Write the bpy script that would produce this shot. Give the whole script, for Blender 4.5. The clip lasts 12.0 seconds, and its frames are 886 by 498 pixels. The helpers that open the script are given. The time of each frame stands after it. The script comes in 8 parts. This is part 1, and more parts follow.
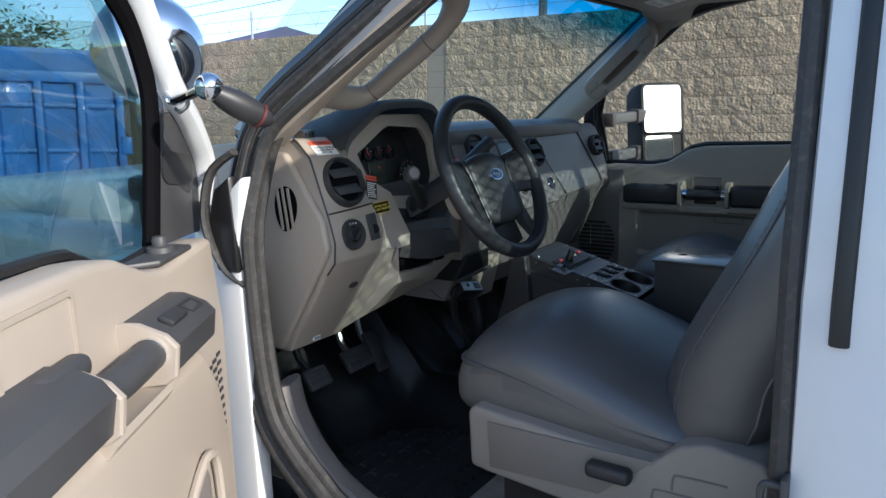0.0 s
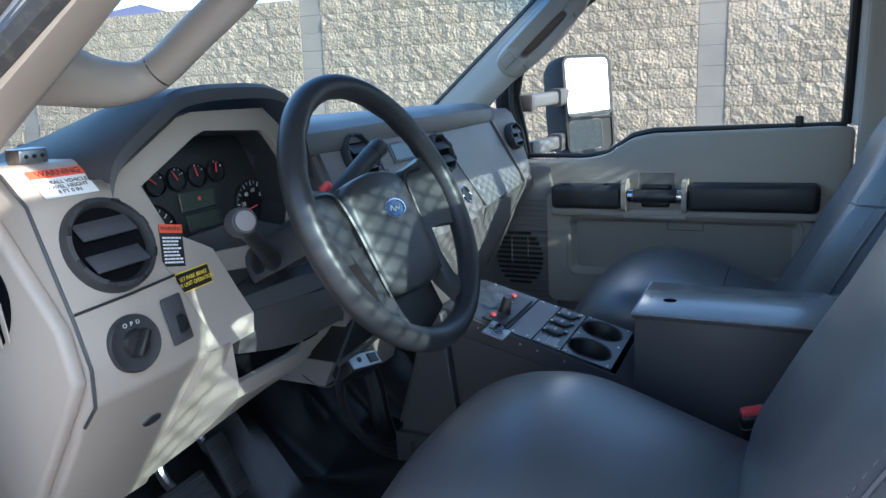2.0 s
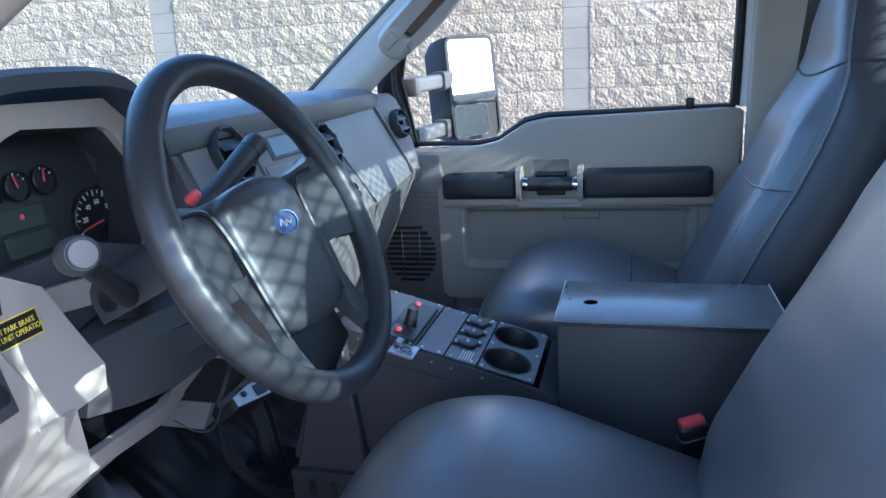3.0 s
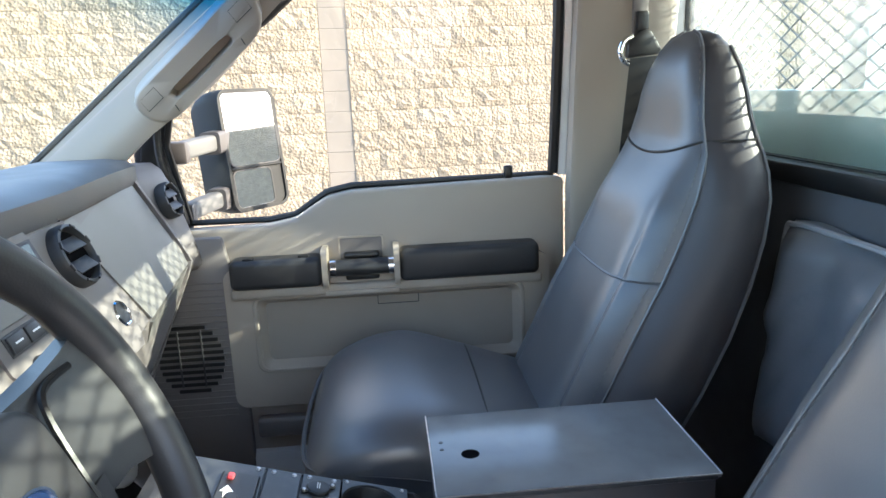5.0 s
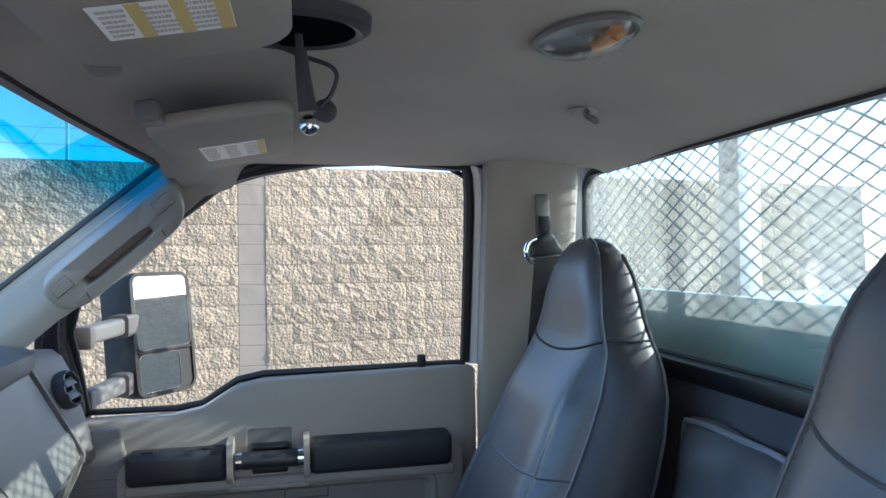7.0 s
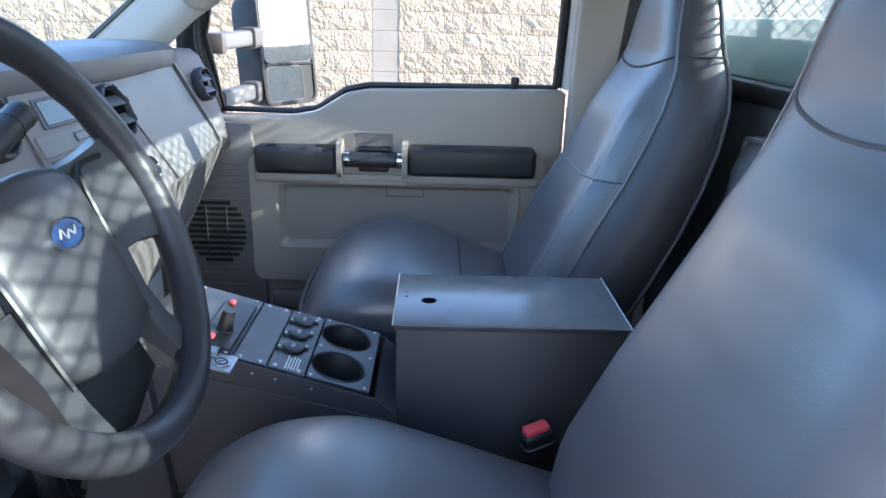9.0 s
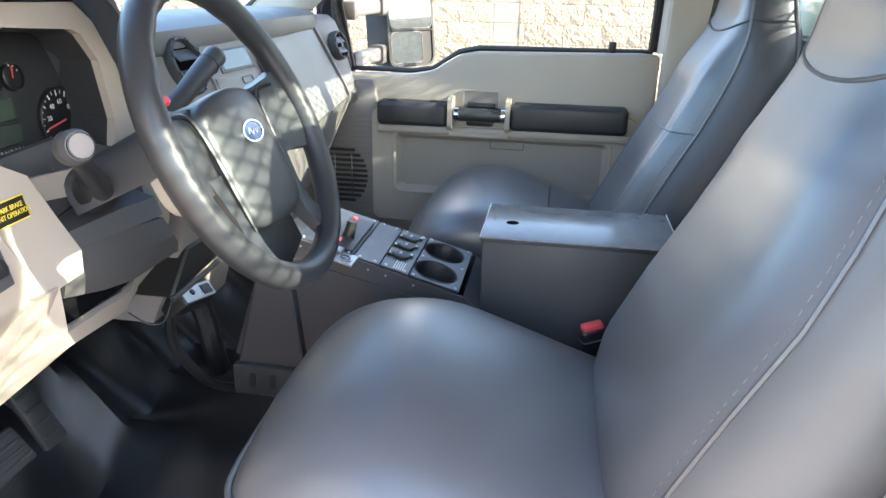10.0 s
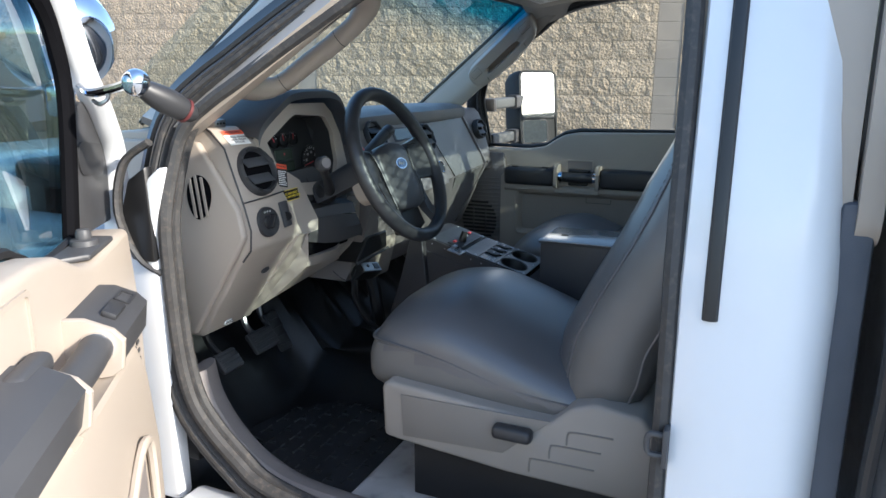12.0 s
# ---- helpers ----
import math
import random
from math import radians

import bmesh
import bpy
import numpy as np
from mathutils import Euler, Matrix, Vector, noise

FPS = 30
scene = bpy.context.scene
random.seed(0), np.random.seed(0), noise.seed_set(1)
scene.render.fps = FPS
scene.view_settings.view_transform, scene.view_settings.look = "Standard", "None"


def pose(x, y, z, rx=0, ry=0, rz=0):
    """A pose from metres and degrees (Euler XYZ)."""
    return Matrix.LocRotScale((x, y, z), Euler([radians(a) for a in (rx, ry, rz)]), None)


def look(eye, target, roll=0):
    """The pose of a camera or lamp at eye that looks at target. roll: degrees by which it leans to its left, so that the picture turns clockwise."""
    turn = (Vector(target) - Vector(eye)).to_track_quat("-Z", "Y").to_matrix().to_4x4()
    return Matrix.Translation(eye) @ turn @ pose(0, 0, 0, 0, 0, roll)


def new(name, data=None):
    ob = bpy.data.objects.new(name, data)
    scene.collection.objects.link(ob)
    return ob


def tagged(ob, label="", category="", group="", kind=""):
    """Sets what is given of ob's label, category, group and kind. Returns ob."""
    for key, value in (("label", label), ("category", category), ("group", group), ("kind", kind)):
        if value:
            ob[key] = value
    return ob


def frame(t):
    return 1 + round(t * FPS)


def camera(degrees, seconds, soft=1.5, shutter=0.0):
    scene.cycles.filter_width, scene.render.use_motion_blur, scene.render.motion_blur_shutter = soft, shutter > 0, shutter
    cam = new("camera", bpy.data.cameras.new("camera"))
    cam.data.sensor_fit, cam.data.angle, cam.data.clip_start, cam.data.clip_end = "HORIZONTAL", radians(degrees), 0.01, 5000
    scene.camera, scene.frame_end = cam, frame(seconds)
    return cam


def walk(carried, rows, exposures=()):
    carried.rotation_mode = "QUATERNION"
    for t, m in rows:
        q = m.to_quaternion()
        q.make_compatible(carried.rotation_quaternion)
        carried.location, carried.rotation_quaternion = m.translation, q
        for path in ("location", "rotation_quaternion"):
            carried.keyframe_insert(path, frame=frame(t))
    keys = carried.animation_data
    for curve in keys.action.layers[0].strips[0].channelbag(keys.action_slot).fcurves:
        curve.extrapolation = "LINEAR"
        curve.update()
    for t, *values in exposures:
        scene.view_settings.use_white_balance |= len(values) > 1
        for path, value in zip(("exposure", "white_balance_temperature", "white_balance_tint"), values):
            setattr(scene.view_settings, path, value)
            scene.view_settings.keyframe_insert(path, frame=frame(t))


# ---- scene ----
cam = camera(64.0, 12.0)
PATH = [
    (0, (-1.8688, -0.9057, 1.513), (-0.2392, 0.2156, 1.217), 0.1),
    (0.5, (-1.7224, -0.7997, 1.52), (-0.0825, 0.3048, 1.214), -0.6),
    (1, (-1.5341, -0.7123, 1.539), (0.1243, 0.3583, 1.215), -0.9),
    (1.5, (-1.38, -0.6497, 1.544), (0.3231, 0.3421, 1.204), -1.3),
    (2, (-1.2709, -0.5435, 1.555), (0.5014, 0.3131, 1.204), -1.8),
    (2.5, (-1.2069, -0.4706, 1.563), (0.6284, 0.23, 1.188), -2.3),
    (3, (-1.1229, -0.4343, 1.563), (0.7651, 0.0876, 1.156), -2.7),
    (3.2, (-1.0838, -0.4251, 1.565), (0.8201, 0.0222, 1.145), -2.7),
    (4.8, (-0.8251, -0.2912, 1.634), (1.1272, -0.3872, 1.212), -2.4),
    (5, (-0.8076, -0.2707, 1.648), (1.1578, -0.4205, 1.305), -2.7),
    (5.5, (-0.7761, -0.2414, 1.682), (1.2036, -0.5002, 1.567), -3.5),
    (6, (-0.7915, -0.2394, 1.699), (1.1792, -0.5679, 1.786), -3.4),
    (6.5, (-0.8211, -0.2523, 1.7), (1.1353, -0.6252, 1.882), -2.8),
    (6.7, (-0.8304, -0.2586, 1.7), (1.1239, -0.6458, 1.875), -2.3),
    (8.3, (-0.9195, -0.3248, 1.632), (1.0359, -0.613, 1.323), 0.8),
    (8.5, (-0.9457, -0.3403, 1.62), (1.0064, -0.5574, 1.243), 1.0),
    (9, (-0.9977, -0.3664, 1.59), (0.9325, -0.3947, 1.067), 1.5),
    (9.5, (-1.0638, -0.3781, 1.572), (0.8389, -0.2355, 0.97), 1.7),
    (10, (-1.2516, -0.43, 1.57), (0.635, -0.1423, 0.972), 1.8),
    (10.5, (-1.4285, -0.5038, 1.59), (0.4473, -0.0803, 1.04), 1.9),
    (11, (-1.6008, -0.6354, 1.584), (0.2532, -0.0766, 1.082), 1.9),
    (11.5, (-1.796, -0.7539, 1.573), (0.0354, -0.077, 1.137), 1.7),
    (12, (-2.0062, -0.8733, 1.561), (-0.2056, -0.0856, 1.19), 1.3),
]
EXPOSURE = [(0.0, 1.05, 5650, 8), (0.5, 1.4, 5500, 8), (1.5, 1.95, 5300, 8), (2.5, 2.45, 5200, 11), (3.0, 2.6, 5000, 14), (5.0, 3.2, 6500, 14), (5.5, 2.55, 6100, 14), (6.0, 2.3, 5700, 12),
            (6.5, 2.3, 5750, 12), (8.5, 2.7, 5400, 14), (9.0, 3.15, 5600, 16), (9.5, 3.75, 6600, 15), (10.5, 3.4, 6600, 11), (11.5, 2.4, 6000, 8), (12.0, 1.75, 5750, 8)]
walk(cam, [(t, look(eye, target, roll)) for t, eye, target, roll in PATH], EXPOSURE)

# ---- world and sun ----
SUN_AZ, SUN_EL = radians(8.2), radians(24.0)     # behind the truck, a little to its left
world = bpy.data.worlds.new("sky")
scene.world = world
world.use_nodes = True
_n = world.node_tree.nodes
_sky = _n.new("ShaderNodeTexSky")
_sky.sky_type, _sky.sun_disc = "NISHITA", False
_sky.sun_elevation, _sky.sun_rotation = SUN_EL, math.pi + SUN_AZ
_n["Background"].inputs["Strength"].default_value = 0.15
world.node_tree.links.new(_sky.outputs[0], _n["Background"].inputs["Color"])
sun_data = bpy.data.lights.new("sun", "SUN")
sun_data.energy, sun_data.angle, sun_data.color = 3.0, radians(0.53), (1.0, 0.86, 0.69)
sun = new("sun", sun_data)
to_sun = Vector((-math.sin(SUN_AZ) * math.cos(SUN_EL), -math.cos(SUN_AZ) * math.cos(SUN_EL), math.sin(SUN_EL)))
sun.matrix_world = look(to_sun * 30, (0, 0, 0))

# ---- materials ----


def material(name):
    m = bpy.data.materials.new(name)
    m.use_nodes = True
    return m, m.node_tree.nodes, m.node_tree.links, m.node_tree.nodes["Principled BSDF"]


def surface(name, colour, rough=0.5, metal=0.0, spread=0.12, grain=0.0, grain_size=900.0, wear=0.0, wear_size=6.0, coat=0.0, spec=0.5, per_object=0.0, dirt=None, dirt_amount=0.0):
    """A procedural material: base colour with two scales of variation, fine relief, uneven gloss."""
    m, nodes, links, bsdf = material(name)
    tc = nodes.new("ShaderNodeTexCoord")
    big = nodes.new("ShaderNodeTexNoise")
    big.inputs["Scale"].default_value, big.inputs["Detail"].default_value = wear_size, 2.5
    fine = nodes.new("ShaderNodeTexNoise")
    fine.inputs["Scale"].default_value, fine.inputs["Detail"].default_value = grain_size, 3
    for t in (big, fine):
        links.new(tc.outputs["Object"], t.inputs["Vector"])
    ramp = nodes.new("ShaderNodeMapRange")
    ramp.interpolation_type = "SMOOTHSTEP"
    ramp.inputs["From Min"].default_value, ramp.inputs["From Max"].default_value = 0.2, 0.8
    ramp.inputs["To Min"].default_value, ramp.inputs["To Max"].default_value = 1 - spread, 1 + spread
    links.new(big.outputs["Fac"], ramp.inputs["Value"])
    mul = nodes.new("ShaderNodeVectorMath")
    mul.operation = "SCALE"
    mul.inputs[0].default_value = colour
    links.new(ramp.outputs[0], mul.inputs["Scale"])
    out = mul.outputs[0]
    if per_object:
        info = nodes.new("ShaderNodeObjectInfo")
        r2 = nodes.new("ShaderNodeMapRange")
        r2.inputs["To Min"].default_value, r2.inputs["To Max"].default_value = 1 - per_object, 1 + per_object
        links.new(info.outputs["Random"], r2.inputs["Value"])
        m2 = nodes.new("ShaderNodeVectorMath")
        m2.operation = "SCALE"
        links.new(out, m2.inputs[0])
        links.new(r2.outputs[0], m2.inputs["Scale"])
        out = m2.outputs[0]
    if dirt:
        sp = nodes.new("ShaderNodeTexNoise")
        sp.inputs["Scale"].default_value, sp.inputs["Detail"].default_value = wear_size * 3.1, 8
        links.new(tc.outputs["Object"], sp.inputs["Vector"])
        r3 = nodes.new("ShaderNodeMapRange")
        r3.interpolation_type = "SMOOTHSTEP"
        r3.inputs["From Min"].default_value, r3.inputs["From Max"].default_value = 0.48, 0.80
        r3.inputs["To Max"].default_value = dirt_amount
        links.new(sp.outputs["Fac"], r3.inputs["Value"])
        mix = nodes.new("ShaderNodeMix")
        mix.data_type = "RGBA"
        mix.inputs[7].default_value = (*dirt, 1)
        links.new(r3.outputs[0], mix.inputs[0])
        links.new(out, mix.inputs[6])
        out = mix.outputs[2]
    links.new(out, bsdf.inputs["Base Color"])
    rr = nodes.new("ShaderNodeMapRange")
    rr.interpolation_type = "SMOOTHSTEP"
    rr.inputs["From Min"].default_value, rr.inputs["From Max"].default_value = 0.2, 0.8
    rr.inputs["To Min"].default_value, rr.inputs["To Max"].default_value = max(0.02, rough * (1 - 0.14 - wear)), min(1, rough * (1 + 0.2 + wear))
    links.new(big.outputs["Fac"], rr.inputs["Value"])
    links.new(rr.outputs[0], bsdf.inputs["Roughness"])
    bsdf.inputs["Metallic"].default_value = metal
    bsdf.inputs["Specular IOR Level"].default_value = spec
    bsdf.inputs["Coat Weight"].default_value = coat
    bsdf.inputs["Coat Roughness"].default_value = 0.06
    if grain:
        bump = nodes.new("ShaderNodeBump")
        bump.inputs["Strength"].default_value, bump.inputs["Distance"].default_value = grain * 0.35, 0.0015
        links.new(fine.outputs["Fac"], bump.inputs["Height"])
        links.new(bump.outputs[0], bsdf.inputs["Normal"])
    return m


def leather(name, colour, rough, spec=0.5):
    """Grained vinyl with soft dents over a larger scale."""
    m = surface(name, colour, rough, spread=0.1, grain=0.0, wear_size=5.0, spec=spec)
    nodes, links = m.node_tree.nodes, m.node_tree.links
    tc = nodes.new("ShaderNodeTexCoord")
    vor = nodes.new("ShaderNodeTexVoronoi")
    vor.inputs["Scale"].default_value = 420
    soft = nodes.new("ShaderNodeTexNoise")
    soft.inputs["Scale"].default_value, soft.inputs["Detail"].default_value = 7, 2
    links.new(tc.outputs["Object"], vor.inputs["Vector"])
    links.new(tc.outputs["Object"], soft.inputs["Vector"])
    b1, b2 = nodes.new("ShaderNodeBump"), nodes.new("ShaderNodeBump")
    b1.inputs["Strength"].default_value, b1.inputs["Distance"].default_value = 0.06, 0.001
    b2.inputs["Strength"].default_value, b2.inputs["Distance"].default_value = 0.06, 0.012
    links.new(vor.outputs["Distance"], b1.inputs["Height"])
    links.new(soft.outputs["Fac"], b2.inputs["Height"])
    links.new(b2.outputs[0], b1.inputs["Normal"])
    links.new(b1.outputs[0], nodes["Principled BSDF"].inputs["Normal"])
    return m


def glass(name, tint, haze=0.0, gloss=1.0):
    """Thin pane: clear with a tint, mirror-like by its angle, some dust that scatters light."""
    m, nodes, links, bsdf = material(name)
    nodes.remove(bsdf)
    out = nodes["Material Output"]
    clear = nodes.new("ShaderNodeBsdfTransparent")
    clear.inputs[0].default_value = (*tint, 1)
    shine = nodes.new("ShaderNodeBsdfGlossy")
    shine.inputs["Roughness"].default_value = 0.01
    edge = nodes.new("ShaderNodeLayerWeight")
    edge.inputs["Blend"].default_value = 0.5
    power = nodes.new("ShaderNodeMath")
    power.operation = "POWER"
    power.inputs[1].default_value = 4.0
    links.new(edge.outputs["Facing"], power.inputs[0])
    scale = nodes.new("ShaderNodeMath")
    scale.operation = "MULTIPLY_ADD"
    scale.inputs[1].default_value, scale.inputs[2].default_value = 0.6, 0.05 * gloss
    scale.use_clamp = True
    links.new(power.outputs[0], scale.inputs[0])
    mix = nodes.new("ShaderNodeMixShader")
    links.new(scale.outputs[0], mix.inputs[0])
    links.new(clear.outputs[0], mix.inputs[1])
    links.new(shine.outputs[0], mix.inputs[2])
    last = mix
    if haze:
        dust = nodes.new("ShaderNodeBsdfTranslucent")
        dust.inputs[0].default_value = (0.8, 0.85, 0.85, 1)
        tc = nodes.new("ShaderNodeTexCoord")
        noise_t = nodes.new("ShaderNodeTexNoise")
        noise_t.inputs["Scale"].default_value, noise_t.inputs["Detail"].default_value = 9, 6
        links.new(tc.outputs["Object"], noise_t.inputs["Vector"])
        rng = nodes.new("ShaderNodeMapRange")
        rng.inputs["From Min"].default_value, rng.inputs["From Max"].default_value = 0.3, 0.7
        rng.inputs["To Min"].default_value, rng.inputs["To Max"].default_value = haze * 0.6, haze * 1.3
        links.new(noise_t.outputs["Fac"], rng.inputs["Value"])
        mix2 = nodes.new("ShaderNodeMixShader")
        links.new(rng.outputs[0], mix2.inputs[0])
        links.new(mix.outputs[0], mix2.inputs[1])
        links.new(dust.outputs[0], mix2.inputs[2])
        last = mix2
    links.new(last.outputs[0], out.inputs[0])
    return m


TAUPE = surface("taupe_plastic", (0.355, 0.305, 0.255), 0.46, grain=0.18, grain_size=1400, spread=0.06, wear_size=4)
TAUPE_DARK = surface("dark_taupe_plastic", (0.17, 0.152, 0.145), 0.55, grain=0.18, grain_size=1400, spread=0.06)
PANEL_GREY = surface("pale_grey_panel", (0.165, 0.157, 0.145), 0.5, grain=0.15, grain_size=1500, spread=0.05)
PAD_GREY = surface("dash_pad", (0.095, 0.098, 0.105), 0.45, grain=0.35, grain_size=1100, spread=0.1)
DARK = surface("dark_plastic", (0.028, 0.028, 0.03), 0.45, grain=0.2, grain_size=1300, spread=0.15)
CHARCOAL = surface("charcoal_plastic", (0.05, 0.05, 0.053), 0.5, grain=0.2, grain_size=1300, spread=0.1)
BLACK = surface("black_plastic", (0.012, 0.012, 0.013), 0.4, grain=0.1, spread=0.2)
RUBBER = surface("rubber_seal", (0.035, 0.034, 0.034), 0.6, grain=0.25, grain_size=300, spread=0.25, wear_size=30, dirt=(0.12, 0.1, 0.08), dirt_amount=0.5)
MAT_RUBBER = surface("floor_rubber", (0.027, 0.028, 0.030), 0.46, grain=0.4, grain_size=220, spread=0.35, wear_size=9, dirt=(0.04, 0.036, 0.032), dirt_amount=0.4)
VINYL_FLOOR = leather("floor_vinyl", (0.013, 0.014, 0.016), 0.36, 0.6)
SEAT_BASE = surface("seat_base_plastic", (0.27, 0.245, 0.22), 0.5, grain=0.18, grain_size=1200, spread=0.06)
SEAT_COVER = surface("seat_cover_plastic", (0.185, 0.170, 0.155), 0.5, grain=0.18, grain_size=1200, spread=0.06)
VOID = surface("unlit_hollow", (0.006, 0.006, 0.007), 1.0, spread=0.1, spec=0.0)
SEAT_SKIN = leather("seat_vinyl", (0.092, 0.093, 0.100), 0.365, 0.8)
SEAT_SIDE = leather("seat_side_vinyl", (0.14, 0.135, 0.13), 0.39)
# darkened seat vinyl: the shade on the passenger back's sides is in the colour
SEAT_SIDE_SHADED = leather("seat_side_vinyl_shaded", (0.055, 0.050, 0.053), 0.46, 0.4)
STITCH = surface("stitching", (0.16, 0.155, 0.15), 0.7, spread=0.2, wear_size=200)
WHEEL_SKIN = leather("wheel_rim_skin", (0.023, 0.023, 0.025), 0.42)
HEADLINER = surface("headliner_cloth", (0.43, 0.38, 0.33), 0.95, grain=0.5, grain_size=1800, spread=0.06, wear_size=5, spec=0.1)
VISOR_CLOTH = surface("visor_cloth", (0.38, 0.34, 0.295), 0.9, grain=0.35, grain_size=1500, spread=0.07, spec=0.1)
WHITE_PAINT = surface("white_paint", (0.66, 0.67, 0.685), 0.36, spread=0.03, wear_size=3, coat=0.6, dirt=(0.55, 0.52, 0.46), dirt_amount=0.18)
CHROME = surface("chrome", (0.75, 0.76, 0.78), 0.08, metal=1.0, spread=0.04, wear_size=40)
STEEL = surface("worn_steel", (0.42, 0.42, 0.43), 0.38, metal=1.0, spread=0.2, wear_size=60, dirt=(0.14, 0.1, 0.07), dirt_amount=0.5)
CONSOLE_METAL = surface("powder_coat", (0.034, 0.036, 0.039), 0.37, grain=0.3, grain_size=700, spread=0.15, wear_size=14, dirt=(0.14, 0.13, 0.12), dirt_amount=0.25)
LID_PAINT = surface("lid_paint", (0.17, 0.18, 0.19), 0.2, grain=0.03, grain_size=700, spread=0.10, wear_size=14, dirt=(0.10, 0.10, 0.10), dirt_amount=0.15)
CONSOLE_SIDE = surface("console_side", (0.046, 0.043, 0.046), 0.55, grain=0.3, grain_size=700, spread=0.12)
RED = surface("red_plastic", (0.66, 0.07, 0.08), 0.4, spread=0.1)
LABEL_WHITE = surface("label_white", (0.82, 0.82, 0.80), 0.45, spread=0.03, wear_size=30)
LABEL_RED = surface("label_red", (0.72, 0.10, 0.04), 0.45, spread=0.05, wear_size=30)
LABEL_YELLOW = surface("label_yellow", (0.72, 0.55, 0.05), 0.45, spread=0.05, wear_size=30)
LABEL_TAN = surface("label_amber", (0.62, 0.48, 0.16), 0.55, spread=0.05, wear_size=30)
LABEL_BLACK = surface("label_black", (0.015, 0.015, 0.015), 0.45, spread=0.1)
BADGE_BLUE = surface("badge_blue", (0.012, 0.03, 0.09), 0.25, spread=0.1, coat=0.5)
CARPET = surface("rear_carpet", (0.11, 0.115, 0.13), 0.95, grain=0.8, grain_size=600, spread=0.15, wear_size=8, spec=0.1)
PAD_VINYL = leather("pad_vinyl", (0.30, 0.31, 0.34), 0.37)
COLUMN_GREY = surface("column_grey", (0.068, 0.064, 0.063), 0.5, grain=0.2, grain_size=1200, spread=0.08)
HUB_SKIN = surface("hub_pad", (0.032, 0.032, 0.034), 0.42, grain=0.3, grain_size=900, spread=0.1)
# door taupe darkened by hand to give the shallow pocket its shade
POCKET_SHADED = surface("taupe_pocket_shaded", (0.275, 0.238, 0.205), 0.6, grain=0.2, grain_size=1400, spread=0.06)
PRINT = surface("faint_print", (0.50, 0.48, 0.43), 0.7, spread=0.05)
GAUGE_FACE = surface("gauge_face", (0.022, 0.023, 0.025), 0.5, spread=0.15)
GAUGE_MARK = surface("gauge_mark", (0.62, 0.62, 0.60), 0.6, spread=0.02)
MIRROR_SHELL = surface("mirror_shell", (0.018, 0.020, 0.020), 0.6, grain=0.3, grain_size=900, spread=0.12, spec=0.25)
MIRROR_ARM = surface("mirror_arm", (0.095, 0.098, 0.095), 0.55, grain=0.2, grain_size=900, spread=0.10)
LCD = surface("display", (0.05, 0.065, 0.05), 0.2, spread=0.1)
LENS_AMBER = surface("lamp_bulb_amber", (0.85, 0.36, 0.10), 0.3, spread=0.1)
SMOOTH_BLOCK = surface("smooth_block", (0.205, 0.18, 0.15), 0.9, grain=0.6, grain_size=160, spread=0.12, wear_size=2.5)
MORTAR = surface("mortar", (0.20, 0.18, 0.15), 0.95, grain=0.8, grain_size=140, spread=0.15)
STAIN = surface("efflorescence", (0.55, 0.45, 0.29), 0.9, grain=0.8, grain_size=120, spread=0.2, wear_size=8)
ASPHALT = surface("pale_concrete", (0.40, 0.385, 0.36), 0.9, grain=0.9, grain_size=120, spread=0.25, wear_size=0.8)
BLUE_STEEL = surface("blue_container_paint", (0.035, 0.15, 0.46), 0.45, spread=0.2, wear_size=1.5, grain=0.2, grain_size=40, dirt=(0.12, 0.09, 0.07), dirt_amount=0.45)
GALV = surface("galvanised", (0.45, 0.46, 0.46), 0.45, metal=0.8, spread=0.15, wear_size=20)
PANEL_GREEN = surface("pale_green_panel", (0.40, 0.50, 0.49), 0.45, spread=0.08, wear_size=4, dirt=(0.3, 0.3, 0.27), dirt_amount=0.3)
GRIP_RED = surface("grip_rubber", (0.09, 0.018, 0.018), 0.5, spread=0.2)
BARE_FLOOR = surface("worn_grey_floor", (0.40, 0.39, 0.375), 0.42, spread=0.25, wear_size=7, grain=0.5, grain_size=160, wear=0.2, dirt=(0.16, 0.15, 0.14), dirt_amount=0.6)
TREAD = surface("tread_aluminium", (0.42, 0.42, 0.43), 0.45, metal=0.35, spread=0.2, wear_size=12, dirt=(0.2, 0.18, 0.16), dirt_amount=0.4)
MESH_PAINT = surface("mesh_paint", (0.36, 0.37, 0.38), 0.5, spread=0.2, wear_size=20)
TENT = surface("tent_cloth", (0.09, 0.08, 0.14), 0.8, spread=0.15)
LEAF = surface("leaf", (0.10, 0.14, 0.045), 0.6, spread=0.35, wear_size=2.0, per_object=0.1)
BARK = surface("bark", (0.11, 0.08, 0.06), 0.9, grain=0.9, grain_size=60, spread=0.3)
GLASS_SIDE = glass("side_glass", (0.80, 0.82, 0.80))
GLASS_DOOR = glass("door_glass", (0.50, 0.62, 0.62), gloss=3.0)
GLASS_REAR = glass("dusty_rear_glass", (0.80, 0.89, 0.89), haze=0.06)
MIRROR = surface("mirror_silver", (0.88, 0.89, 0.9), 0.02, metal=1.0, spread=0.01)


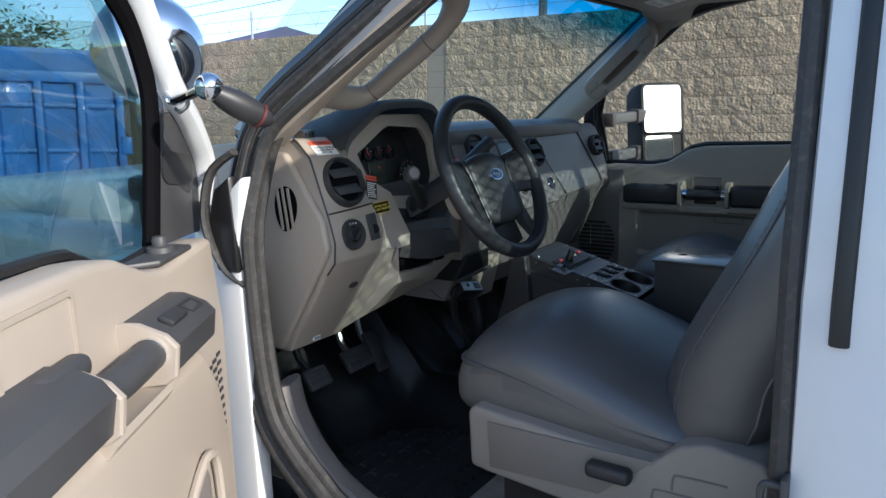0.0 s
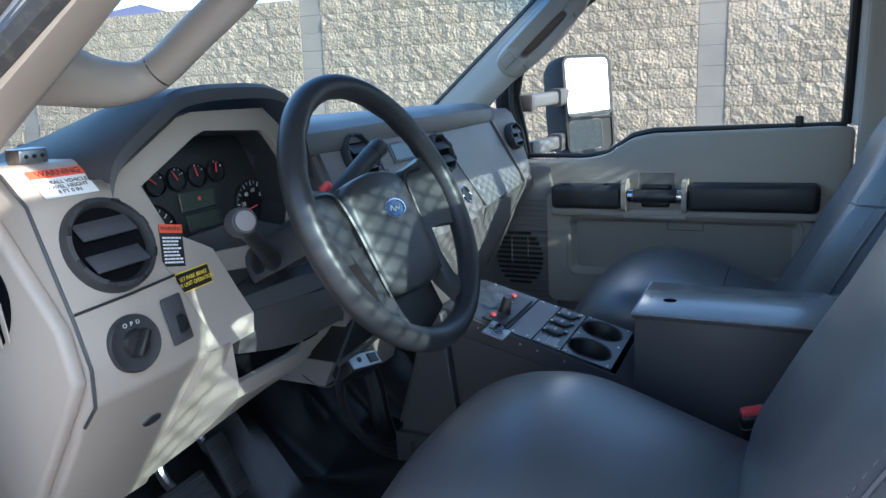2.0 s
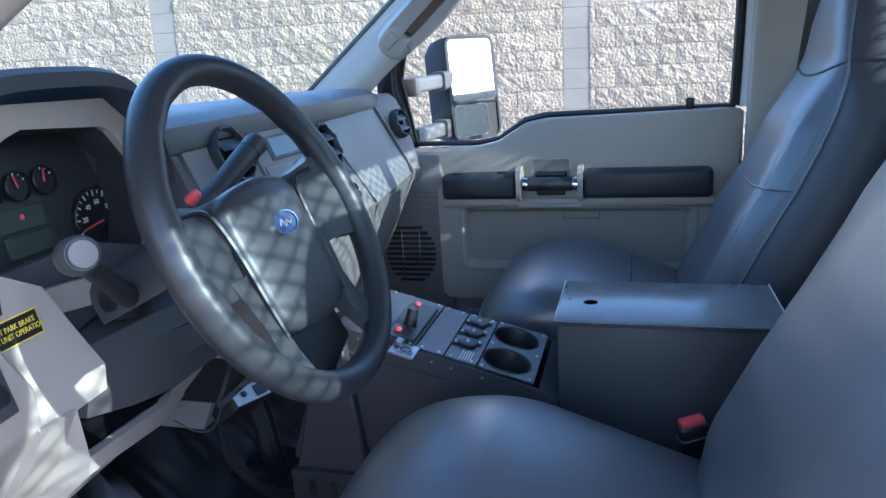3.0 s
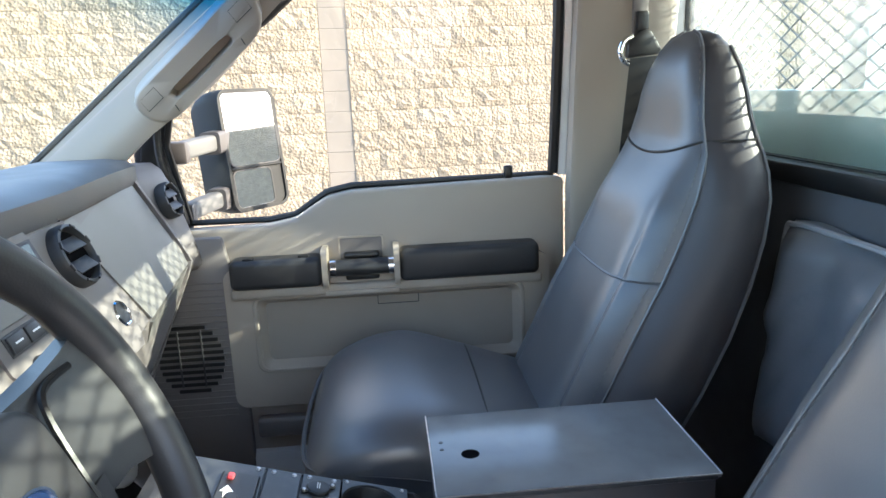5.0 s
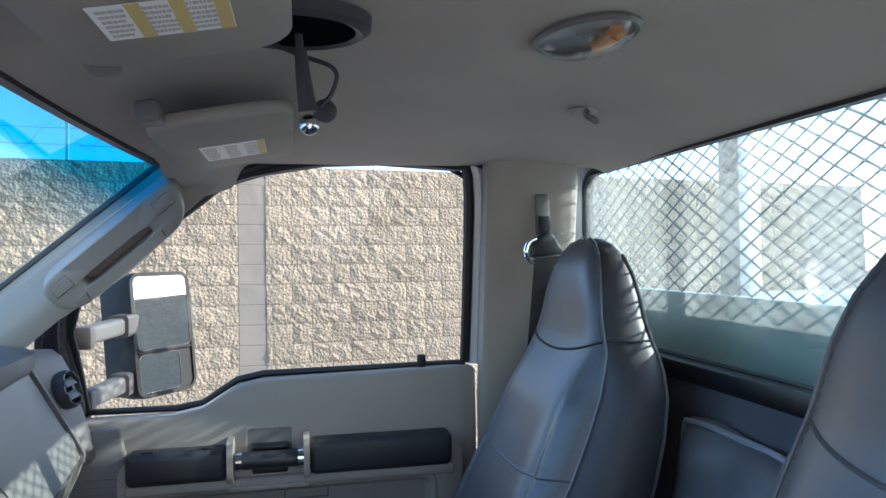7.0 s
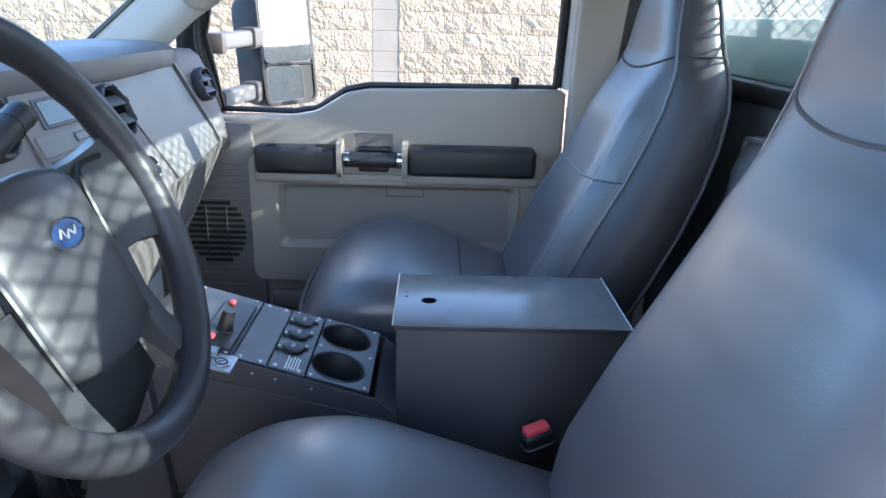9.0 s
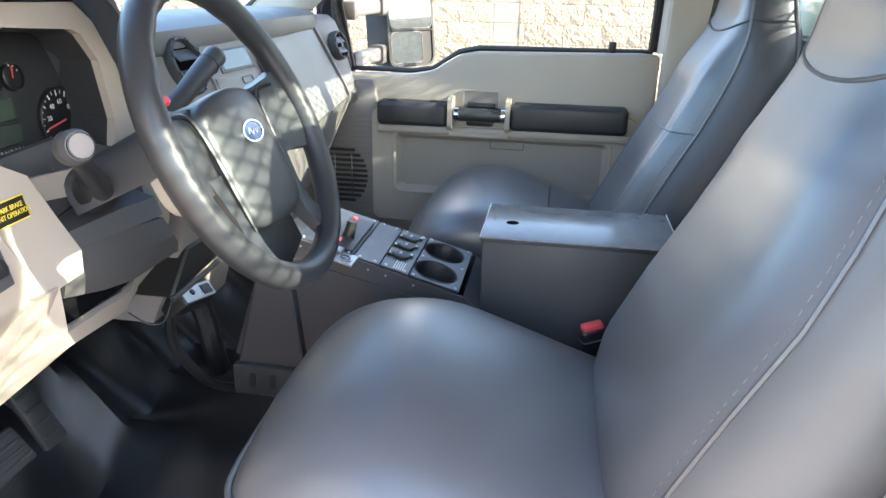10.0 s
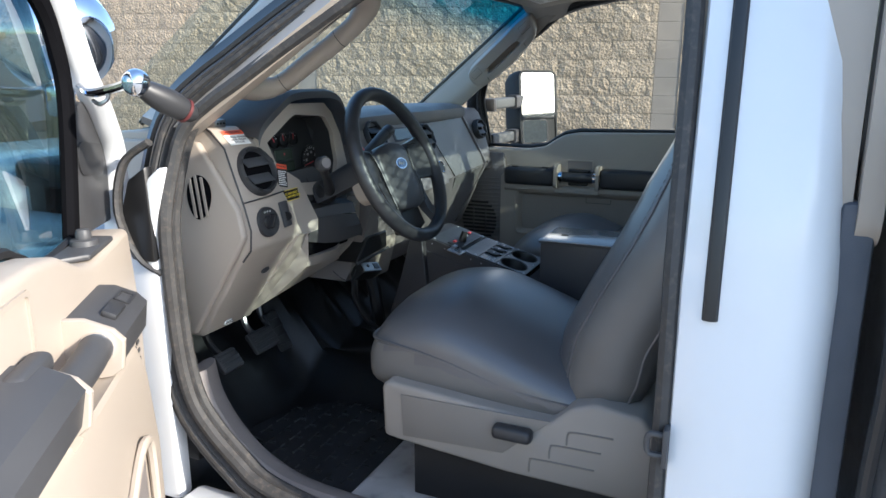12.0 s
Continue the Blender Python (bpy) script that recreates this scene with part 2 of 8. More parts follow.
def split_face():
    """Broken concrete face: tan, rough, with chips and pale aggregate."""
    m = surface("split_face_block", (0.295, 0.238, 0.168), 0.95, spread=0.2, wear_size=14, per_object=0.13, dirt=(0.18, 0.15, 0.12), dirt_amount=0.45)
    nodes, links = m.node_tree.nodes, m.node_tree.links
    geo = nodes.new("ShaderNodeNewGeometry")
    a, b = nodes.new("ShaderNodeTexNoise"), nodes.new("ShaderNodeTexVoronoi")
    a.inputs["Scale"].default_value, a.inputs["Detail"].default_value = 26, 9
    a.inputs["Roughness"].default_value = 0.7
    b.inputs["Scale"].default_value = 34
    links.new(geo.outputs["Position"], a.inputs["Vector"])
    links.new(geo.outputs["Position"], b.inputs["Vector"])
    add = nodes.new("ShaderNodeMath")
    add.operation = "ADD"
    links.new(a.outputs["Fac"], add.inputs[0])
    links.new(b.outputs["Distance"], add.inputs[1])
    bump = nodes.new("ShaderNodeBump")
    bump.inputs["Strength"].default_value, bump.inputs["Distance"].default_value = 0.9, 0.018
    links.new(add.outputs[0], bump.inputs["Height"])
    links.new(bump.outputs[0], nodes["Principled BSDF"].inputs["Normal"])
    return m


SPLIT = split_face()


def windscreen_glass():
    """Clear, slightly green pane with a blue sun band dyed into its upper edge."""
    m = glass("windscreen_glass", (0.80, 0.87, 0.82), gloss=0.8)
    nodes, links = m.node_tree.nodes, m.node_tree.links
    tc = nodes.new("ShaderNodeTexCoord")
    sep = nodes.new("ShaderNodeSeparateXYZ")
    links.new(tc.outputs["Object"], sep.inputs[0])
    ramp = nodes.new("ShaderNodeValToRGB")
    ramp.color_ramp.elements[0].position, ramp.color_ramp.elements[0].color = 0.0, (0.84, 0.91, 0.87, 1)
    ramp.color_ramp.elements[1].position, ramp.color_ramp.elements[1].color = 1.0, (0.02, 0.27, 0.50, 1)
    rng = nodes.new("ShaderNodeMapRange")
    rng.inputs["From Min"].default_value, rng.inputs["From Max"].default_value = 1.335, 1.425
    links.new(sep.outputs["Z"], rng.inputs["Value"])
    links.new(rng.outputs[0], ramp.inputs[0])
    for node in nodes:
        if node.type == "BSDF_TRANSPARENT":
            links.new(ramp.outputs[0], node.inputs[0])
    return m


GLASS_WIND = windscreen_glass()

# ---- mesh helpers ----
LEVEL = Matrix.Identity(4)
TRUCK = Matrix.Translation((0, 0, 1.4)) @ pose(0, 0, 0, 0, -3.1, 0) @ Matrix.Translation((0, 0, -1.4))   # the truck leans on the sloping yard
STATE = {"frame": LEVEL}
PLACE = {}


def thing(name, base, label, category, group="", kind=""):
    ob = new(name)
    ob.empty_display_size = 0.05
    at = STATE["frame"] @ Vector(base)
    ob.location = at
    PLACE[ob] = Vector(at)
    return tagged(ob, label, category, group, kind)


def part(name, bm, mat, parent=None, label="", smooth=35):
    """Links a bmesh as one mesh object, under a thing or a part if one is given."""
    bm.transform(STATE["frame"])
    off = PLACE.get(parent, Vector((0, 0, 0)))
    bmesh.ops.translate(bm, verts=bm.verts, vec=-off)
    bmesh.ops.recalc_face_normals(bm, faces=bm.faces)
    me = bpy.data.meshes.new(name)
    if smooth:
        lim = math.radians(smooth)
        for f in bm.faces:
            f.smooth = True
        for e in bm.edges:
            if len(e.link_faces) == 2 and e.calc_face_angle(0) > lim:
                e.smooth = False
    bm.to_mesh(me)
    bm.free()
    me.materials.append(mat)
    ob = new(name, me)
    if parent:
        ob.parent = parent
        PLACE[ob] = Vector(off)
    if label:
        ob["label"] = label
    return ob


def solid(name, bm, mat, label, category, kind="", group=""):
    return tagged(part(name, bm, mat), label, category, group, kind)


def B():
    return bmesh.new()


def join(bm, src, m=None):
    if m is not None:
        src.transform(m)
    me = bpy.data.meshes.new("tmp")
    src.to_mesh(me)
    src.free()
    bm.from_mesh(me)
    bpy.data.meshes.remove(me)
    return bm


def rbox(bm, lo, hi, r=0.004, seg=2, m=None):
    """A box between two corners with rounded edges."""
    src = B()
    bmesh.ops.create_cube(src, size=1.0)
    size = [max(1e-4, hi[i] - lo[i]) for i in range(3)]
    mid = [(hi[i] + lo[i]) / 2 for i in range(3)]
    bmesh.ops.scale(src, vec=size, verts=src.verts)
    r = min(r, 0.45 * min(size))
    if r > 0:
        bmesh.ops.bevel(src, geom=list(src.edges), offset=r, segments=seg, affect="EDGES", profile=0.5)
    bmesh.ops.translate(src, vec=mid, verts=src.verts)
    return join(bm, src, m)


def prism(bm, poly, along, lo, hi, r=0.0, seg=2, m=None):
    """A polygon of pairs pulled out along an axis; the pairs are the two other axes in order."""
    src = B()
    ax = "xyz".index(along)

    def at(p, h):
        q = list(p)
        q.insert(ax, h)
        return q
    a = [src.verts.new(at(p, lo)) for p in poly]
    b = [src.verts.new(at(p, hi)) for p in poly]
    n = len(poly)
    src.faces.new(a)
    src.faces.new(b[::-1])
    for i in range(n):
        src.faces.new((a[i], b[i], b[(i + 1) % n], a[(i + 1) % n]))
    bmesh.ops.recalc_face_normals(src, faces=src.faces)
    if r:
        bmesh.ops.bevel(src, geom=list(src.edges), offset=r, segments=seg, affect="EDGES", profile=0.5, clamp_overlap=True)
    return join(bm, src, m)


def loft(bm, rings, closed=True, caps=True):
    rows = [[bm.verts.new(p) for p in ring] for ring in rings]
    n = len(rows[0])
    for a, b in zip(rows, rows[1:]):
        for i in range(n if closed else n - 1):
            j = (i + 1) % n
            bm.faces.new((a[i], a[j], b[j], b[i]))
    if caps and closed:
        bm.faces.new(rows[0][::-1])
        bm.faces.new(rows[-1])
    return bm


def curve(points, steps=6, loop=False):
    """A smooth line through the points."""
    pts = [Vector(p) for p in points]
    n = len(pts)
    out = []
    for i in range(n if loop else n - 1):
        p0 = pts[(i - 1) % n] if loop or i else pts[0]
        p1, p2 = pts[i], pts[(i + 1) % n]
        p3 = pts[(i + 2) % n] if loop or i + 2 < n else pts[-1]
        for k in range(steps):
            t = k / steps
            out.append(0.5 * (2 * p1 + (p2 - p0) * t + (2 * p0 - 5 * p1 + 4 * p2 - p3) * t * t + (3 * p1 - p0 - 3 * p2 + p3) * t ** 3))
    if not loop:
        out.append(pts[-1])
    return out


def tube(bm, pts, r, seg=10, loop=False, flat=1.0, up=(0, 0, 1), taper=None):
    """A round or flattened bar along points."""
    pts = [Vector(p) for p in pts]
    n = len(pts)
    rings = []
    side = None
    for i, p in enumerate(pts):
        a = pts[(i - 1) % n] if loop else pts[max(0, i - 1)]
        b = pts[(i + 1) % n] if loop else pts[min(n - 1, i + 1)]
        t = (b - a).normalized()
        ref = Vector(up) if side is None else side
        s = ref - t * ref.dot(t)
        if s.length < 1e-5:
            s = Vector((1, 0, 0)) - t * t.x
        s.normalize()
        side = s
        w = t.cross(s)
        rad = r if taper is None else r * taper(i / max(1, n - 1))
        rings.append([p + s * (rad * flat * math.cos(u)) + w * (rad * math.sin(u)) for u in (2 * math.pi * k / seg for k in range(seg))])
    if loop:
        rings.append(rings[0])
        rows = [[bm.verts.new(q) for q in ring] for ring in rings[:-1]]
        rows.append(rows[0])
        for a, b in zip(rows, rows[1:]):
            for i in range(seg):
                j = (i + 1) % seg
                bm.faces.new((a[i], a[j], b[j], b[i]))
        return bm
    return loft(bm, rings)


def turned(bm, profile, m, seg=28):
    """A profile of (radius, height) spun round the local z axis, then placed by m."""
    src = B()
    rows = []
    for r, h in profile:
        if r < 1e-6:
            rows.append([src.verts.new((0, 0, h))])
        else:
            rows.append([src.verts.new((r * math.cos(2 * math.pi * k / seg), r * math.sin(2 * math.pi * k / seg), h)) for k in range(seg)])
    for a, b in zip(rows, rows[1:]):
        for i in range(seg):
            j = (i + 1) % seg
            if len(a) == 1 and len(b) == 1:
                continue
            if len(a) == 1:
                src.faces.new((a[0], b[i], b[j]))
            elif len(b) == 1:
                src.faces.new((a[i], a[j], b[0]))
            else:
                src.faces.new((a[i], a[j], b[j], b[i]))
    return join(bm, src, m)


def axes(origin, x, z):
    """The pose whose local z points along z and whose local x leans to x."""
    zz = Vector(z).normalized()
    xx = (Vector(x) - zz * Vector(x).dot(zz)).normalized()
    yy = zz.cross(xx)
    m = Matrix((xx, yy, zz)).transposed().to_4x4()
    m.translation = Vector(origin)
    return m


def rounded(w, h, r, n=5):
    """The outline of a rounded rectangle about the origin."""
    out = []
    for cx, cy, a0 in ((w / 2 - r, h / 2 - r, 0), (-w / 2 + r, h / 2 - r, 90), (-w / 2 + r, -h / 2 + r, 180), (w / 2 - r, -h / 2 + r, 270)):
        for k in range(n + 1):
            a = radians(a0 + 90 * k / n)
            out.append((cx + r * math.cos(a), cy + r * math.sin(a)))
    return out


def plate(bm, outline, depth, m, r=0.0):
    """A flat outline in the local xy plane, depth thick along local z, placed by m."""
    return prism(bm, outline, "z", 0.0, depth, r, 2, m)


def frame_plate(bm, outer, inner, depth, m):
    """A plate with a hole: outlines with the same number of points."""
    src = B()
    n = len(outer)
    rows = [[src.verts.new((*p, h)) for p in o] for o, h in ((outer, 0), (outer, depth), (inner, depth), (inner, 0))]
    rows.append(rows[0])
    for a, b in zip(rows, rows[1:]):
        for i in range(n):
            j = (i + 1) % n
            src.faces.new((a[i], a[j], b[j], b[i]))
    return join(bm, src, m)


def lettering(name, text, size, m, mat, parent, spacing=1.0, squeeze=1.0, depth=0.0002):
    """Text as a mesh in the local xy plane of m, centred."""
    cu = bpy.data.curves.new(name, "FONT")
    cu.body, cu.size, cu.extrude = text, size, depth
    cu.align_x, cu.align_y = "CENTER", "CENTER"
    cu.space_line, cu.space_character = spacing, 1.0
    tmp = bpy.data.objects.new("tmp", cu)
    me = tmp.to_mesh()
    bm = B()
    bm.from_mesh(me)
    tmp.to_mesh_clear()
    bpy.data.objects.remove(tmp)
    bpy.data.curves.remove(cu)
    bm.transform(m @ Matrix.Diagonal((squeeze, 1, 1, 1)))
    return part(name, bm, mat, parent, smooth=0)


def bars(name, rows, w, h, m, mat, parent, seed=1):
    """Lines of writing too small to read, as thin bars."""
    rnd = random.Random(seed)
    bm = B()
    for i in range(rows):
        y = h / 2 - (i + 0.5) * h / rows
        x = -w / 2
        end = w / 2 * rnd.uniform(0.55, 1.0)
        while x < end:
            l = w * rnd.uniform(0.08, 0.22)
            rbox(bm, (x, y - h / rows * 0.24, 0), (min(x + l, w / 2), y + h / rows * 0.24, 0.0004), 0, 1, m)
            x += l + w * 0.035
    return part(name, bm, mat, parent, smooth=0)

# ---- the yard ----
STATE["frame"] = LEVEL
bm = B()
bmesh.ops.create_grid(bm, x_segments=40, y_segments=40, size=300)
solid("ground", bm, ASPHALT, "pale dusty concrete yard", "ground", "structure")

# the block wall stands at a small angle to the truck
WALL = pose(0, 0, 0, 0, 0, 7.5)          # local x: away from the truck, local y: along the wall
FACE, TOP, COURSE, BLOCK = 6.53, 3.05, 0.2032, 0.4064
wall = thing("wall_east", WALL @ Vector((FACE, 2, 0)), "tall wall of tan split-face concrete blocks", "wall", kind="structure")
STRIPS = (-0.83, 3.66, 8.15)             # smooth columns, 0.27 m wide, start here
STAINS = (-1.24, 3.22, 8.06)


def split_block(seed, w=BLOCK - 0.006, h=COURSE - 0.006, nx=6, nz=4):
    """One block: a broken front face on a plain body."""
    rnd = random.Random(seed)
    b = B()
    rows = []
    for k in range(nz + 1):
        row = []
        for i in range(nx + 1):
            edge = i in (0, nx) or k in (0, nz)
            d = rnd.uniform(-0.004, 0.004) if edge else rnd.uniform(-0.017, 0.002)
            row.append(b.verts.new((d, w * (i / nx - 0.5) + (0 if edge else rnd.uniform(-0.012, 0.012)), h * (k / nz - 0.5) + (0 if edge else rnd.uniform(-0.008, 0.008)))))
        rows.append(row)
    for k in range(nz):
        for i in range(nx):
            b.faces.new((rows[k][i], rows[k][i + 1], rows[k + 1][i + 1], rows[k + 1][i]))
    rim = [rows[0][i] for i in range(nx + 1)] + [rows[k][nx] for k in range(1, nz + 1)] + [rows[nz][i] for i in range(nx - 1, -1, -1)] + [rows[k][0] for k in range(nz - 1, 0, -1)]
    back = [b.verts.new((0.05, v.co.y, v.co.z)) for v in rim]
    for i in range(len(rim)):
        j = (i + 1) % len(rim)
        b.faces.new((rim[i], back[i], back[j], rim[j]))
    bmesh.ops.recalc_face_normals(b, faces=b.faces)
    return b


bm = B()
rbox(bm, (FACE + 0.010, -9, 0.0), (FACE + 0.2, 22, TOP - 0.01), 0.0, 1, WALL)
part("core", bm, MORTAR, wall)
for n, s in enumerate(STRIPS):
    for k in range(15):
        z0 = TOP - (k + 1) * COURSE
        bm = B()
        rbox(bm, (FACE + 0.006, s + 0.002, z0 + 0.003), (FACE + 0.06, s + 0.27, z0 + COURSE - 0.003), 0.003, 1, WALL)
        part("smooth_block", bm, SMOOTH_BLOCK, wall)
    bm = B()
    rbox(bm, (FACE + 0.004, STAINS[n] - 0.012, 0.0), (FACE + 0.03, STAINS[n] + 0.012, TOP - 0.02), 0.004, 1, WALL)
    part("joint_sealant", bm, STAIN, wall, "yellowed vertical joint")
block_meshes = []
for i in range(14):
    b = split_block(100 + i)
    me = bpy.data.meshes.new("block")
    b.to_mesh(me)
    b.free()
    me.materials.append(SPLIT)
    block_meshes.append(me)
rest = B()
count = 0
rnd = random.Random(4)
for k in range(15):
    z = TOP - (k + 0.5) * COURSE
    s = -8.0 + (BLOCK / 2 if k % 2 else 0)
    while s < 16:
        mid = s + BLOCK / 2
        clear = all(not (st - 0.16 < mid < st + 0.27 + 0.16) for st in STRIPS)
        if clear:
            m = WALL @ pose(FACE, mid, z, 180 * rnd.randint(0, 1), 0, 0)
            me = rnd.choice(block_meshes)
            if z > 1.0 and -2.9 < s < 5.2 and count < 300:
                ob = new("block", me)
                ob.parent = wall
                ob.matrix_basis = Matrix.Translation(-PLACE[wall]) @ m
                count += 1
            else:
                src = B()
                src.from_mesh(me)
                join(rest, src, m)
        else:
            for st in STRIPS:
                # cut blocks close the courses against the smooth columns
                if st - 0.16 < mid < st + 0.43:
                    for a, b2 in ((s, st), (st + 0.272, s + BLOCK)):
                        if 0.05 < b2 - a:
                            src = split_block(rnd.randint(0, 99), w=b2 - a - 0.005, nx=max(2, int((b2 - a) / 0.07)))
                            join(rest, src, WALL @ pose(FACE, (a + b2) / 2, z))
        s += BLOCK
tagged(part("far_blocks", rest, SPLIT, wall), kind="stuff")

# barbed wire and a coil of razor wire over the wall
wire = thing("security_wire", WALL @ Vector((FACE + 0.1, 2, TOP)), "two strands and a loose coil of razor wire over the wall", "wire")
for h in (0.15, 0.31):
    bm = B()
    tube(bm, [WALL @ Vector((FACE + 0.1, s, TOP + h + 0.01 * math.sin(s * 1.3))) for s in range(-9, 23)], 0.0035, 5)
    part("strand", bm, GALV, wire)
bm = B()
tube(bm, [WALL @ Vector((FACE + 0.1 + 0.1 * math.cos(a), -9 + a * 0.088, TOP + 0.25 + 0.13 * math.sin(a))) for a in (k * 0.5 for k in range(700))], 0.003, 4)
part("coil", bm, GALV, wire)
for s in range(-8, 22, 3):
    bm = B()
    rbox(bm, (FACE + 0.09, s - 0.015, TOP - 0.012), (FACE + 0.12, s + 0.015, TOP + 0.42), 0.003, 1, WALL)
    part("post", bm, GALV, wire)


def plain_wall(name, m, length, label):
    b = B()
    rbox(b, (0, 0, 0), (0.2, length, TOP), 0.01, 1, m)
    w = solid(name, b, SPLIT, label, "wall", "structure")
    return w


plain_wall("wall_south", pose(9, -13.0, 0, 0, 0, 97.5), 26, "far tan block wall behind the truck")
plain_wall("wall_north", pose(4.5, 22.5, 0, 0, 0, 97.5), 24, "far tan block wall ahead of the truck")


north_wire = thing("razor_wire", (0, 22.6, TOP), "loose coil of razor wire on the far wall", "wire")
bm = B()
tube(bm, [pose(4.5, 22.5, 0, 0, 0, 97.5) @ Vector((0.1 + 0.2 * math.cos(a), a * 0.12, TOP + 0.3 + 0.3 * math.sin(a))) for a in (k * 0.4 for k in range(480))], 0.008, 4)
part("coil", bm, GALV, north_wire)


def ribbed_container():
    """Open-topped steel container: ribbed sides, deep rails, inside back panel."""
    c = thing("waste_container", (0, 0, 0), "open blue ribbed steel waste container standing by the wall", "container")
    L, W, Hh = 6.2, 2.3, 2.62
    for nm, lo, hi in (("side", (0, 0, 0.25), (L, 0.06, Hh - 0.25)), ("side", (0, W - 0.06, 0.25), (L, W, Hh + 0.30)), ("end", (0, 0, 0.25), (0.06, W, Hh)), ("end", (L - 0.06, 0, 0.25), (L, W, Hh)), ("floor", (0, 0, 0.2), (L, W, 0.27))):
        b = B()
        rbox(b, lo, hi, 0.01, 1)
        part(nm, b, BLUE_STEEL, c)
    for y0, top in ((-0.06, Hh - 0.25), (W - 0.02, Hh + 0.30)):
        b = B()
        rbox(b, (-0.05, y0, top - 0.07), (L + 0.05, y0 + 0.14, top + 0.08), 0.015, 2)
        part("rail", b, BLUE_STEEL, c)
    for i in range(12):
        b = B()
        x = 0.25 + i * 0.5
        prism(b, [(x - 0.07, 0.0), (x - 0.04, -0.1), (x + 0.04, -0.1), (x + 0.07, 0.0)], "z", 0.25, Hh - 0.3, 0.006)
        part("rib", b, BLUE_STEEL, c)
    for z in (0.8, 1.4, 2.0):
        b = B()
        rbox(b, (0, -0.035, z - 0.03), (L, 0.0, z + 0.03), 0.012, 2)
        part("crossbar", b, BLUE_STEEL, c)
    b = B()
    rbox(b, (L - 0.02, -0.09, 0.25), (L + 0.08, 0.1, Hh + 0.05), 0.015, 2)
    part("corner_post", b, BLUE_STEEL, c)
    for z in (0.8, 1.35):
        b = B()
        rbox(b, (L + 0.02, -0.12, z), (L + 0.16, 0.05, z + 0.24), 0.02, 2)
        part("hinge", b, BLUE_STEEL, c)
    for x in (0.5, L - 0.5):
        b = B()
        turned(b, [(0, -0.06), (0.12, -0.06), (0.12, 0.06), (0, 0.06)], pose(x, 0.4, 0.12, 90))
        part("roller", b, STEEL, c)
    return c


container = ribbed_container()
container.matrix_basis = pose(-1.55, 11.59, 0.0, 0, 0, -30)


def tree(pos, height, seed, label):
    """A tapered trunk with limbs and a crown of many small leaf clumps."""
    rnd = random.Random(seed)
    t = thing("tree", pos, label, "tree", "trees beyond the wall")
    base = Vector(pos)
    b = B()
    tube(b, curve([base, base + Vector((0.1, 0, height * 0.3)), base + Vector((-0.05, 0.1, height * 0.62))], 4), 0.17, 8, taper=lambda u: 1 - 0.6 * u)
    tips = []
    for i in range(9):
        a = rnd.uniform(0, 6.28)
        st = base + Vector((0, 0, height * rnd.uniform(0.28, 0.6)))
        tip = st + Vector((math.cos(a) * height * rnd.uniform(0.2, 0.38), math.sin(a) * height * rnd.uniform(0.2, 0.38), height * rnd.uniform(0.12, 0.36)))
        tube(b, [st, st.lerp(tip, 0.5) + Vector((0, 0, 0.1)), tip], 0.06, 6, taper=lambda u: 1 - 0.75 * u)
        tips += [tip, st.lerp(tip, 0.6)]
    part("trunk", b, BARK, t)
    verts, faces = [], []
    for tip in tips:
        for _ in range(190):
            c = tip + Vector((rnd.gauss(0, 0.42), rnd.gauss(0, 0.42), rnd.gauss(0, 0.3)))
            u = Vector((rnd.uniform(-1, 1), rnd.uniform(-1, 1), rnd.uniform(-0.6, 0.6))).normalized()
            w = u.cross(Vector((rnd.uniform(-1, 1), rnd.uniform(-1, 1), 1))).normalized()
            l = rnd.uniform(0.08, 0.16)
            k = len(verts)
            verts += [c - u * l, c + w * l * 0.4, c + u * l, c - w * l * 0.4]
            faces.append((k, k + 1, k + 2, k + 3))
    off = PLACE[t]
    me = bpy.data.meshes.new("crown")
    me.from_pydata([v - off for v in verts], [], faces)
    me.materials.append(LEAF)
    ob = new("crown", me)
    ob.parent = t
    return t


for i, (x, y, h) in enumerate(((-6.5, 25.5, 6.2), (-3.2, 26.5, 6.8), (-9.5, 26.0, 6.4), (0.2, 26.8, 5.2), (7.4, 25.5, 6.6), (9.6, 26.5, 6.9), (11.8, 25.0, 6.0))):
    tree((x, y, 0), h, 30 + i, "loose green desert tree with fine foliage behind the wall")

canopy = thing("canopy_tent", (9.5, 14.0, 0), "dark violet pop-up canopy roof on thin legs beyond the wall", "tent")
cx, cy = 8.6, 10.2
bm = B()
apex = Vector((cx, cy, 3.85))
cor = [Vector((cx + a * 1.5, cy + b * 1.5, 3.3)) for a, b in ((-1, -1), (1, -1), (1, 1), (-1, 1))]
for i in range(4):
    a, b2 = cor[i], cor[(i + 1) % 4]
    mid = (a + b2) / 2 + Vector((0, 0, 0.06))
    for p, q in ((a, mid), (mid, b2)):
        bm.faces.new([bm.verts.new(v) for v in (p, q, apex)])
    bm.faces.new([bm.verts.new(v) for v in (a, a - Vector((0, 0, 0.22)), b2 - Vector((0, 0, 0.22)), b2, mid)])
bmesh.ops.remove_doubles(bm, verts=bm.verts, dist=0.001)
bmesh.ops.solidify(bm, geom=list(bm.faces), thickness=0.01)
part("canopy", bm, TENT, canopy)
for c in cor:
    bm = B()
    tube(bm, [(c.x, c.y, 0), (c.x, c.y, c.z)], 0.02, 6)
    part("leg", bm, GALV, canopy)

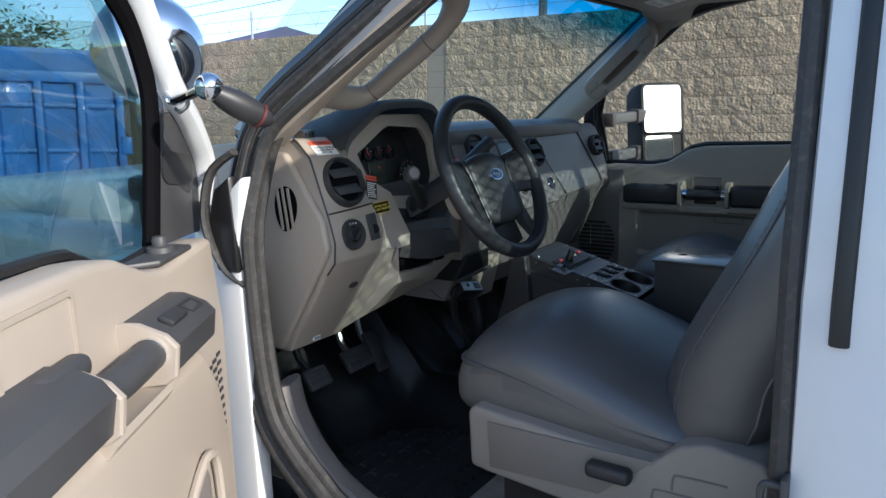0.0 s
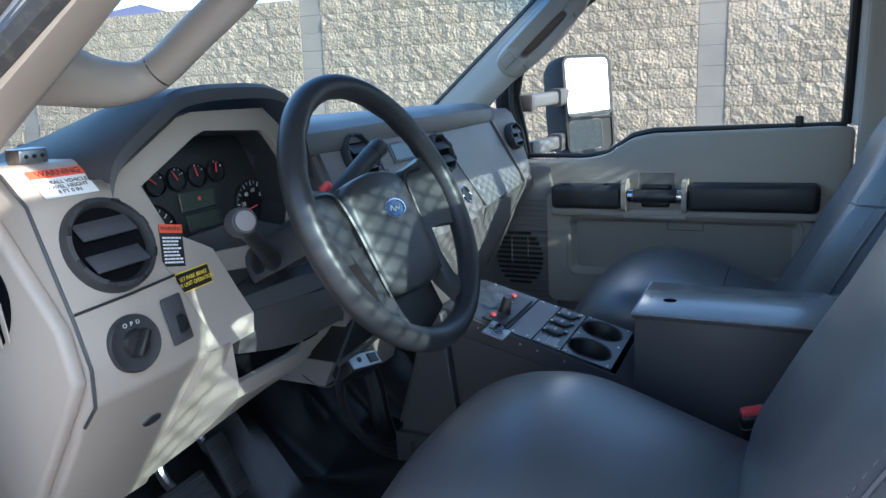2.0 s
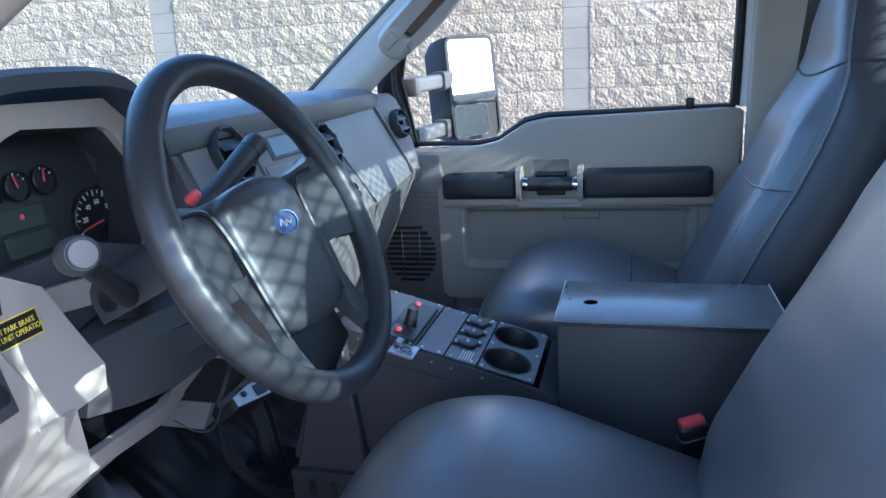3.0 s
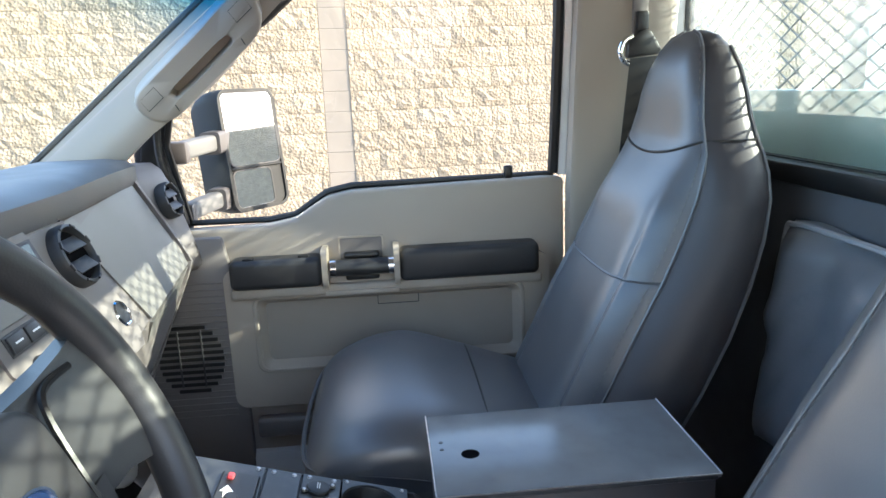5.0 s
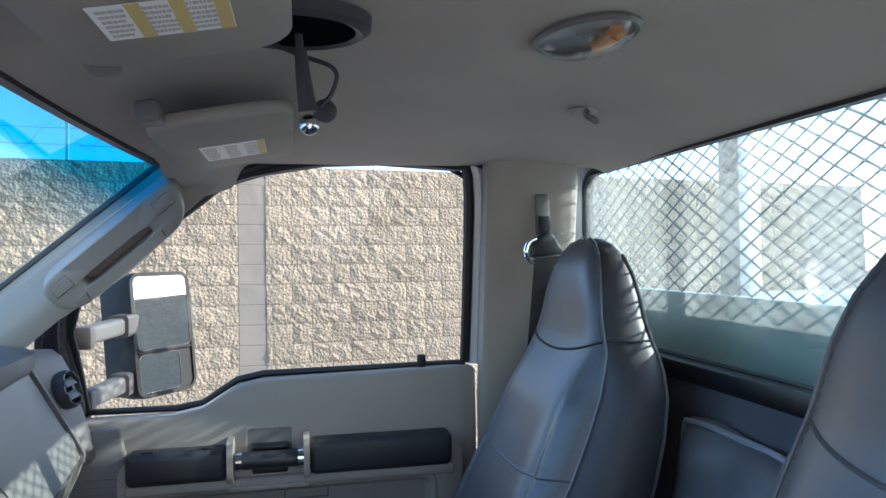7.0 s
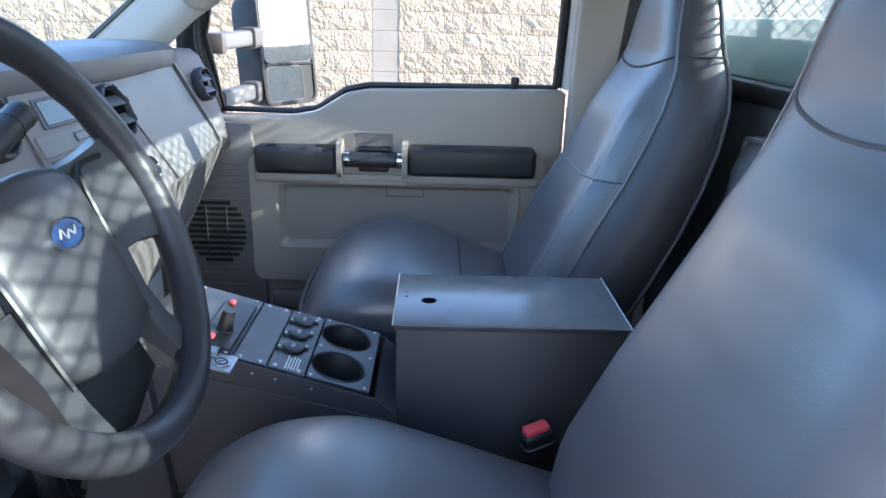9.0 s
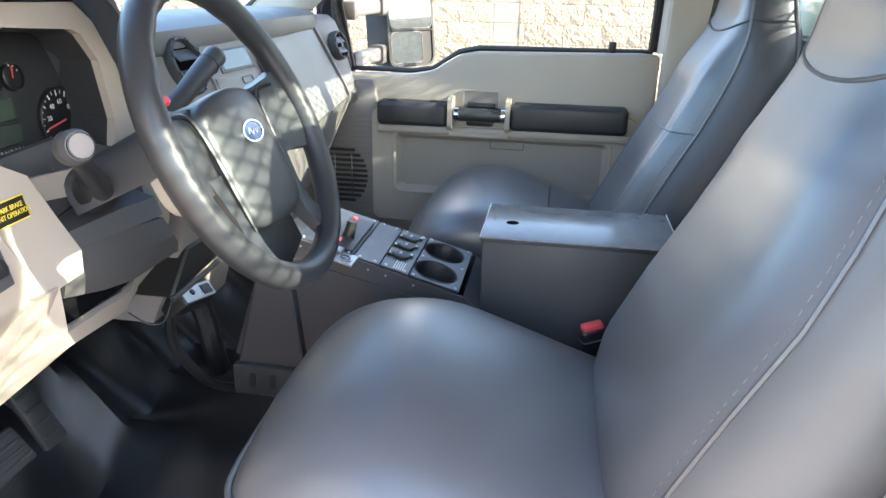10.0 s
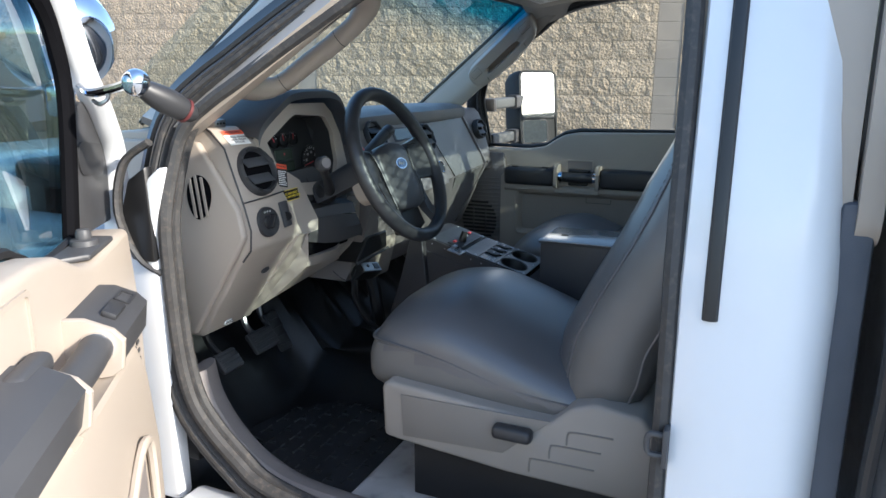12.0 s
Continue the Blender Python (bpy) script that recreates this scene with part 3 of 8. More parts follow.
# overhead lines far behind the wall
lines = thing("overhead_lines", (16, 20, 0), "thin overhead lines between poles", "cable")
for h in (6.6, 7.0):
    bm = B()
    tube(bm, [(16 + 0.13 * (k - 10), -40 + k * 6, h - 0.35 * math.sin(math.pi * ((k * 6) % 48) / 48)) for k in range(22)], 0.012, 5)
    part("line", bm, BLACK, lines)
for y in (-40, 8, 56):
    bm = B()
    tube(bm, [(16 + 0.022 * (y - 20), y, 0), (16 + 0.022 * (y - 20), y, 7.2)], 0.12, 8)
    part("pole", bm, BARK, lines)

# ---- the truck: cab shell ----
STATE["frame"] = TRUCK
cab = thing("truck_cab", (0, -0.3, 0.5), "white pickup cab with one door open and a dark interior", "truck")

# floor, tunnel and toe board
bm = B()
nx, ny = 80, 70
rows = []
for j in range(ny + 1):
    y = -1.0 + 1.75 * j / ny
    row = []
    for i in range(nx + 1):
        x = -0.86 + 1.76 * i / nx
        z = 0.655
        z += 0.13 / (1 + math.exp(-(0.22 - abs(x - 0.02)) / 0.03))
        if y > 0.38:
            z += (y - 0.38) * 1.15
        z += 0.012 * noise.noise((x * 5, y * 5, 1.0)) + (0.07 * (1 - abs(noise.noise((x * 6 + y * 1.5, y * 1.2, 3.0)) * 2.2)) * min(1.0, (y - 0.2) / 0.25) if y > 0.2 else 0)
        row.append(bm.verts.new((x, y, z)))
    rows.append(row)
for j in range(ny):
    for i in range(nx):
        bm.faces.new((rows[j][i], rows[j][i + 1], rows[j + 1][i + 1], rows[j + 1][i]))
bmesh.ops.solidify(bm, geom=list(bm.faces), thickness=0.02)
part("floor_covering", bm, VINYL_FLOOR, cab, "black moulded vinyl floor covering, creased and dusty")
bm = B()
rbox(bm, (-0.835, -0.975, 0.64), (-0.16, -0.055, 0.712), 0.02, 3)
part("floor_riser", bm, BARE_FLOOR, cab, "pale worn grey floor step under the seat")
bm = B()
rbox(bm, (-0.80, 0.74, 0.6), (0.84, 0.80, 1.42), 0.01)
part("firewall", bm, DARK, cab)

# rear wall below the window
bm = B()
rbox(bm, (-0.90, -1.03, 0.6), (0.94, -0.985, 1.505), 0.01)
part("rear_wall", bm, CARPET, cab, "dark carpeted rear wall")
bm = B()
rbox(bm, (-0.80, -1.01, 1.498), (0.84, -0.972, 1.536), 0.008)
part("window_ledge", bm, BLACK, cab)

# headliner: shallow vault
bm = B()


def roof_z(x, y):
    u = abs(x - 0.02)
    side = 0.072 * (u / 0.80) ** 3 * (1 - 0.75 * min(1.0, max(0.0, (-0.62 - y) / 0.36)))
    front = 0.070 * max(0.0, (y + 0.31) / 0.37) ** 2
    return 2.025 - math.hypot(side, front) - 0.08 * max(0.0, (-0.62 - y) / 0.38) ** 2


rows = []
for j in range(25):
    row = []
    for i in range(33):
        x = -0.82 + 1.68 * i / 32
        front = 0.055 - 0.055 * ((x - 0.02) / 0.83) ** 2
        y = front - (front + 1.0) * j / 24
        z = roof_z(x, y) + 0.002 * noise.noise((x * 6, y * 6, 0)) - 0.055 * min(1.0, max(0.0, (y + 0.26) / 0.20)) * max(0.0, (x - 0.68) / 0.18) ** 2
        if x > 0.78 and y < -0.14:
            z = max(z, 1.958)
        if j == 0:
            z = min(z, 1.951 - 0.008 * ((x - 0.02) / 0.83) ** 2)
        row.append(bm.verts.new((x, y, z)))
    rows.append(row)
for a, b2 in zip(rows, rows[1:]):
    for i in range(32):
        bm.faces.new((a[i], a[i + 1], b2[i + 1], b2[i]))
part("headliner", bm, HEADLINER, cab, "taupe cloth headliner")
bm = B()
rows = []
for j in range(13):
    row = []
    for i in range(17):
        x = -0.86 + 1.76 * i / 16
        front = 0.025 - 0.055 * ((x - 0.02) / 0.83) ** 2
        y = front - (front + 1.05) * j / 12
        row.append(bm.verts.new((x, y, roof_z(x * 0.93, y) + 0.05 - 0.03 * (j == 0))))
    rows.append(row)
for a, b2 in zip(rows, rows[1:]):
    for i in range(16):
        bm.faces.new((a[i], a[i + 1], b2[i + 1], b2[i]))
bmesh.ops.solidify(bm, geom=list(bm.faces), thickness=0.02)
part("roof", bm, WHITE_PAINT, cab)

# rear window: black gasket and dusty pane
rear_out = [(x + 0.02, z + 1.738) for x, z in rounded(1.80, 0.43, 0.07)]
rear_in = [(x + 0.02, z + 1.738) for x, z in rounded(1.772, 0.40, 0.055)]
REAR = axes((0, -1.0, 0), (1, 0, 0), (0, -1, 0))
bm = B()
frame_plate(bm, rear_out, rear_in, 0.02, REAR)
rear_window = part("rear_window_gasket", bm, BLACK, cab)
bm = B()
plate(bm, rear_in, 0.004, REAR @ pose(0, 0, 0.008))
part("rear_pane", bm, GLASS_REAR, rear_window, "dusty rear window glass")
bm = B()
frame_plate(bm, [(x + 0.02, z + 1.74) for x, z in rounded(1.86, 0.60, 0.05)], rear_out, 0.03, REAR @ pose(0, 0, 0.004))
part("rear_window_surround", bm, TAUPE, cab)

# windscreen
bm = B()
rows = []
for j in range(11):
    v = j / 10
    row = []
    for i in range(25):
        u = i / 12 - 1
        x = 0.02 + u * (0.83 + 0.055 * v)
        y = 0.055 + 0.66 * v - (0.055 + 0.10 * v) * u * u
        z = 1.953 - 0.44 * v - 0.008 * u * u * (1 - v)
        row.append(bm.verts.new((x, y, z)))
    rows.append(row)
for a, b2 in zip(rows, rows[1:]):
    for i in range(24):
        bm.faces.new((a[i], a[i + 1], b2[i + 1], b2[i]))
part("windscreen", bm, GLASS_WIND, cab, "windscreen with a blue tinted band along the top")
bm = B()
tube(bm, [(0.02 + u * 0.83, 0.057 - 0.055 * u * u, 1.951 - 0.008 * u * u) for u in (k / 10 - 1 for k in range(21))], 0.009, 6)
part("windscreen_header_seal", bm, BLACK, cab)


RIGHT_PILLAR = curve([(0.858, -0.10, 1.918), (0.862, -0.019, 1.841), (0.868, 0.055, 1.752), (0.876, 0.150, 1.676), (0.885, 0.232, 1.625), (0.895, 0.315, 1.555)], 2)


def a_pillar(side):
    """Inner trim of a front pillar: a broad leaning moulding from the windscreen edge to the door seal."""
    s = side
    b = B()
    rings = []
    for k in range(11):
        v = k / 10
        w = Vector((0.85 + 0.055 * v, 0.55 * v, 1.945 - 0.44 * v)) if s > 0 else Vector((0.685 + 0.075 * v, -0.035 + 0.47 * v, 1.945 - 0.39 * v))
        d = RIGHT_PILLAR[k] if s > 0 else Vector((0.865 + 0.045 * v, -0.285 + 0.475 * v, 1.868 - 0.305 * v))
        a = (w + d) / 2
        ring = [w + Vector((0.012, 0.03, 0.012)), w, w.lerp(a, 0.6) + Vector((-0.022, -0.016, -0.012)), a + Vector((-0.026, -0.026, -0.016)), d.lerp(a, 0.4) + Vector((-0.018, -0.022, -0.012)), d, d + Vector((0.02, 0.02, 0.01)), a + Vector((0.03, 0.05, 0.03))]
        rings.append([Vector((0.02 + s * (q.x - 0.02), q.y, q.z)) for q in ring])
    loft(b, rings)
    p = part("pillar_trim", b, TAUPE, cab, "taupe plastic windscreen pillar trim")
    b = B()
    tube(b, [r[0] for r in rings], 0.008, 6)
    part("glass_edge", b, BLACK, cab)
    return p


a_pillar(-1)
a_pillar(1)


LEFT_TRIM = ((0.915, -0.765), (0.885, -0.769), (0.876, -0.781), (0.880, -0.88), (0.884, -0.955), (0.872, -0.998), (0.915, -0.998))
RIGHT_TRIM = ((0.915, -0.715), (0.885, -0.719), (0.876, -0.731), (0.872, -0.82), (0.868, -0.89), (0.866, -0.925), (0.872, -0.941), (0.888, -0.952), (0.93, -0.956))


def b_trim(s):
    """Inner trim behind a door."""
    b = B()
    rings = []
    for z in (0.66, 1.38, 1.62, 1.80, 1.90, 1.99):
        ln = 0.16 * max(0.0, z - 1.38)
        rings.append([(0.02 + s * (x - ln * (0.25 if y < -0.9 and s < 0 else 1.0)), y, z) for x, y in (LEFT_TRIM if s < 0 else RIGHT_TRIM)])
    loft(b, rings)
    return part("rear_corner_trim", b, TAUPE, cab, "taupe plastic pillar trim")


b_trim(-1)
b_trim(1)

# door openings: rubber seals, body frame
FRONT_EDGE = [(-0.45, 1.972), (-0.33, 1.968), (-0.197, 1.947), (-0.107, 1.914), (-0.017, 1.848), (0.100, 1.780), (0.222, 1.668), (0.250, 1.57), (0.238, 1.46), (0.222, 1.36), (0.216, 1.133), (0.194, 1.008), (0.15, 0.94), (0.076, 0.874), (0.006, 0.832)]
LEFT_EDGE = [(-0.45, 1.935), (-0.36, 1.908), (-0.26, 1.860), (-0.163, 1.802), (-0.12, 1.776), (-0.03, 1.722), (0.06, 1.665), (0.13, 1.622), (0.185, 1.575), (0.210, 1.50)] + FRONT_EDGE[9:]
REAR_EDGE = [(-0.2, 0.795), (-0.5, 0.785), (-0.70, 0.80), (-0.765, 0.87), (-0.775, 1.1), (-0.772, 1.5), (-0.765, 1.85), (-0.74, 1.935), (-0.65, 1.968)]


def opening(s):
    x0 = 0.02 + s * 0.95
    loop2 = curve([(y, z, 0) for y, z in (LEFT_EDGE if s < 0 else FRONT_EDGE) + REAR_EDGE], 4, True)

    def lean(z):
        return 0.0 if z < 1.38 else (z - 1.38) * 0.22

    def at(dx, grow):
        out = []
        n = len(loop2)
        for i, p in enumerate(loop2):
            t = (loop2[(i + 1) % n] - loop2[i - 1]).normalized()
            nrm = Vector((-t.y, t.x, 0))
            q = p + nrm * grow
            out.append(Vector((x0 + s * dx - s * lean(q.y), q.x, q.y)))
        return out
    b = B()
    tube(b, at(-0.002 if s < 0 else 0.03, 0.0), 0.014 if s < 0 else 0.010, 8, True, up=(1, 0, 0))
    part("door_seal", b, RUBBER, cab, "dark grey rubber door seal")
    b = B()
    tube(b, at(-0.034 if s < 0 else 0.01, 0.008), 0.014 if s < 0 else 0.009, 8, True, up=(1, 0, 0))
    part("inner_seal_lip", b, RUBBER, cab)
    b = B()
    rings = [at(-0.03, 0.03), at(-0.005, 0.022), at(0.010, 0.026), at(0.013, 0.034), at(0.010, 0.046), at(-0.02, 0.052)]
    rows = [[b.verts.new(p) for p in r] for r in rings]
    n = len(rows[0])
    front = [(loop2[i].y > 1.50 and loop2[i].x > -0.5) or loop2[i].x > 0.0 for i in range(n)]
    for a, c in zip(rows, rows[1:]):
        for i in range(n):
            if not front[i]:
                b.faces.new((a[i], a[(i + 1) % n], c[(i + 1) % n], c[i]))
    bmesh.ops.delete(b, geom=[v for v in b.verts if not v.link_faces], context="VERTS")
    part("door_aperture", b, WHITE_PAINT, cab, "white painted door aperture")
    if s > 0:
        return
    # the pillar is lined with a broad ribbed weatherstrip
    b = B()
    rings = [at(-0.028, 0.012), at(-0.006, 0.020), at(0.006, 0.028), at(0.003, 0.033), at(0.008, 0.036), at(0.010, 0.043), at(0.006, 0.047), at(0.009, 0.051), at(0.004, 0.058), at(-0.03, 0.06), at(-0.05, 0.055), at(-0.045, 0.02)]
    rows = [[b.verts.new(p) for p in r] for r in rings]
    for a, c in zip(rows, rows[1:] + rows[:1]):
        for i in range(n):
            if front[i]:
                b.faces.new((a[i], a[(i + 1) % n], c[(i + 1) % n], c[i]))
    bmesh.ops.delete(b, geom=[v for v in b.verts if not v.link_faces], context="VERTS")
    part("pillar_weatherstrip", b, RUBBER, cab, "broad dark ribbed rubber weatherstrip")
    b = B()
    rings = [at(-0.01, 0.056), at(0.002, 0.062), at(0.004, 0.070), at(-0.004, 0.080), at(-0.012, 0.094), at(-0.035, 0.10), at(-0.05, 0.08)]
    rows = [[b.verts.new(p) for p in r] for r in rings]
    for a, c in zip(rows, rows[1:] + rows[:1]):
        for i in range(n):
            if front[i] and loop2[i].y > 1.42:
                b.faces.new((a[i], a[(i + 1) % n], c[(i + 1) % n], c[i]))
    bmesh.ops.delete(b, geom=[v for v in b.verts if not v.link_faces], context="VERTS")
    part("pillar_cover", b, BLACK, cab, "black outer pillar moulding")


opening(-1)
opening(1)

# side of the cab behind each door, rounded into the back
for s in (-1, 1):
    x0 = 0.02 + s * 0.95
    bm = B()
    rings = []
    for z in (0.62, 0.9, 1.38, 1.6, 1.8, 2.0):
        ln = s * max(0.0, z - 1.38) * 0.22
        ring = []
        for dx, y in ((0.0, -0.786), (0.010, -0.790), (0.018, -0.815), (0.026, -0.87), (0.026, -0.93), (0.014, -0.965), (-0.02, -0.99), (-0.05, -1.0), (-0.075, -1.0), (-0.075, -0.99), (-0.03, -0.95), (-0.02, -0.80)):
            inner = s > 0 and y < -0.94
            ring.append((x0 + s * (max(dx, -0.045) if inner else dx) - ln * (0.15 if inner else 1.0), y, z))
        rings.append(ring)
    loft(bm, rings)
    part("cab_corner", bm, WHITE_PAINT, cab, "white painted rear cab corner")
    bm = B()
    tube(bm, [(x0 + s * 0.022 - s * max(0, z - 1.38) * 0.22, -0.832, z) for z in (1.330, 1.38, 1.5, 1.6, 1.7, 1.8, 1.9, 2.0)], 0.0075, 8, flat=1.5, up=(0, 1, 0))
    part("drip_strip", bm, BLACK, cab)
    bm = B()
    rbox(bm, (x0 - 0.06, -0.78, 0.70), (x0 + 0.02, 0.2, 0.79), 0.015)
    part("rocker", bm, WHITE_PAINT, cab)

# sill trim inside the left door
bm = B()
line = curve([(-0.845, 0.225, 1.04), (-0.84, 0.21, 0.96), (-0.835, 0.16, 0.88), (-0.83, 0.08, 0.815), (-0.825, -0.05, 0.775), (-0.825, -0.4, 0.765), (-0.825, -0.75, 0.775)], 5)
tube(bm, line, 0.045, 8, flat=0.45, up=(0, 0, 1))
part("sill_trim", bm, TAUPE_DARK, cab, "grey plastic sill trim")
bm = B()
prism(bm, [(0.25, 0.80), (0.25, 1.05), (0.36, 1.25), (0.60, 1.3), (0.72, 0.8)], "x", -0.86, -0.835, 0.006)
part("kick_panel", bm, BLACK, cab)
bm = B()
prism(bm, [(0.105, 0.66), (0.105, 1.22), (0.13, 1.36), (0.60, 1.36), (0.72, 0.7)], "x", 0.905, 0.93, 0.008)
pass_kick = part("kick_panel", bm, TAUPE_DARK, cab)
for i in range(11):
    z = 1.140 - i * 0.0165
    half = 0.080 * math.sqrt(max(0.02, 1 - ((z - 1.058) / 0.095) ** 2))
    bm = B()
    rbox(bm, (0.900, 0.232 - half, z - 0.0048), (0.9055, 0.232 + half, z + 0.0048), 0.001, 1)
    part("speaker_slot", bm, BLACK, pass_kick)
for y in (0.204, 0.260):
    bm = B()
    rbox(bm, (0.8992, y - 0.0022, 0.985), (0.9055, y + 0.0022, 1.131), 0.001, 1)
    part("speaker_bar", bm, CHARCOAL, pass_kick)
bm = B()
for i in range(22):
    rbox(bm, (0.9025, 0.135, 0.90 + i * 0.0165), (0.9055, 0.34, 0.904 + i * 0.0165), 0.001, 1)
part("ribs", bm, TAUPE_DARK, pass_kick)

# striker on the rear post
bm = B()
rbox(bm, (-0.962, -0.790, 1.085), (-0.930, -0.781, 1.150), 0.003)
tube(bm, curve([(-0.950, -0.785, 1.135), (-0.950, -0.762, 1.135), (-0.950, -0.757, 1.118), (-0.950, -0.762, 1.102), (-0.950, -0.785, 1.102)], 4), 0.005, 8)
part("striker", bm, CHARCOAL, cab, "dark steel door striker")

# left hinge post, cowl and fender stub
bm = B()
prism(bm, [(0.235, 0.75), (0.235, 1.36), (0.21, 1.50), (0.30, 1.43), (0.36, 1.36), (0.40, 0.75)], "x", -0.945, -0.90, 0.01)
part("hinge_post", bm, WHITE_PAINT, cab)
bm = B()
rbox(bm, (-0.82, 0.80, 1.0), (0.86, 1.75, 1.44), 0.08, 4)
part("hood", bm, WHITE_PAINT, cab, "white hood")
for xa in (-0.985, 0.84):
    bm = B()
    rbox(bm, (xa, 0.40, 0.72), (xa + 0.18, 1.75, 1.36), 0.06, 4)
    part("fender", bm, WHITE_PAINT, cab, "white fender")
bm = B()
rbox(bm, (-0.80, 0.66, 1.40), (0.84, 0.85, 1.47), 0.02, 2)
part("cowl", bm, BLACK, cab)
for s in (-1, 1):
    bm = B()
    tube(bm, curve([(0.02 + s * 0.1 - 0.35, 0.70, 1.555), (0.02 + s * 0.1 - 0.1, 0.66, 1.56), (0.02 + s * 0.1 + 0.28, 0.67, 1.555)], 5), 0.008, 6)
    part("wiper", bm, BLACK, cab)
bm = B()
tube(bm, curve([(-0.925, 0.245, 1.545), (-0.945, 0.30, 1.50), (-0.955, 0.315, 1.40), (-0.945, 0.28, 1.31), (-0.93, 0.235, 1.275)], 5), 0.014, 8, flat=0.6)
part("hinge_cover", bm, RUBBER, cab, "folded dark rubber boot at the door hinge")
bm = B()
prism(bm, [(0.235, 1.30), (0.24, 1.50), (0.29, 1.47), (0.325, 1.38), (0.30, 1.30)], "x", -0.95, -0.925, 0.008)
part("hinge_cover_panel", bm, BLACK, cab)

# ---- service body and guard behind the cab ----
guard = thing("cab_guard", (0, -1.09, 0.6), "steel cab guard with expanded mesh above a tread plate panel", "guard")
bm = B()
LW, SW = 0.060, 0.0165
z0, z1 = 1.665, 2.06
nr = int((z1 - z0) / SW)
for k in range(nr + 1):
    zc = z0 + k * SW
    pts = []
    i = 0
    x = -0.985
    while x < 1.16:
        up = ((i + k) % 2) * 1.0 - 0.5
        pts.append(Vector((x, -1.085, zc + up * SW)))
        x += LW / 2
        i += 1
    tube(bm, pts, 0.0028, 4, flat=0.8, up=(0, 1, 0))
part("mesh_panel", bm, MESH_PAINT, guard, "grey expanded metal mesh", smooth=0)
# the wide left post behind the mesh is added to keep sun off the dash end
for nm, lo, hi, mt in (("rail", (-1.03, -1.11, 2.06), (1.20, -1.07, 2.11), GALV), ("post", (-1.03, -1.128, 1.42), (-0.86, -1.112, 2.11), GALV), ("post", (1.15, -1.12, 0.8), (1.20, -1.07, 2.06), GALV), ("post", (0.42, -1.17, 1.2), (0.49, -1.12, 2.10), GALV), ("lower_panel", (-1.01, -1.11, 1.42), (1.15, -1.085, 1.655), PANEL_GREEN)):
    bm = B()
    rbox(bm, lo, hi, 0.006)
    part(nm, bm, mt, guard)
bm = B()
rbox(bm, (-1.03, -1.12, 0.6), (1.07, -1.09, 1.42), 0.004)
for i in range(46):
    for k in range(34):
        c = Vector((-1.02 + i * 0.045 + (0.0225 if k % 2 else 0), -1.0895, 0.62 + k * 0.0235))
        d = 0.012
        s = 1 if k % 2 else -1
        v = [bm.verts.new(c + Vector(q)) for q in ((-d, 0, -d * 0.9 * s), (0.003, 0.0022, 0), (d, 0, d * 0.9 * s), (-0.003, 0.0022, 0))]
        bm.faces.new(v)
part("tread_plate", bm, TREAD, guard, "dull aluminium tread plate", smooth=0)
for dx, dz in ((0.0, 0.0), (0.012, -0.02), (-0.012, 0.01)):
    bm = B()
    tube(bm, curve([(-0.97 + dx, -1.055, 1.62 + dz), (-0.955 + dx, -1.05, 1.48), (-0.975 + dx, -1.055, 1.30), (-0.965 + dx, -1.05, 1.1), (-0.985 + dx, -1.055, 0.85)], 5), 0.008, 7)
    part("cable", bm, BLACK, guard)
bed = thing("service_body", (0, -2.6, 0.6), "white steel service body with tool boxes behind the cab", "truck body")
for s in (-1, 1):
    bm = B()
    rbox(bm, (0.02 + s * 0.82 - 0.22, -4.2, 0.75), (0.02 + s * 0.82 + 0.22, -1.22, 1.62), 0.02, 2)
    part("side_box", bm, WHITE_PAINT, bed)
bm = B()
rbox(bm, (-0.62, -4.2, 0.75), (0.66, -1.22, 0.85), 0.01)
part("deck", bm, WHITE_PAINT, bed)
bm = B()
rbox(bm, (-0.55, -1.95, 0.85), (0.62, -1.35, 1.64), 0.03, 2)
part("equipment_box", bm, WHITE_PAINT, bed, "white equipment box")
for s in (-1, 1):
    bm = B()
    turned(bm, [(0.24, -0.12), (0.36, -0.12), (0.40, -0.08), (0.40, 0.08), (0.36, 0.12), (0.24, 0.12)], pose(0.02 + s * 0.80, -3.0, 0.40, 0, 90, 0), 40)
    part("tyre", bm, RUBBER, bed)
for x in (0.30, 0.72):
    bm = B()
    rbox(bm, (x, -2.5, 1.6), (x + 0.10, -2.4, 2.25), 0.01)
    part("boom_post", bm, WHITE_PAINT, bed)

# ---- the open left door ----
OPEN = radians(55)
dvec, nvec = Vector((-math.sin(OPEN), -math.cos(OPEN), 0)), Vector((math.cos(OPEN), -math.sin(OPEN), 0))
DOOR = Matrix.Identity(4)
for r in range(3):
    DOOR[r][0], DOOR[r][1], DOOR[r][2], DOOR[r][3] = dvec[r], nvec[r], (0, 0, 1)[r], (-0.93, 0.36, 0)[r]
door = thing("left_door", (-1.35, 0.06, 0.7), "open white truck door with a taupe inner panel", "door")


def dpart(name, fill, mat, parent=None, label="", smooth=35):
    b = B()
    fill(b)
    b.transform(DOOR)
    return part(name, b, mat, parent or door, label, smooth)


BELT = [(0.10, 0.70), (0.08, 1.2), (0.12, 1.385), (0.20, 1.385), (0.36, 1.375), (0.42, 1.385), (0.52, 1.425), (0.60, 1.435), (1.14, 1.445), (1.16, 1.40), (1.15, 0.72), (1.12, 0.70)]
panel = dpart("inner_panel", lambda b: prism(b, [(s, z) for s, z in BELT], "y", -0.015, 0.055, 0.014, 3), TAUPE, None, "taupe moulded door panel in full sun")
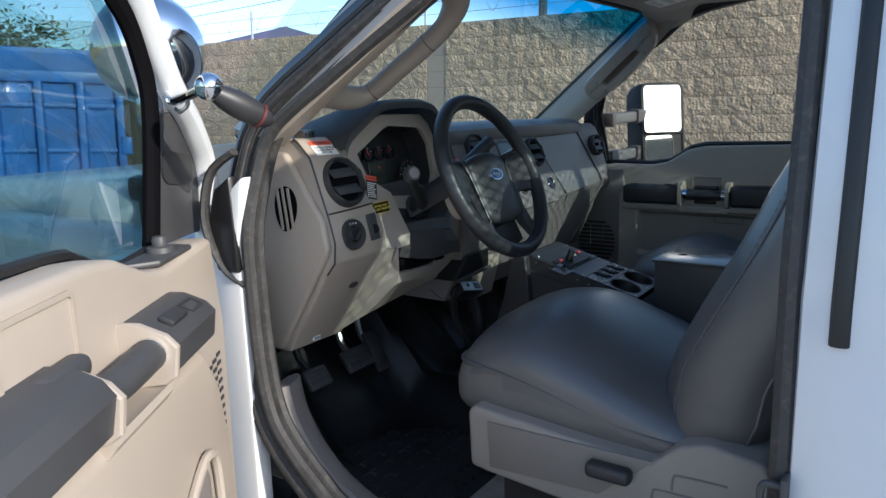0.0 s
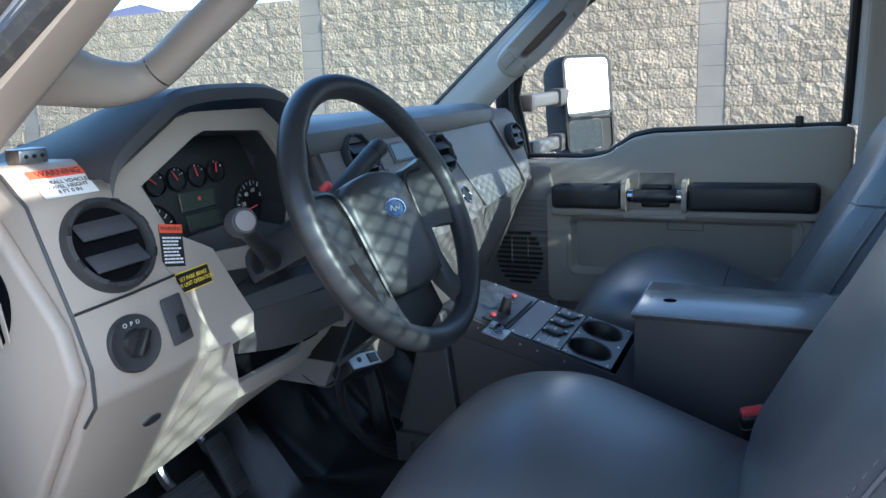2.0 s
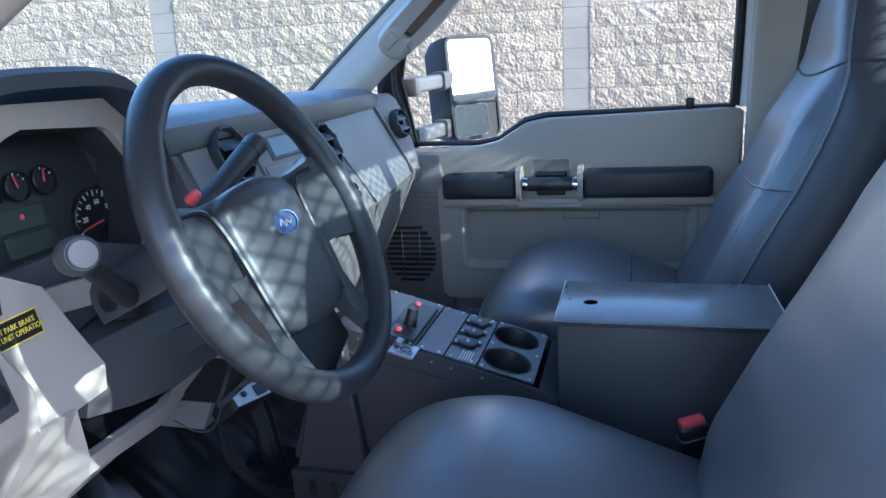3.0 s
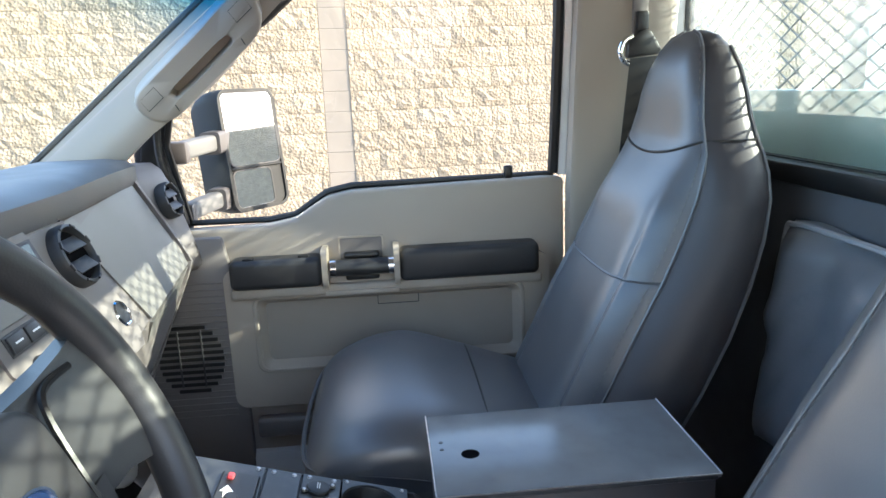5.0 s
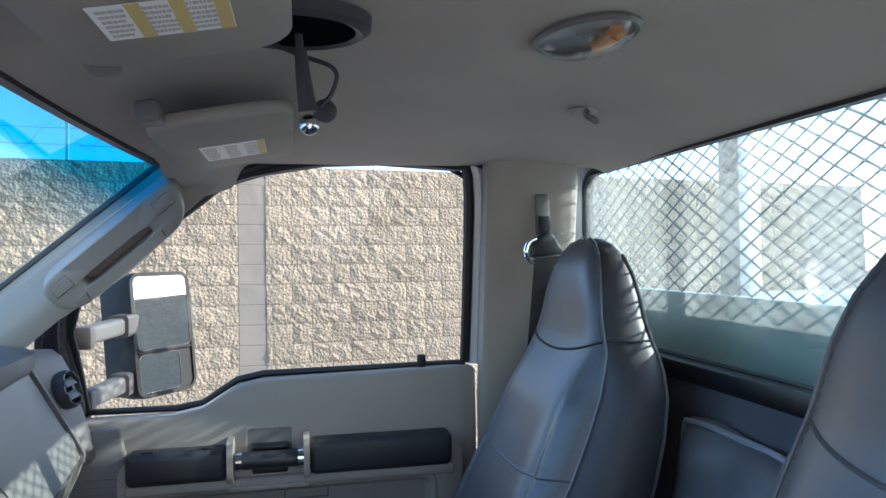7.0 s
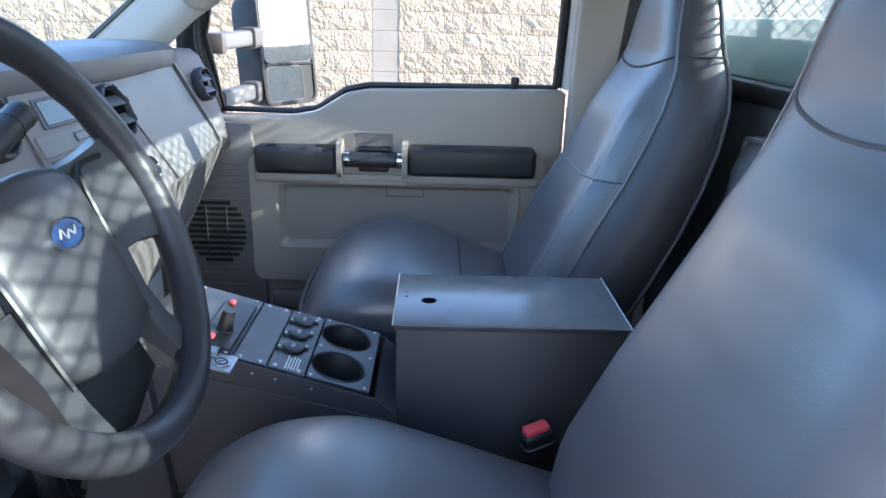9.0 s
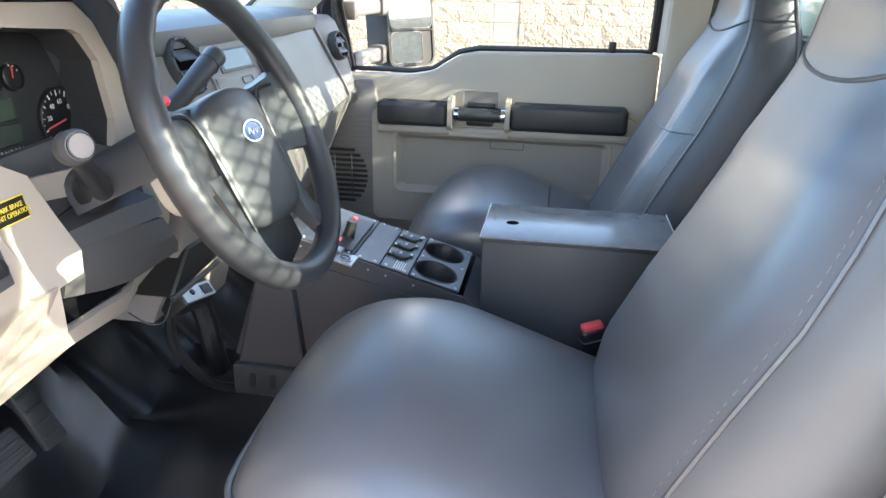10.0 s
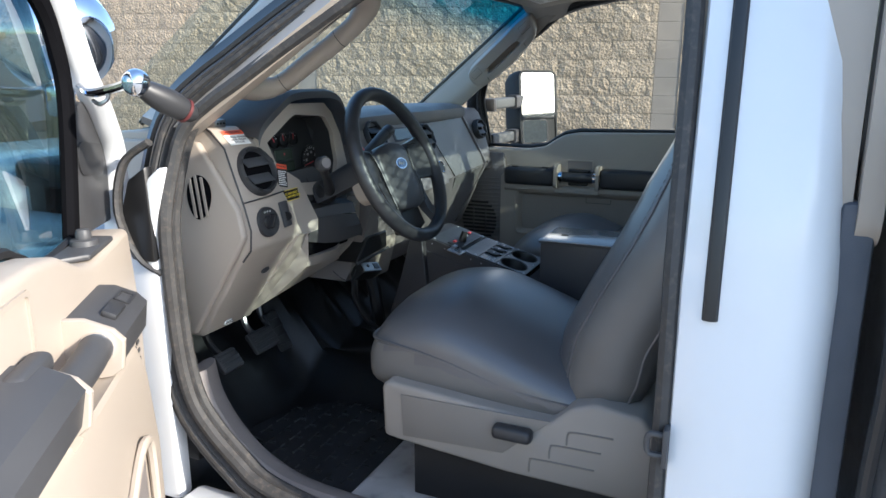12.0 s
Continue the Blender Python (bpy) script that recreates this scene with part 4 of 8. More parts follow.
dpart("outer_skin", lambda b: prism(b, [(s, z - 0.02) for s, z in BELT], "y", -0.13, -0.02, 0.03, 3), WHITE_PAINT)
# swelling of the panel below the arm rest
dpart("lower_bulge", lambda b: prism(b, [(0.26, 0.72), (0.255, 1.00), (0.30, 1.16), (0.36, 1.238), (1.12, 1.245), (1.12, 0.72)], "y", 0.04, 0.108, 0.022, 4), TAUPE, panel)


POD = [(0.045, 1.336), (0.080, 1.334), (0.116, 1.318), (0.130, 1.302), (0.125, 1.262), (0.112, 1.252), (0.045, 1.246)]


def bar(b, profile, runs):
    """The profile carried along the door; each run is a place along it and a shrink of the section."""
    loft(b, [[Vector((s, 0.045 + (n - 0.045) * k, 1.290 + (z - 1.290) * k)) for n, z in profile] for s, k in runs])


dpart("switch_pod", lambda b: bar(b, POD, ((0.345, 0.90), (0.352, 0.97), (0.366, 1.0), (0.536, 1.0))), CHARCOAL, panel, "dark grey switch pod", 25)
dpart("window_switch", lambda b: rbox(b, (-0.030, -0.012, -0.002), (0.030, 0.012, 0.009), 0.004, 2, axes((0.475, 0.104, 1.324), (1, 0, 0), (0, 0.43, 0.9))), DARK, panel)
dpart("lock_switch", lambda b: frame_plate(b, rounded(0.05, 0.026, 0.004), rounded(0.042, 0.018, 0.003), 0.003, axes((0.400, 0.104, 1.323), (1, 0, 0), (0, 0.43, 0.9))), DARK, panel)
dpart("arm_pad", lambda b: bar(b, [(0.045, 1.346), (0.085, 1.344), (0.118, 1.328), (0.133, 1.308), (0.124, 1.262), (0.110, 1.250), (0.045, 1.240)], ((0.730, 1.0), (1.10, 1.02), (1.12, 0.95))), CHARCOAL, panel, "dark padded arm rest", 25)
for s0, k in ((0.536, 1.04), (0.716, 1.07)):
    dpart("handle_bracket", lambda b, s0=s0, k=k: bar(b, POD, ((s0, k), (s0 + 0.004, k + 0.03), (s0 + 0.012, k + 0.03), (s0 + 0.016, k))), TAUPE, panel, "", 20)
dpart("pull_handle", lambda b: tube(b, curve([(0.545, 0.098, 1.296), (0.60, 0.101, 1.296), (0.66, 0.101, 1.295), (0.725, 0.098, 1.295)], 5), 0.0225, 14), CHARCOAL, panel, "dark round pull handle")
dpart("handle_ring", lambda b: tube(b, [(0.553, 0.098, 1.296), (0.561, 0.099, 1.296)], 0.0238, 16), CHROME, panel, "chrome ring")
dpart("handle_trough", lambda b: loft(b, [[Vector((s, n, z)) for n, z in ((0.045, 1.252), (0.100, 1.246), (0.118, 1.250), (0.121, 1.240), (0.110, 1.225), (0.045, 1.22))] for s in (0.54, 0.722)]), TAUPE, panel)
dpart("handle_recess", lambda b: frame_plate(b, rounded(0.165, 0.11, 0.012), rounded(0.150, 0.095, 0.008), 0.004, axes((0.735, 0.055, 1.362), (1, 0, 0), (0, 1, 0))), TAUPE, panel)
dpart("door_release", lambda b: rbox(b, (0.685, 0.058, 1.318), (0.785, 0.090, 1.348), 0.012, 3), CHARCOAL, panel)
# flat dark panel painted as the shadow inside the slanted map pocket
dpart("map_pocket_shade", lambda b: prism(b, [(0.395, 0.76), (0.40, 1.03), (0.425, 1.072), (0.47, 1.066), (0.70, 0.925), (1.05, 0.88), (1.05, 0.76)], "y", 0.098, 0.1095, 0.002), TAUPE_DARK, panel)
dpart("pocket_lip", lambda b: tube(b, curve([(0.375, 0.115, 0.80), (0.385, 0.118, 1.02), (0.42, 0.12, 1.078), (0.49, 0.115, 1.05), (0.72, 0.115, 0.90), (1.05, 0.115, 0.86)], 5), 0.008, 8), TAUPE, panel)


def grille(b):
    for k in range(11):
        for c in range(3):
            s, z = 0.135 + c * 0.026, 1.150 - k * 0.0185 - c * 0.006
            rbox(b, (s, 0.0545, z), (s + 0.021, 0.0575, z + 0.008), 0.001, 1, Matrix.Identity(4))


dpart("speaker_grille", grille, BLACK, panel, "slanted speaker slots")
pad = dpart("sill_pad", lambda b: prism(b, [(0.205, -0.008), (0.215, 0.05), (0.36, 0.05), (0.40, -0.008)], "z", 1.378, 1.389, 0.004), CHARCOAL)
dpart("lock_button", lambda b: turned(b, [(0, 0.028), (0.010, 0.028), (0.013, 0.022), (0.013, 0.012), (0.022, 0.010), (0.024, 0), (0, 0)], pose(0.285, 0.02, 1.388), 18), CHARCOAL, pad)
dpart("door_bolt", lambda b: turned(b, [(0, 0.012), (0.016, 0.01), (0.02, 0), (0, 0)], axes((0.60, 0.110, 1.02), (1, 0, 0), (0, 1, 0)), 16), CHROME, panel)
# triangular corner patch ahead of the glass, white frame and black channel
dpart("corner_patch", lambda b: prism(b, [(0.232, 1.385), (-0.05, 1.375), (-0.033, 1.469), (0.0, 1.543), (0.067, 1.619), (0.10, 1.627), (0.157, 1.62)], "y", -0.03, -0.006, 0.006), CHARCOAL, None, "dark grey plastic corner patch")
dpart("patch_recess", lambda b: plate(b, rounded(0.16, 0.062, 0.03), 0.003, axes((0.10, -0.0055, 1.518), (1, 0, 0.12), (0, 1, 0))), DARK)
FR = [(-0.015, 0.0, 1.33), (-0.035, 0.004, 1.50), (0.035, 0.008, 1.595), (0.135, 0.008, 1.68), (0.25, 0.004, 1.825), (0.38, -0.01, 1.895), (0.75, -0.06, 1.945), (1.05, -0.075, 1.935), (1.10, -0.065, 1.86), (1.11, -0.045, 1.44)]
dpart("window_frame", lambda b: tube(b, curve(FR, 6), 0.024, 10, flat=1.1, up=(0, 1, 0)), WHITE_PAINT, None, "white door window frame")
CH = [(0.24, -0.014, 1.385), (0.185, -0.012, 1.62), (0.212, -0.010, 1.725), (0.275, -0.010, 1.80), (0.40, -0.02, 1.862), (0.75, -0.055, 1.905), (1.03, -0.065, 1.90), (1.075, -0.06, 1.85), (1.09, -0.04, 1.44)]
dpart("glass_channel", lambda b: tube(b, curve(CH, 6), 0.021, 8, flat=0.7, up=(0, 1, 0)), VOID, None, "black rubber glass channel")
dpart("belt_seal", lambda b: tube(b, curve([(0.22, -0.012, 1.392), (0.40, -0.012, 1.385), (0.50, -0.012, 1.42), (0.60, -0.012, 1.44), (1.10, -0.012, 1.45)], 5), 0.009, 6), BLACK)
dpart("door_glass", lambda b: plate(b, [(0.235, 1.36), (0.185, 1.62), (0.28, 1.79), (0.42, 1.865), (0.78, 1.90), (1.06, 1.89), (1.09, 1.36)], 0.004, axes((0, -0.022, 0), (1, 0, 0), (0, -1, 0))), GLASS_DOOR, None, "slightly tinted door glass")

# ---- spotlight clamped to the front of the left door frame ----
spot = thing("spotlight", (-1.06, 0.23, 1.60), "chrome spotlight with a dark grip handle on the door frame", "lamp")
bm = B()
tube(bm, curve([(-1.03, 0.30, 1.665), (-1.06, 0.235, 1.645), (-1.085, 0.15, 1.652), (-1.10, 0.09, 1.662)], 6), 0.0085, 10)
part("shaft", bm, CHROME, spot)
bm = B()
bmesh.ops.create_uvsphere(bm, u_segments=20, v_segments=14, radius=0.023, matrix=Matrix.Translation((-1.10, 0.078, 1.662)))
part("joint", bm, CHROME, spot, "chrome ball joint")
bm = B()
gl = [Vector((-1.095, 0.075, 1.655)).lerp(Vector((-0.995, 0.052, 1.602)), k / 12) for k in range(13)]
tube(bm, gl, 0.0195, 16, taper=lambda u: 0.45 + 0.75 * math.sin(math.pi * min(1, 0.12 + 0.80 * u)) if u < 0.97 else 0.3)
grip = part("grip", bm, DARK, spot, "dark knurled grip")
bm = B()
tube(bm, [gl[9], gl[9].lerp(gl[10], 0.55)], 0.0222, 16)
part("grip_band", bm, GRIP_RED, grip, "dark red band")
bm = B()
turned(bm, [(0, -0.095), (0.05, -0.088), (0.088, -0.06), (0.105, -0.02), (0.105, 0.012), (0.098, 0.02), (0, 0.024)], axes((-1.008, 0.368, 1.745), (1, 0, 0), (0.25, 0.95, 0.1)), 32)
part("lamp_head", bm, CHROME, spot, "round chrome lamp head")
bm = B()
rbox(bm, (-1.065, 0.315, 1.60), (-1.02, 0.35, 1.66), 0.01, 3)
part("bracket", bm, CHROME, spot)
bm = B()
tube(bm, curve([(-1.062, 0.225, 1.63), (-1.075, 0.195, 1.625), (-1.07, 0.18, 1.635), (-1.062, 0.19, 1.65)], 4), 0.004, 6)
part("clip", bm, STEEL, spot)

# ---- the closed right door ----
rdoor = thing("right_door", (0.97, -0.25, 0.7), "closed truck door with a taupe panel and dark arm rest", "door")
RB = [(0.125, 0.70), (0.118, 1.30), (0.16, 1.372), (0.24, 1.378), (0.02, 1.378), (-0.045, 1.39), (-0.125, 1.44), (-0.185, 1.452), (-0.66, 1.462), (-0.712, 1.458), (-0.715, 0.72)]
RB = [(0.24, 0.70), (0.24, 1.375)] + RB[4:]
bm = B()
prism(bm, RB, "x", 0.93, 0.985, 0.012, 3)
rpanel = part("inner_panel", bm, TAUPE, rdoor, "taupe moulded door panel")
bm = B()
prism(bm, [(y, z - 0.02) for y, z in RB], "x", 0.99, 1.03, 0.01, 2)
part("outer_skin", bm, WHITE_PAINT, rdoor)


def rx(name, lo, hi, mat, r=0.008, parent=None, label="", seg=3):
    b = B()
    rbox(b, lo, hi, r, seg)
    return part(name, b, mat, parent or rpanel, label)


# raised lower moulding with a framed pocket
bm = B()
frame_plate(bm, [(y, z) for y, z in rounded(0.80, 0.36, 0.03)], [(y + 0.0, z + 0.01) for y, z in rounded(0.645, 0.175, 0.02)], 0.03, axes((0.93, -0.265, 1.10), (0, -1, 0), (-1, 0, 0)))
part("lower_moulding", bm, TAUPE, rpanel)
bm = B()
PKT = axes((0.93, -0.265, 1.11), (0, -1, 0), (-1, 0, 0))
loft(bm, [[PKT @ Vector((x, y, h)) for x, y in rounded(w, hh, rr)] for w, hh, rr, h in ((0.675, 0.200, 0.026, 0.0295), (0.668, 0.193, 0.026, 0.034), (0.655, 0.182, 0.022, 0.034), (0.645, 0.172, 0.02, 0.028), (0.615, 0.148, 0.014, 0.002))], caps=False)
part("pocket_rim", bm, TAUPE, rpanel)
# back of the pocket, recess shade painted in as a darker taupe
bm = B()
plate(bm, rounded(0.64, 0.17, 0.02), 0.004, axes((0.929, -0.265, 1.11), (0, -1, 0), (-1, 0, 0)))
part("pocket_back", bm, POCKET_SHADED, rpanel)
bm = B()
frame_plate(bm, rounded(0.104, 0.026, 0.003), rounded(0.100, 0.022, 0.002), 0.001, axes((0.925, -0.285, 1.176), (0, -1, 0), (-1, 0, 0)))
part("plaque", bm, DARK, rpanel)
rx("arm_shelf", (0.885, -0.645, 1.205), (0.935, 0.118, 1.232), TAUPE, 0.008)
rx("arm_pad_front", (0.872, -0.106, 1.230), (0.94, 0.115, 1.304), DARK, 0.016, None, "dark grey padded arm rest", 4)
rx("arm_pad_rear", (0.872, -0.637, 1.230), (0.94, -0.292, 1.310), DARK, 0.016, None, "dark grey padded arm rest", 4)
for y in (-0.122, -0.295):
    bm = B()
    plate(bm, rounded(0.088, 0.098, 0.022), 0.014, axes((0.908, y + 0.002, 1.272), (-1, 0, 0), (0, 1, 0)))
    part("handle_bracket", bm, TAUPE, rpanel)
bm = B()
rbox(bm, (0.880, -0.290, 1.203), (0.936, -0.110, 1.216), 0.004, 2)
part("handle_tray", bm, TAUPE, rpanel)
for y in (-0.132, -0.273):
    bm = B()
    tube(bm, [(0.888, y - 0.007, 1.272), (0.888, y + 0.007, 1.272)], 0.0235, 16)
    part("handle_ring", bm, CHROME, rpanel, "chrome ring")
bm = B()
tube(bm, [(0.888, -0.128, 1.272), (0.885, -0.17, 1.272), (0.885, -0.235, 1.272), (0.888, -0.278, 1.272)], 0.0205, 14)
part("pull_handle", bm, DARK, rpanel, "dark round pull handle")
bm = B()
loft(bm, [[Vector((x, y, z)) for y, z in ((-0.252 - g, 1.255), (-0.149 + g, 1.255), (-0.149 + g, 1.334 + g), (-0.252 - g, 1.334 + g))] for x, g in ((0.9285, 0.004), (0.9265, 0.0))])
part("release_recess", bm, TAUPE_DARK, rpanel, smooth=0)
bm = B()
frame_plate(bm, rounded(0.112, 0.092, 0.006), rounded(0.103, 0.083, 0.004), 0.004, axes((0.930, -0.2005, 1.2945), (0, -1, 0), (-1, 0, 0)))
part("release_frame", bm, TAUPE, rpanel)
rx("door_release", (0.902, -0.245, 1.288), (0.928, -0.158, 1.303), BLACK, 0.006)
rx("release_latch", (0.895, -0.243, 1.236), (0.925, -0.160, 1.256), BLACK, 0.006)
rx("lower_bin", (0.895, -0.10, 0.835), (0.935, 0.09, 0.885), TAUPE_DARK, 0.01)
rx("lock_post", (0.945, -0.587, 1.46), (0.962, -0.565, 1.492), BLACK, 0.005, rdoor, "black lock post")
rx("armrest_button", (0.885, 0.055, 1.303), (0.902, 0.082, 1.307), BLACK, 0.001)
rx("armrest_button", (0.885, -0.075, 1.303), (0.902, -0.050, 1.309), BLACK, 0.001)


def lean_in(y, z):
    return Vector((0.985 - 0.20 * max(0.0, z - 1.38), y, z))


WIN = [(0.213, 1.385), (0.227, 1.48), (0.240, 1.58), (0.215, 1.665), (0.098, 1.782), (0.010, 1.852), (-0.107, 1.914), (-0.197, 1.941), (-0.33, 1.962), (-0.46, 1.967), (-0.64, 1.956), (-0.683, 1.93), (-0.69, 1.70), (-0.69, 1.465)]
BASE = [(-0.185, 1.46), (-0.125, 1.448), (-0.045, 1.395), (0.02, 1.384)]
loop3 = [lean_in(y, z) for y, z in WIN + BASE]
bm = B()
tube(bm, loop3, 0.0085, 8, True, up=(1, 0, 0))
part("glass_channel", bm, BLACK, rdoor)
bm = B()
tube(bm, curve([lean_in(y, z) + Vector((-0.010, 0, 0.004)) for y, z in WIN[4:]], 3), 0.0135, 8, up=(1, 0, 0))
part("window_seal", bm, BLACK, rdoor, "thick black rubber window seal")
bm = B()
tube(bm, curve([lean_in(y, z) + Vector((-0.004, dy, dz)) for (y, z), dy, dz in ((WIN[8], 0.0, 0.022), (WIN[9], 0.0, 0.022), (WIN[10], -0.008, 0.022), (WIN[11], -0.025, 0.012), (WIN[12], -0.026, 0), (WIN[13], -0.026, 0))], 4), 0.02, 8, flat=0.8, up=(1, 0, 0))
part("window_frame", bm, WHITE_PAINT, rdoor, "white door window frame")
bm = B()
bm.faces.new([bm.verts.new(lean_in(y, z) + Vector((0.004, 0, 0))) for y, z in WIN + BASE])
part("door_glass", bm, GLASS_SIDE, rdoor, "clear door glass", smooth=0)
bm = B()
prism(bm, [(0.214, 1.385), (0.228, 1.48), (0.240, 1.58), (0.236, 1.66), (0.30, 1.60), (0.33, 1.39)], "x", 0.952, 0.978, 0.006)
part("corner_patch", bm, BLACK, rdoor)

# ---- right tow mirror ----
mir = thing("door_mirror", (1.02, 0.27, 1.40), "tall two-glass towing mirror with a dark shell on grey arms", "mirror")
MH = axes((1.352, 0.120, 1.531), (0.81, -0.586, 0.0), (-0.586, -0.81, 0.095))
bm = B()
rings = []
for sc, d, dx in ((0.97, 0.012, 0.0), (1.0, 0.004, 0.0), (1.0, -0.035, -0.002), (0.96, -0.075, -0.006), (0.84, -0.105, -0.012), (0.45, -0.12, -0.016)):
    rings.append([MH @ Vector((x * sc + dx, y * sc, d)) for x, y in rounded(0.222, 0.352, 0.036, 6)])
loft(bm, rings)
part("shell", bm, MIRROR_SHELL, mir, "dark grey mirror shell", smooth=50)
bm = B()
frame_plate(bm, rounded(0.221, 0.351, 0.036), rounded(0.202, 0.332, 0.026), 0.006, MH @ pose(0, 0, 0.012))
part("rim", bm, MIRROR_SHELL, mir, "grey rim round the glasses")


def glass_pane(name, w, h, cx, cy):
    b = B()
    frame_plate(b, rounded(w + 0.008, h + 0.008, 0.02), rounded(w, h, 0.017), 0.005, MH @ pose(cx, cy, 0.0125))
    fr = part(name, b, BLACK, mir)
    b = B()
    plate(b, rounded(w, h, 0.017), 0.003, MH @ pose(cx, cy, 0.013))
    part("glass", b, MIRROR, fr, "mirror glass")


glass_pane("upper_frame", 0.194, 0.204, 0.0, 0.061)
glass_pane("lower_frame", 0.145, 0.104, -0.023, -0.109)
bm = B()
rbox(bm, (-0.100, -0.052, 0.012), (0.100, -0.046, 0.02), 0.002, 1, MH)
part("divider", bm, MIRROR_SHELL, mir)
for z in (1.556, 1.398):
    bm = B()
    rbox(bm, (1.045, 0.222, z - 0.032), (1.085, 0.285, z + 0.026), 0.010, 2)
    a = part("arm_root", bm, COLUMN_GREY, mir, "grey arm socket")
    bm = B()
    loft(bm, [[Vector((x, y + w, z + h)) for w, h in rounded(0.044, 0.046, 0.012)] for x, y, z in ((1.07, 0.250, z), (1.16, 0.226, z + 0.004), (1.27, 0.196, z + 0.009))])
    part("arm", bm, MIRROR_ARM, a, "pale grey telescoping arm")
    bm = B()
    loft(bm, [[Vector((x, y + w, z + h)) for w, h in rounded(0.056, 0.062, 0.012)] for x, y, z in ((1.225, 0.205, z + 0.006), (1.25, 0.198, z + 0.008), (1.345, 0.165, z + 0.012))])
    part("clamp", bm, COLUMN_GREY, a)
bm = B()
rbox(bm, (0.985, 0.262, 1.375), (1.04, 0.335, 1.625), 0.012)
part("base", bm, BLACK, mir)


# ---- grab handles on the front pillars ----
def pillar_handle(s):
    h = thing("grab_handle", (0.02 + s * 0.73, 0.1, 1.65), "moulded taupe grab handle on the windscreen pillar", "handle", "pillar grab handles")
    if s < 0:
        way = curve([(-0.77, 0.195, 1.672), (-0.715, 0.182, 1.660), (-0.662, 0.172, 1.648), (-0.620, 0.146, 1.655), (-0.605, 0.08, 1.70), (-0.592, 0.010, 1.748), (-0.588, -0.045, 1.79), (-0.61, -0.085, 1.835), (-0.69, -0.10, 1.88)], 6)
        b = B()
        tube(b, way, 0.0195, 14, flat=1.1, up=(0, 0, 1), taper=lambda u: 1.0 + 1.0 * max(0.0, 0.36 - u) / 0.36 + 0.8 * max(0.0, u - 0.74) / 0.26)
        part("bar", b, TAUPE, h, smooth=60)
        for k in (19, 31):
            b = B()
            tube(b, [way[k] - (way[k + 1] - way[k]) * 0.06, way[k] + (way[k + 1] - way[k]) * 0.06], 0.0202, 14, flat=1.1, up=(0, 0, 1))
            part("seam", b, DARK, h)
        return
    run = Vector((0.03, 0.245, -0.205)).normalized()
    out = Vector((-0.93, -0.28, -0.24))
    out = (out - run * run.dot(out)).normalized()
    side = out.cross(run)

    def at(a, c, d):
        return Vector((0.808, 0.12, 1.75)) + run * a + side * c + out * d
    # a long moulding with a hollow behind its grip
    rim = [(p.x, p.y) for p in curve([(-0.205, -0.040, 0), (-0.190, 0.008, 0), (-0.172, 0.030, 0), (-0.140, 0.043, 0), (-0.060, 0.046, 0), (0.020, 0.046, 0), (0.085, 0.046, 0), (0.128, 0.038, 0), (0.152, 0.012, 0), (0.150, -0.030, 0), (0.120, -0.048, 0), (0.030, -0.050, 0), (-0.070, -0.050, 0), (-0.150, -0.052, 0)], 5, True)]
    hole = []
    for a, c in rim:
        g = math.atan2((c - 0.006) * 6.5, a + 0.014)
        hole.append((-0.014 + 0.088 * math.copysign(abs(math.cos(g)) ** 0.45, math.cos(g)), 0.006 + 0.0125 * math.copysign(abs(math.sin(g)) ** 0.45, math.sin(g))))
    b = B()
    rings = []
    for line, sc, d in ((rim, 1.03, -0.055), (rim, 1.0, -0.010), (rim, 1.0, 0.002), (rim, 0.975, 0.009), (rim, 0.93, 0.012), (hole, 1.10, 0.011), (hole, 1.03, 0.008), (hole, 1.0, 0.0), (hole, 1.0, -0.050)):
        rings.append([at(-0.02 + (a + 0.02) * sc, c * sc, d) for a, c in line])
    loft(b, rings, caps=False)
    grip = part("grip", b, TAUPE, h, smooth=50)
    for a in (-0.118, 0.088):
        b = B()
        tube(b, [at(a, 0.022, 0.0115), at(a + 0.004, 0.036, 0.0115), at(a + 0.008, 0.0445, 0.006)], 0.0012, 5)
        part("seam", b, DARK, grip)
    for a in (-0.160, 0.112):
        b = B()
        tube(b, [at(a - 0.024, -0.034, 0.0112), at(a + 0.020, -0.034, 0.0112), at(a + 0.024, -0.006, 0.0118), at(a - 0.020, -0.006, 0.0118)], 0.0009, 5, True)
        part("screw_cover", b, DARK, grip)


pillar_handle(-1)
pillar_handle(1)


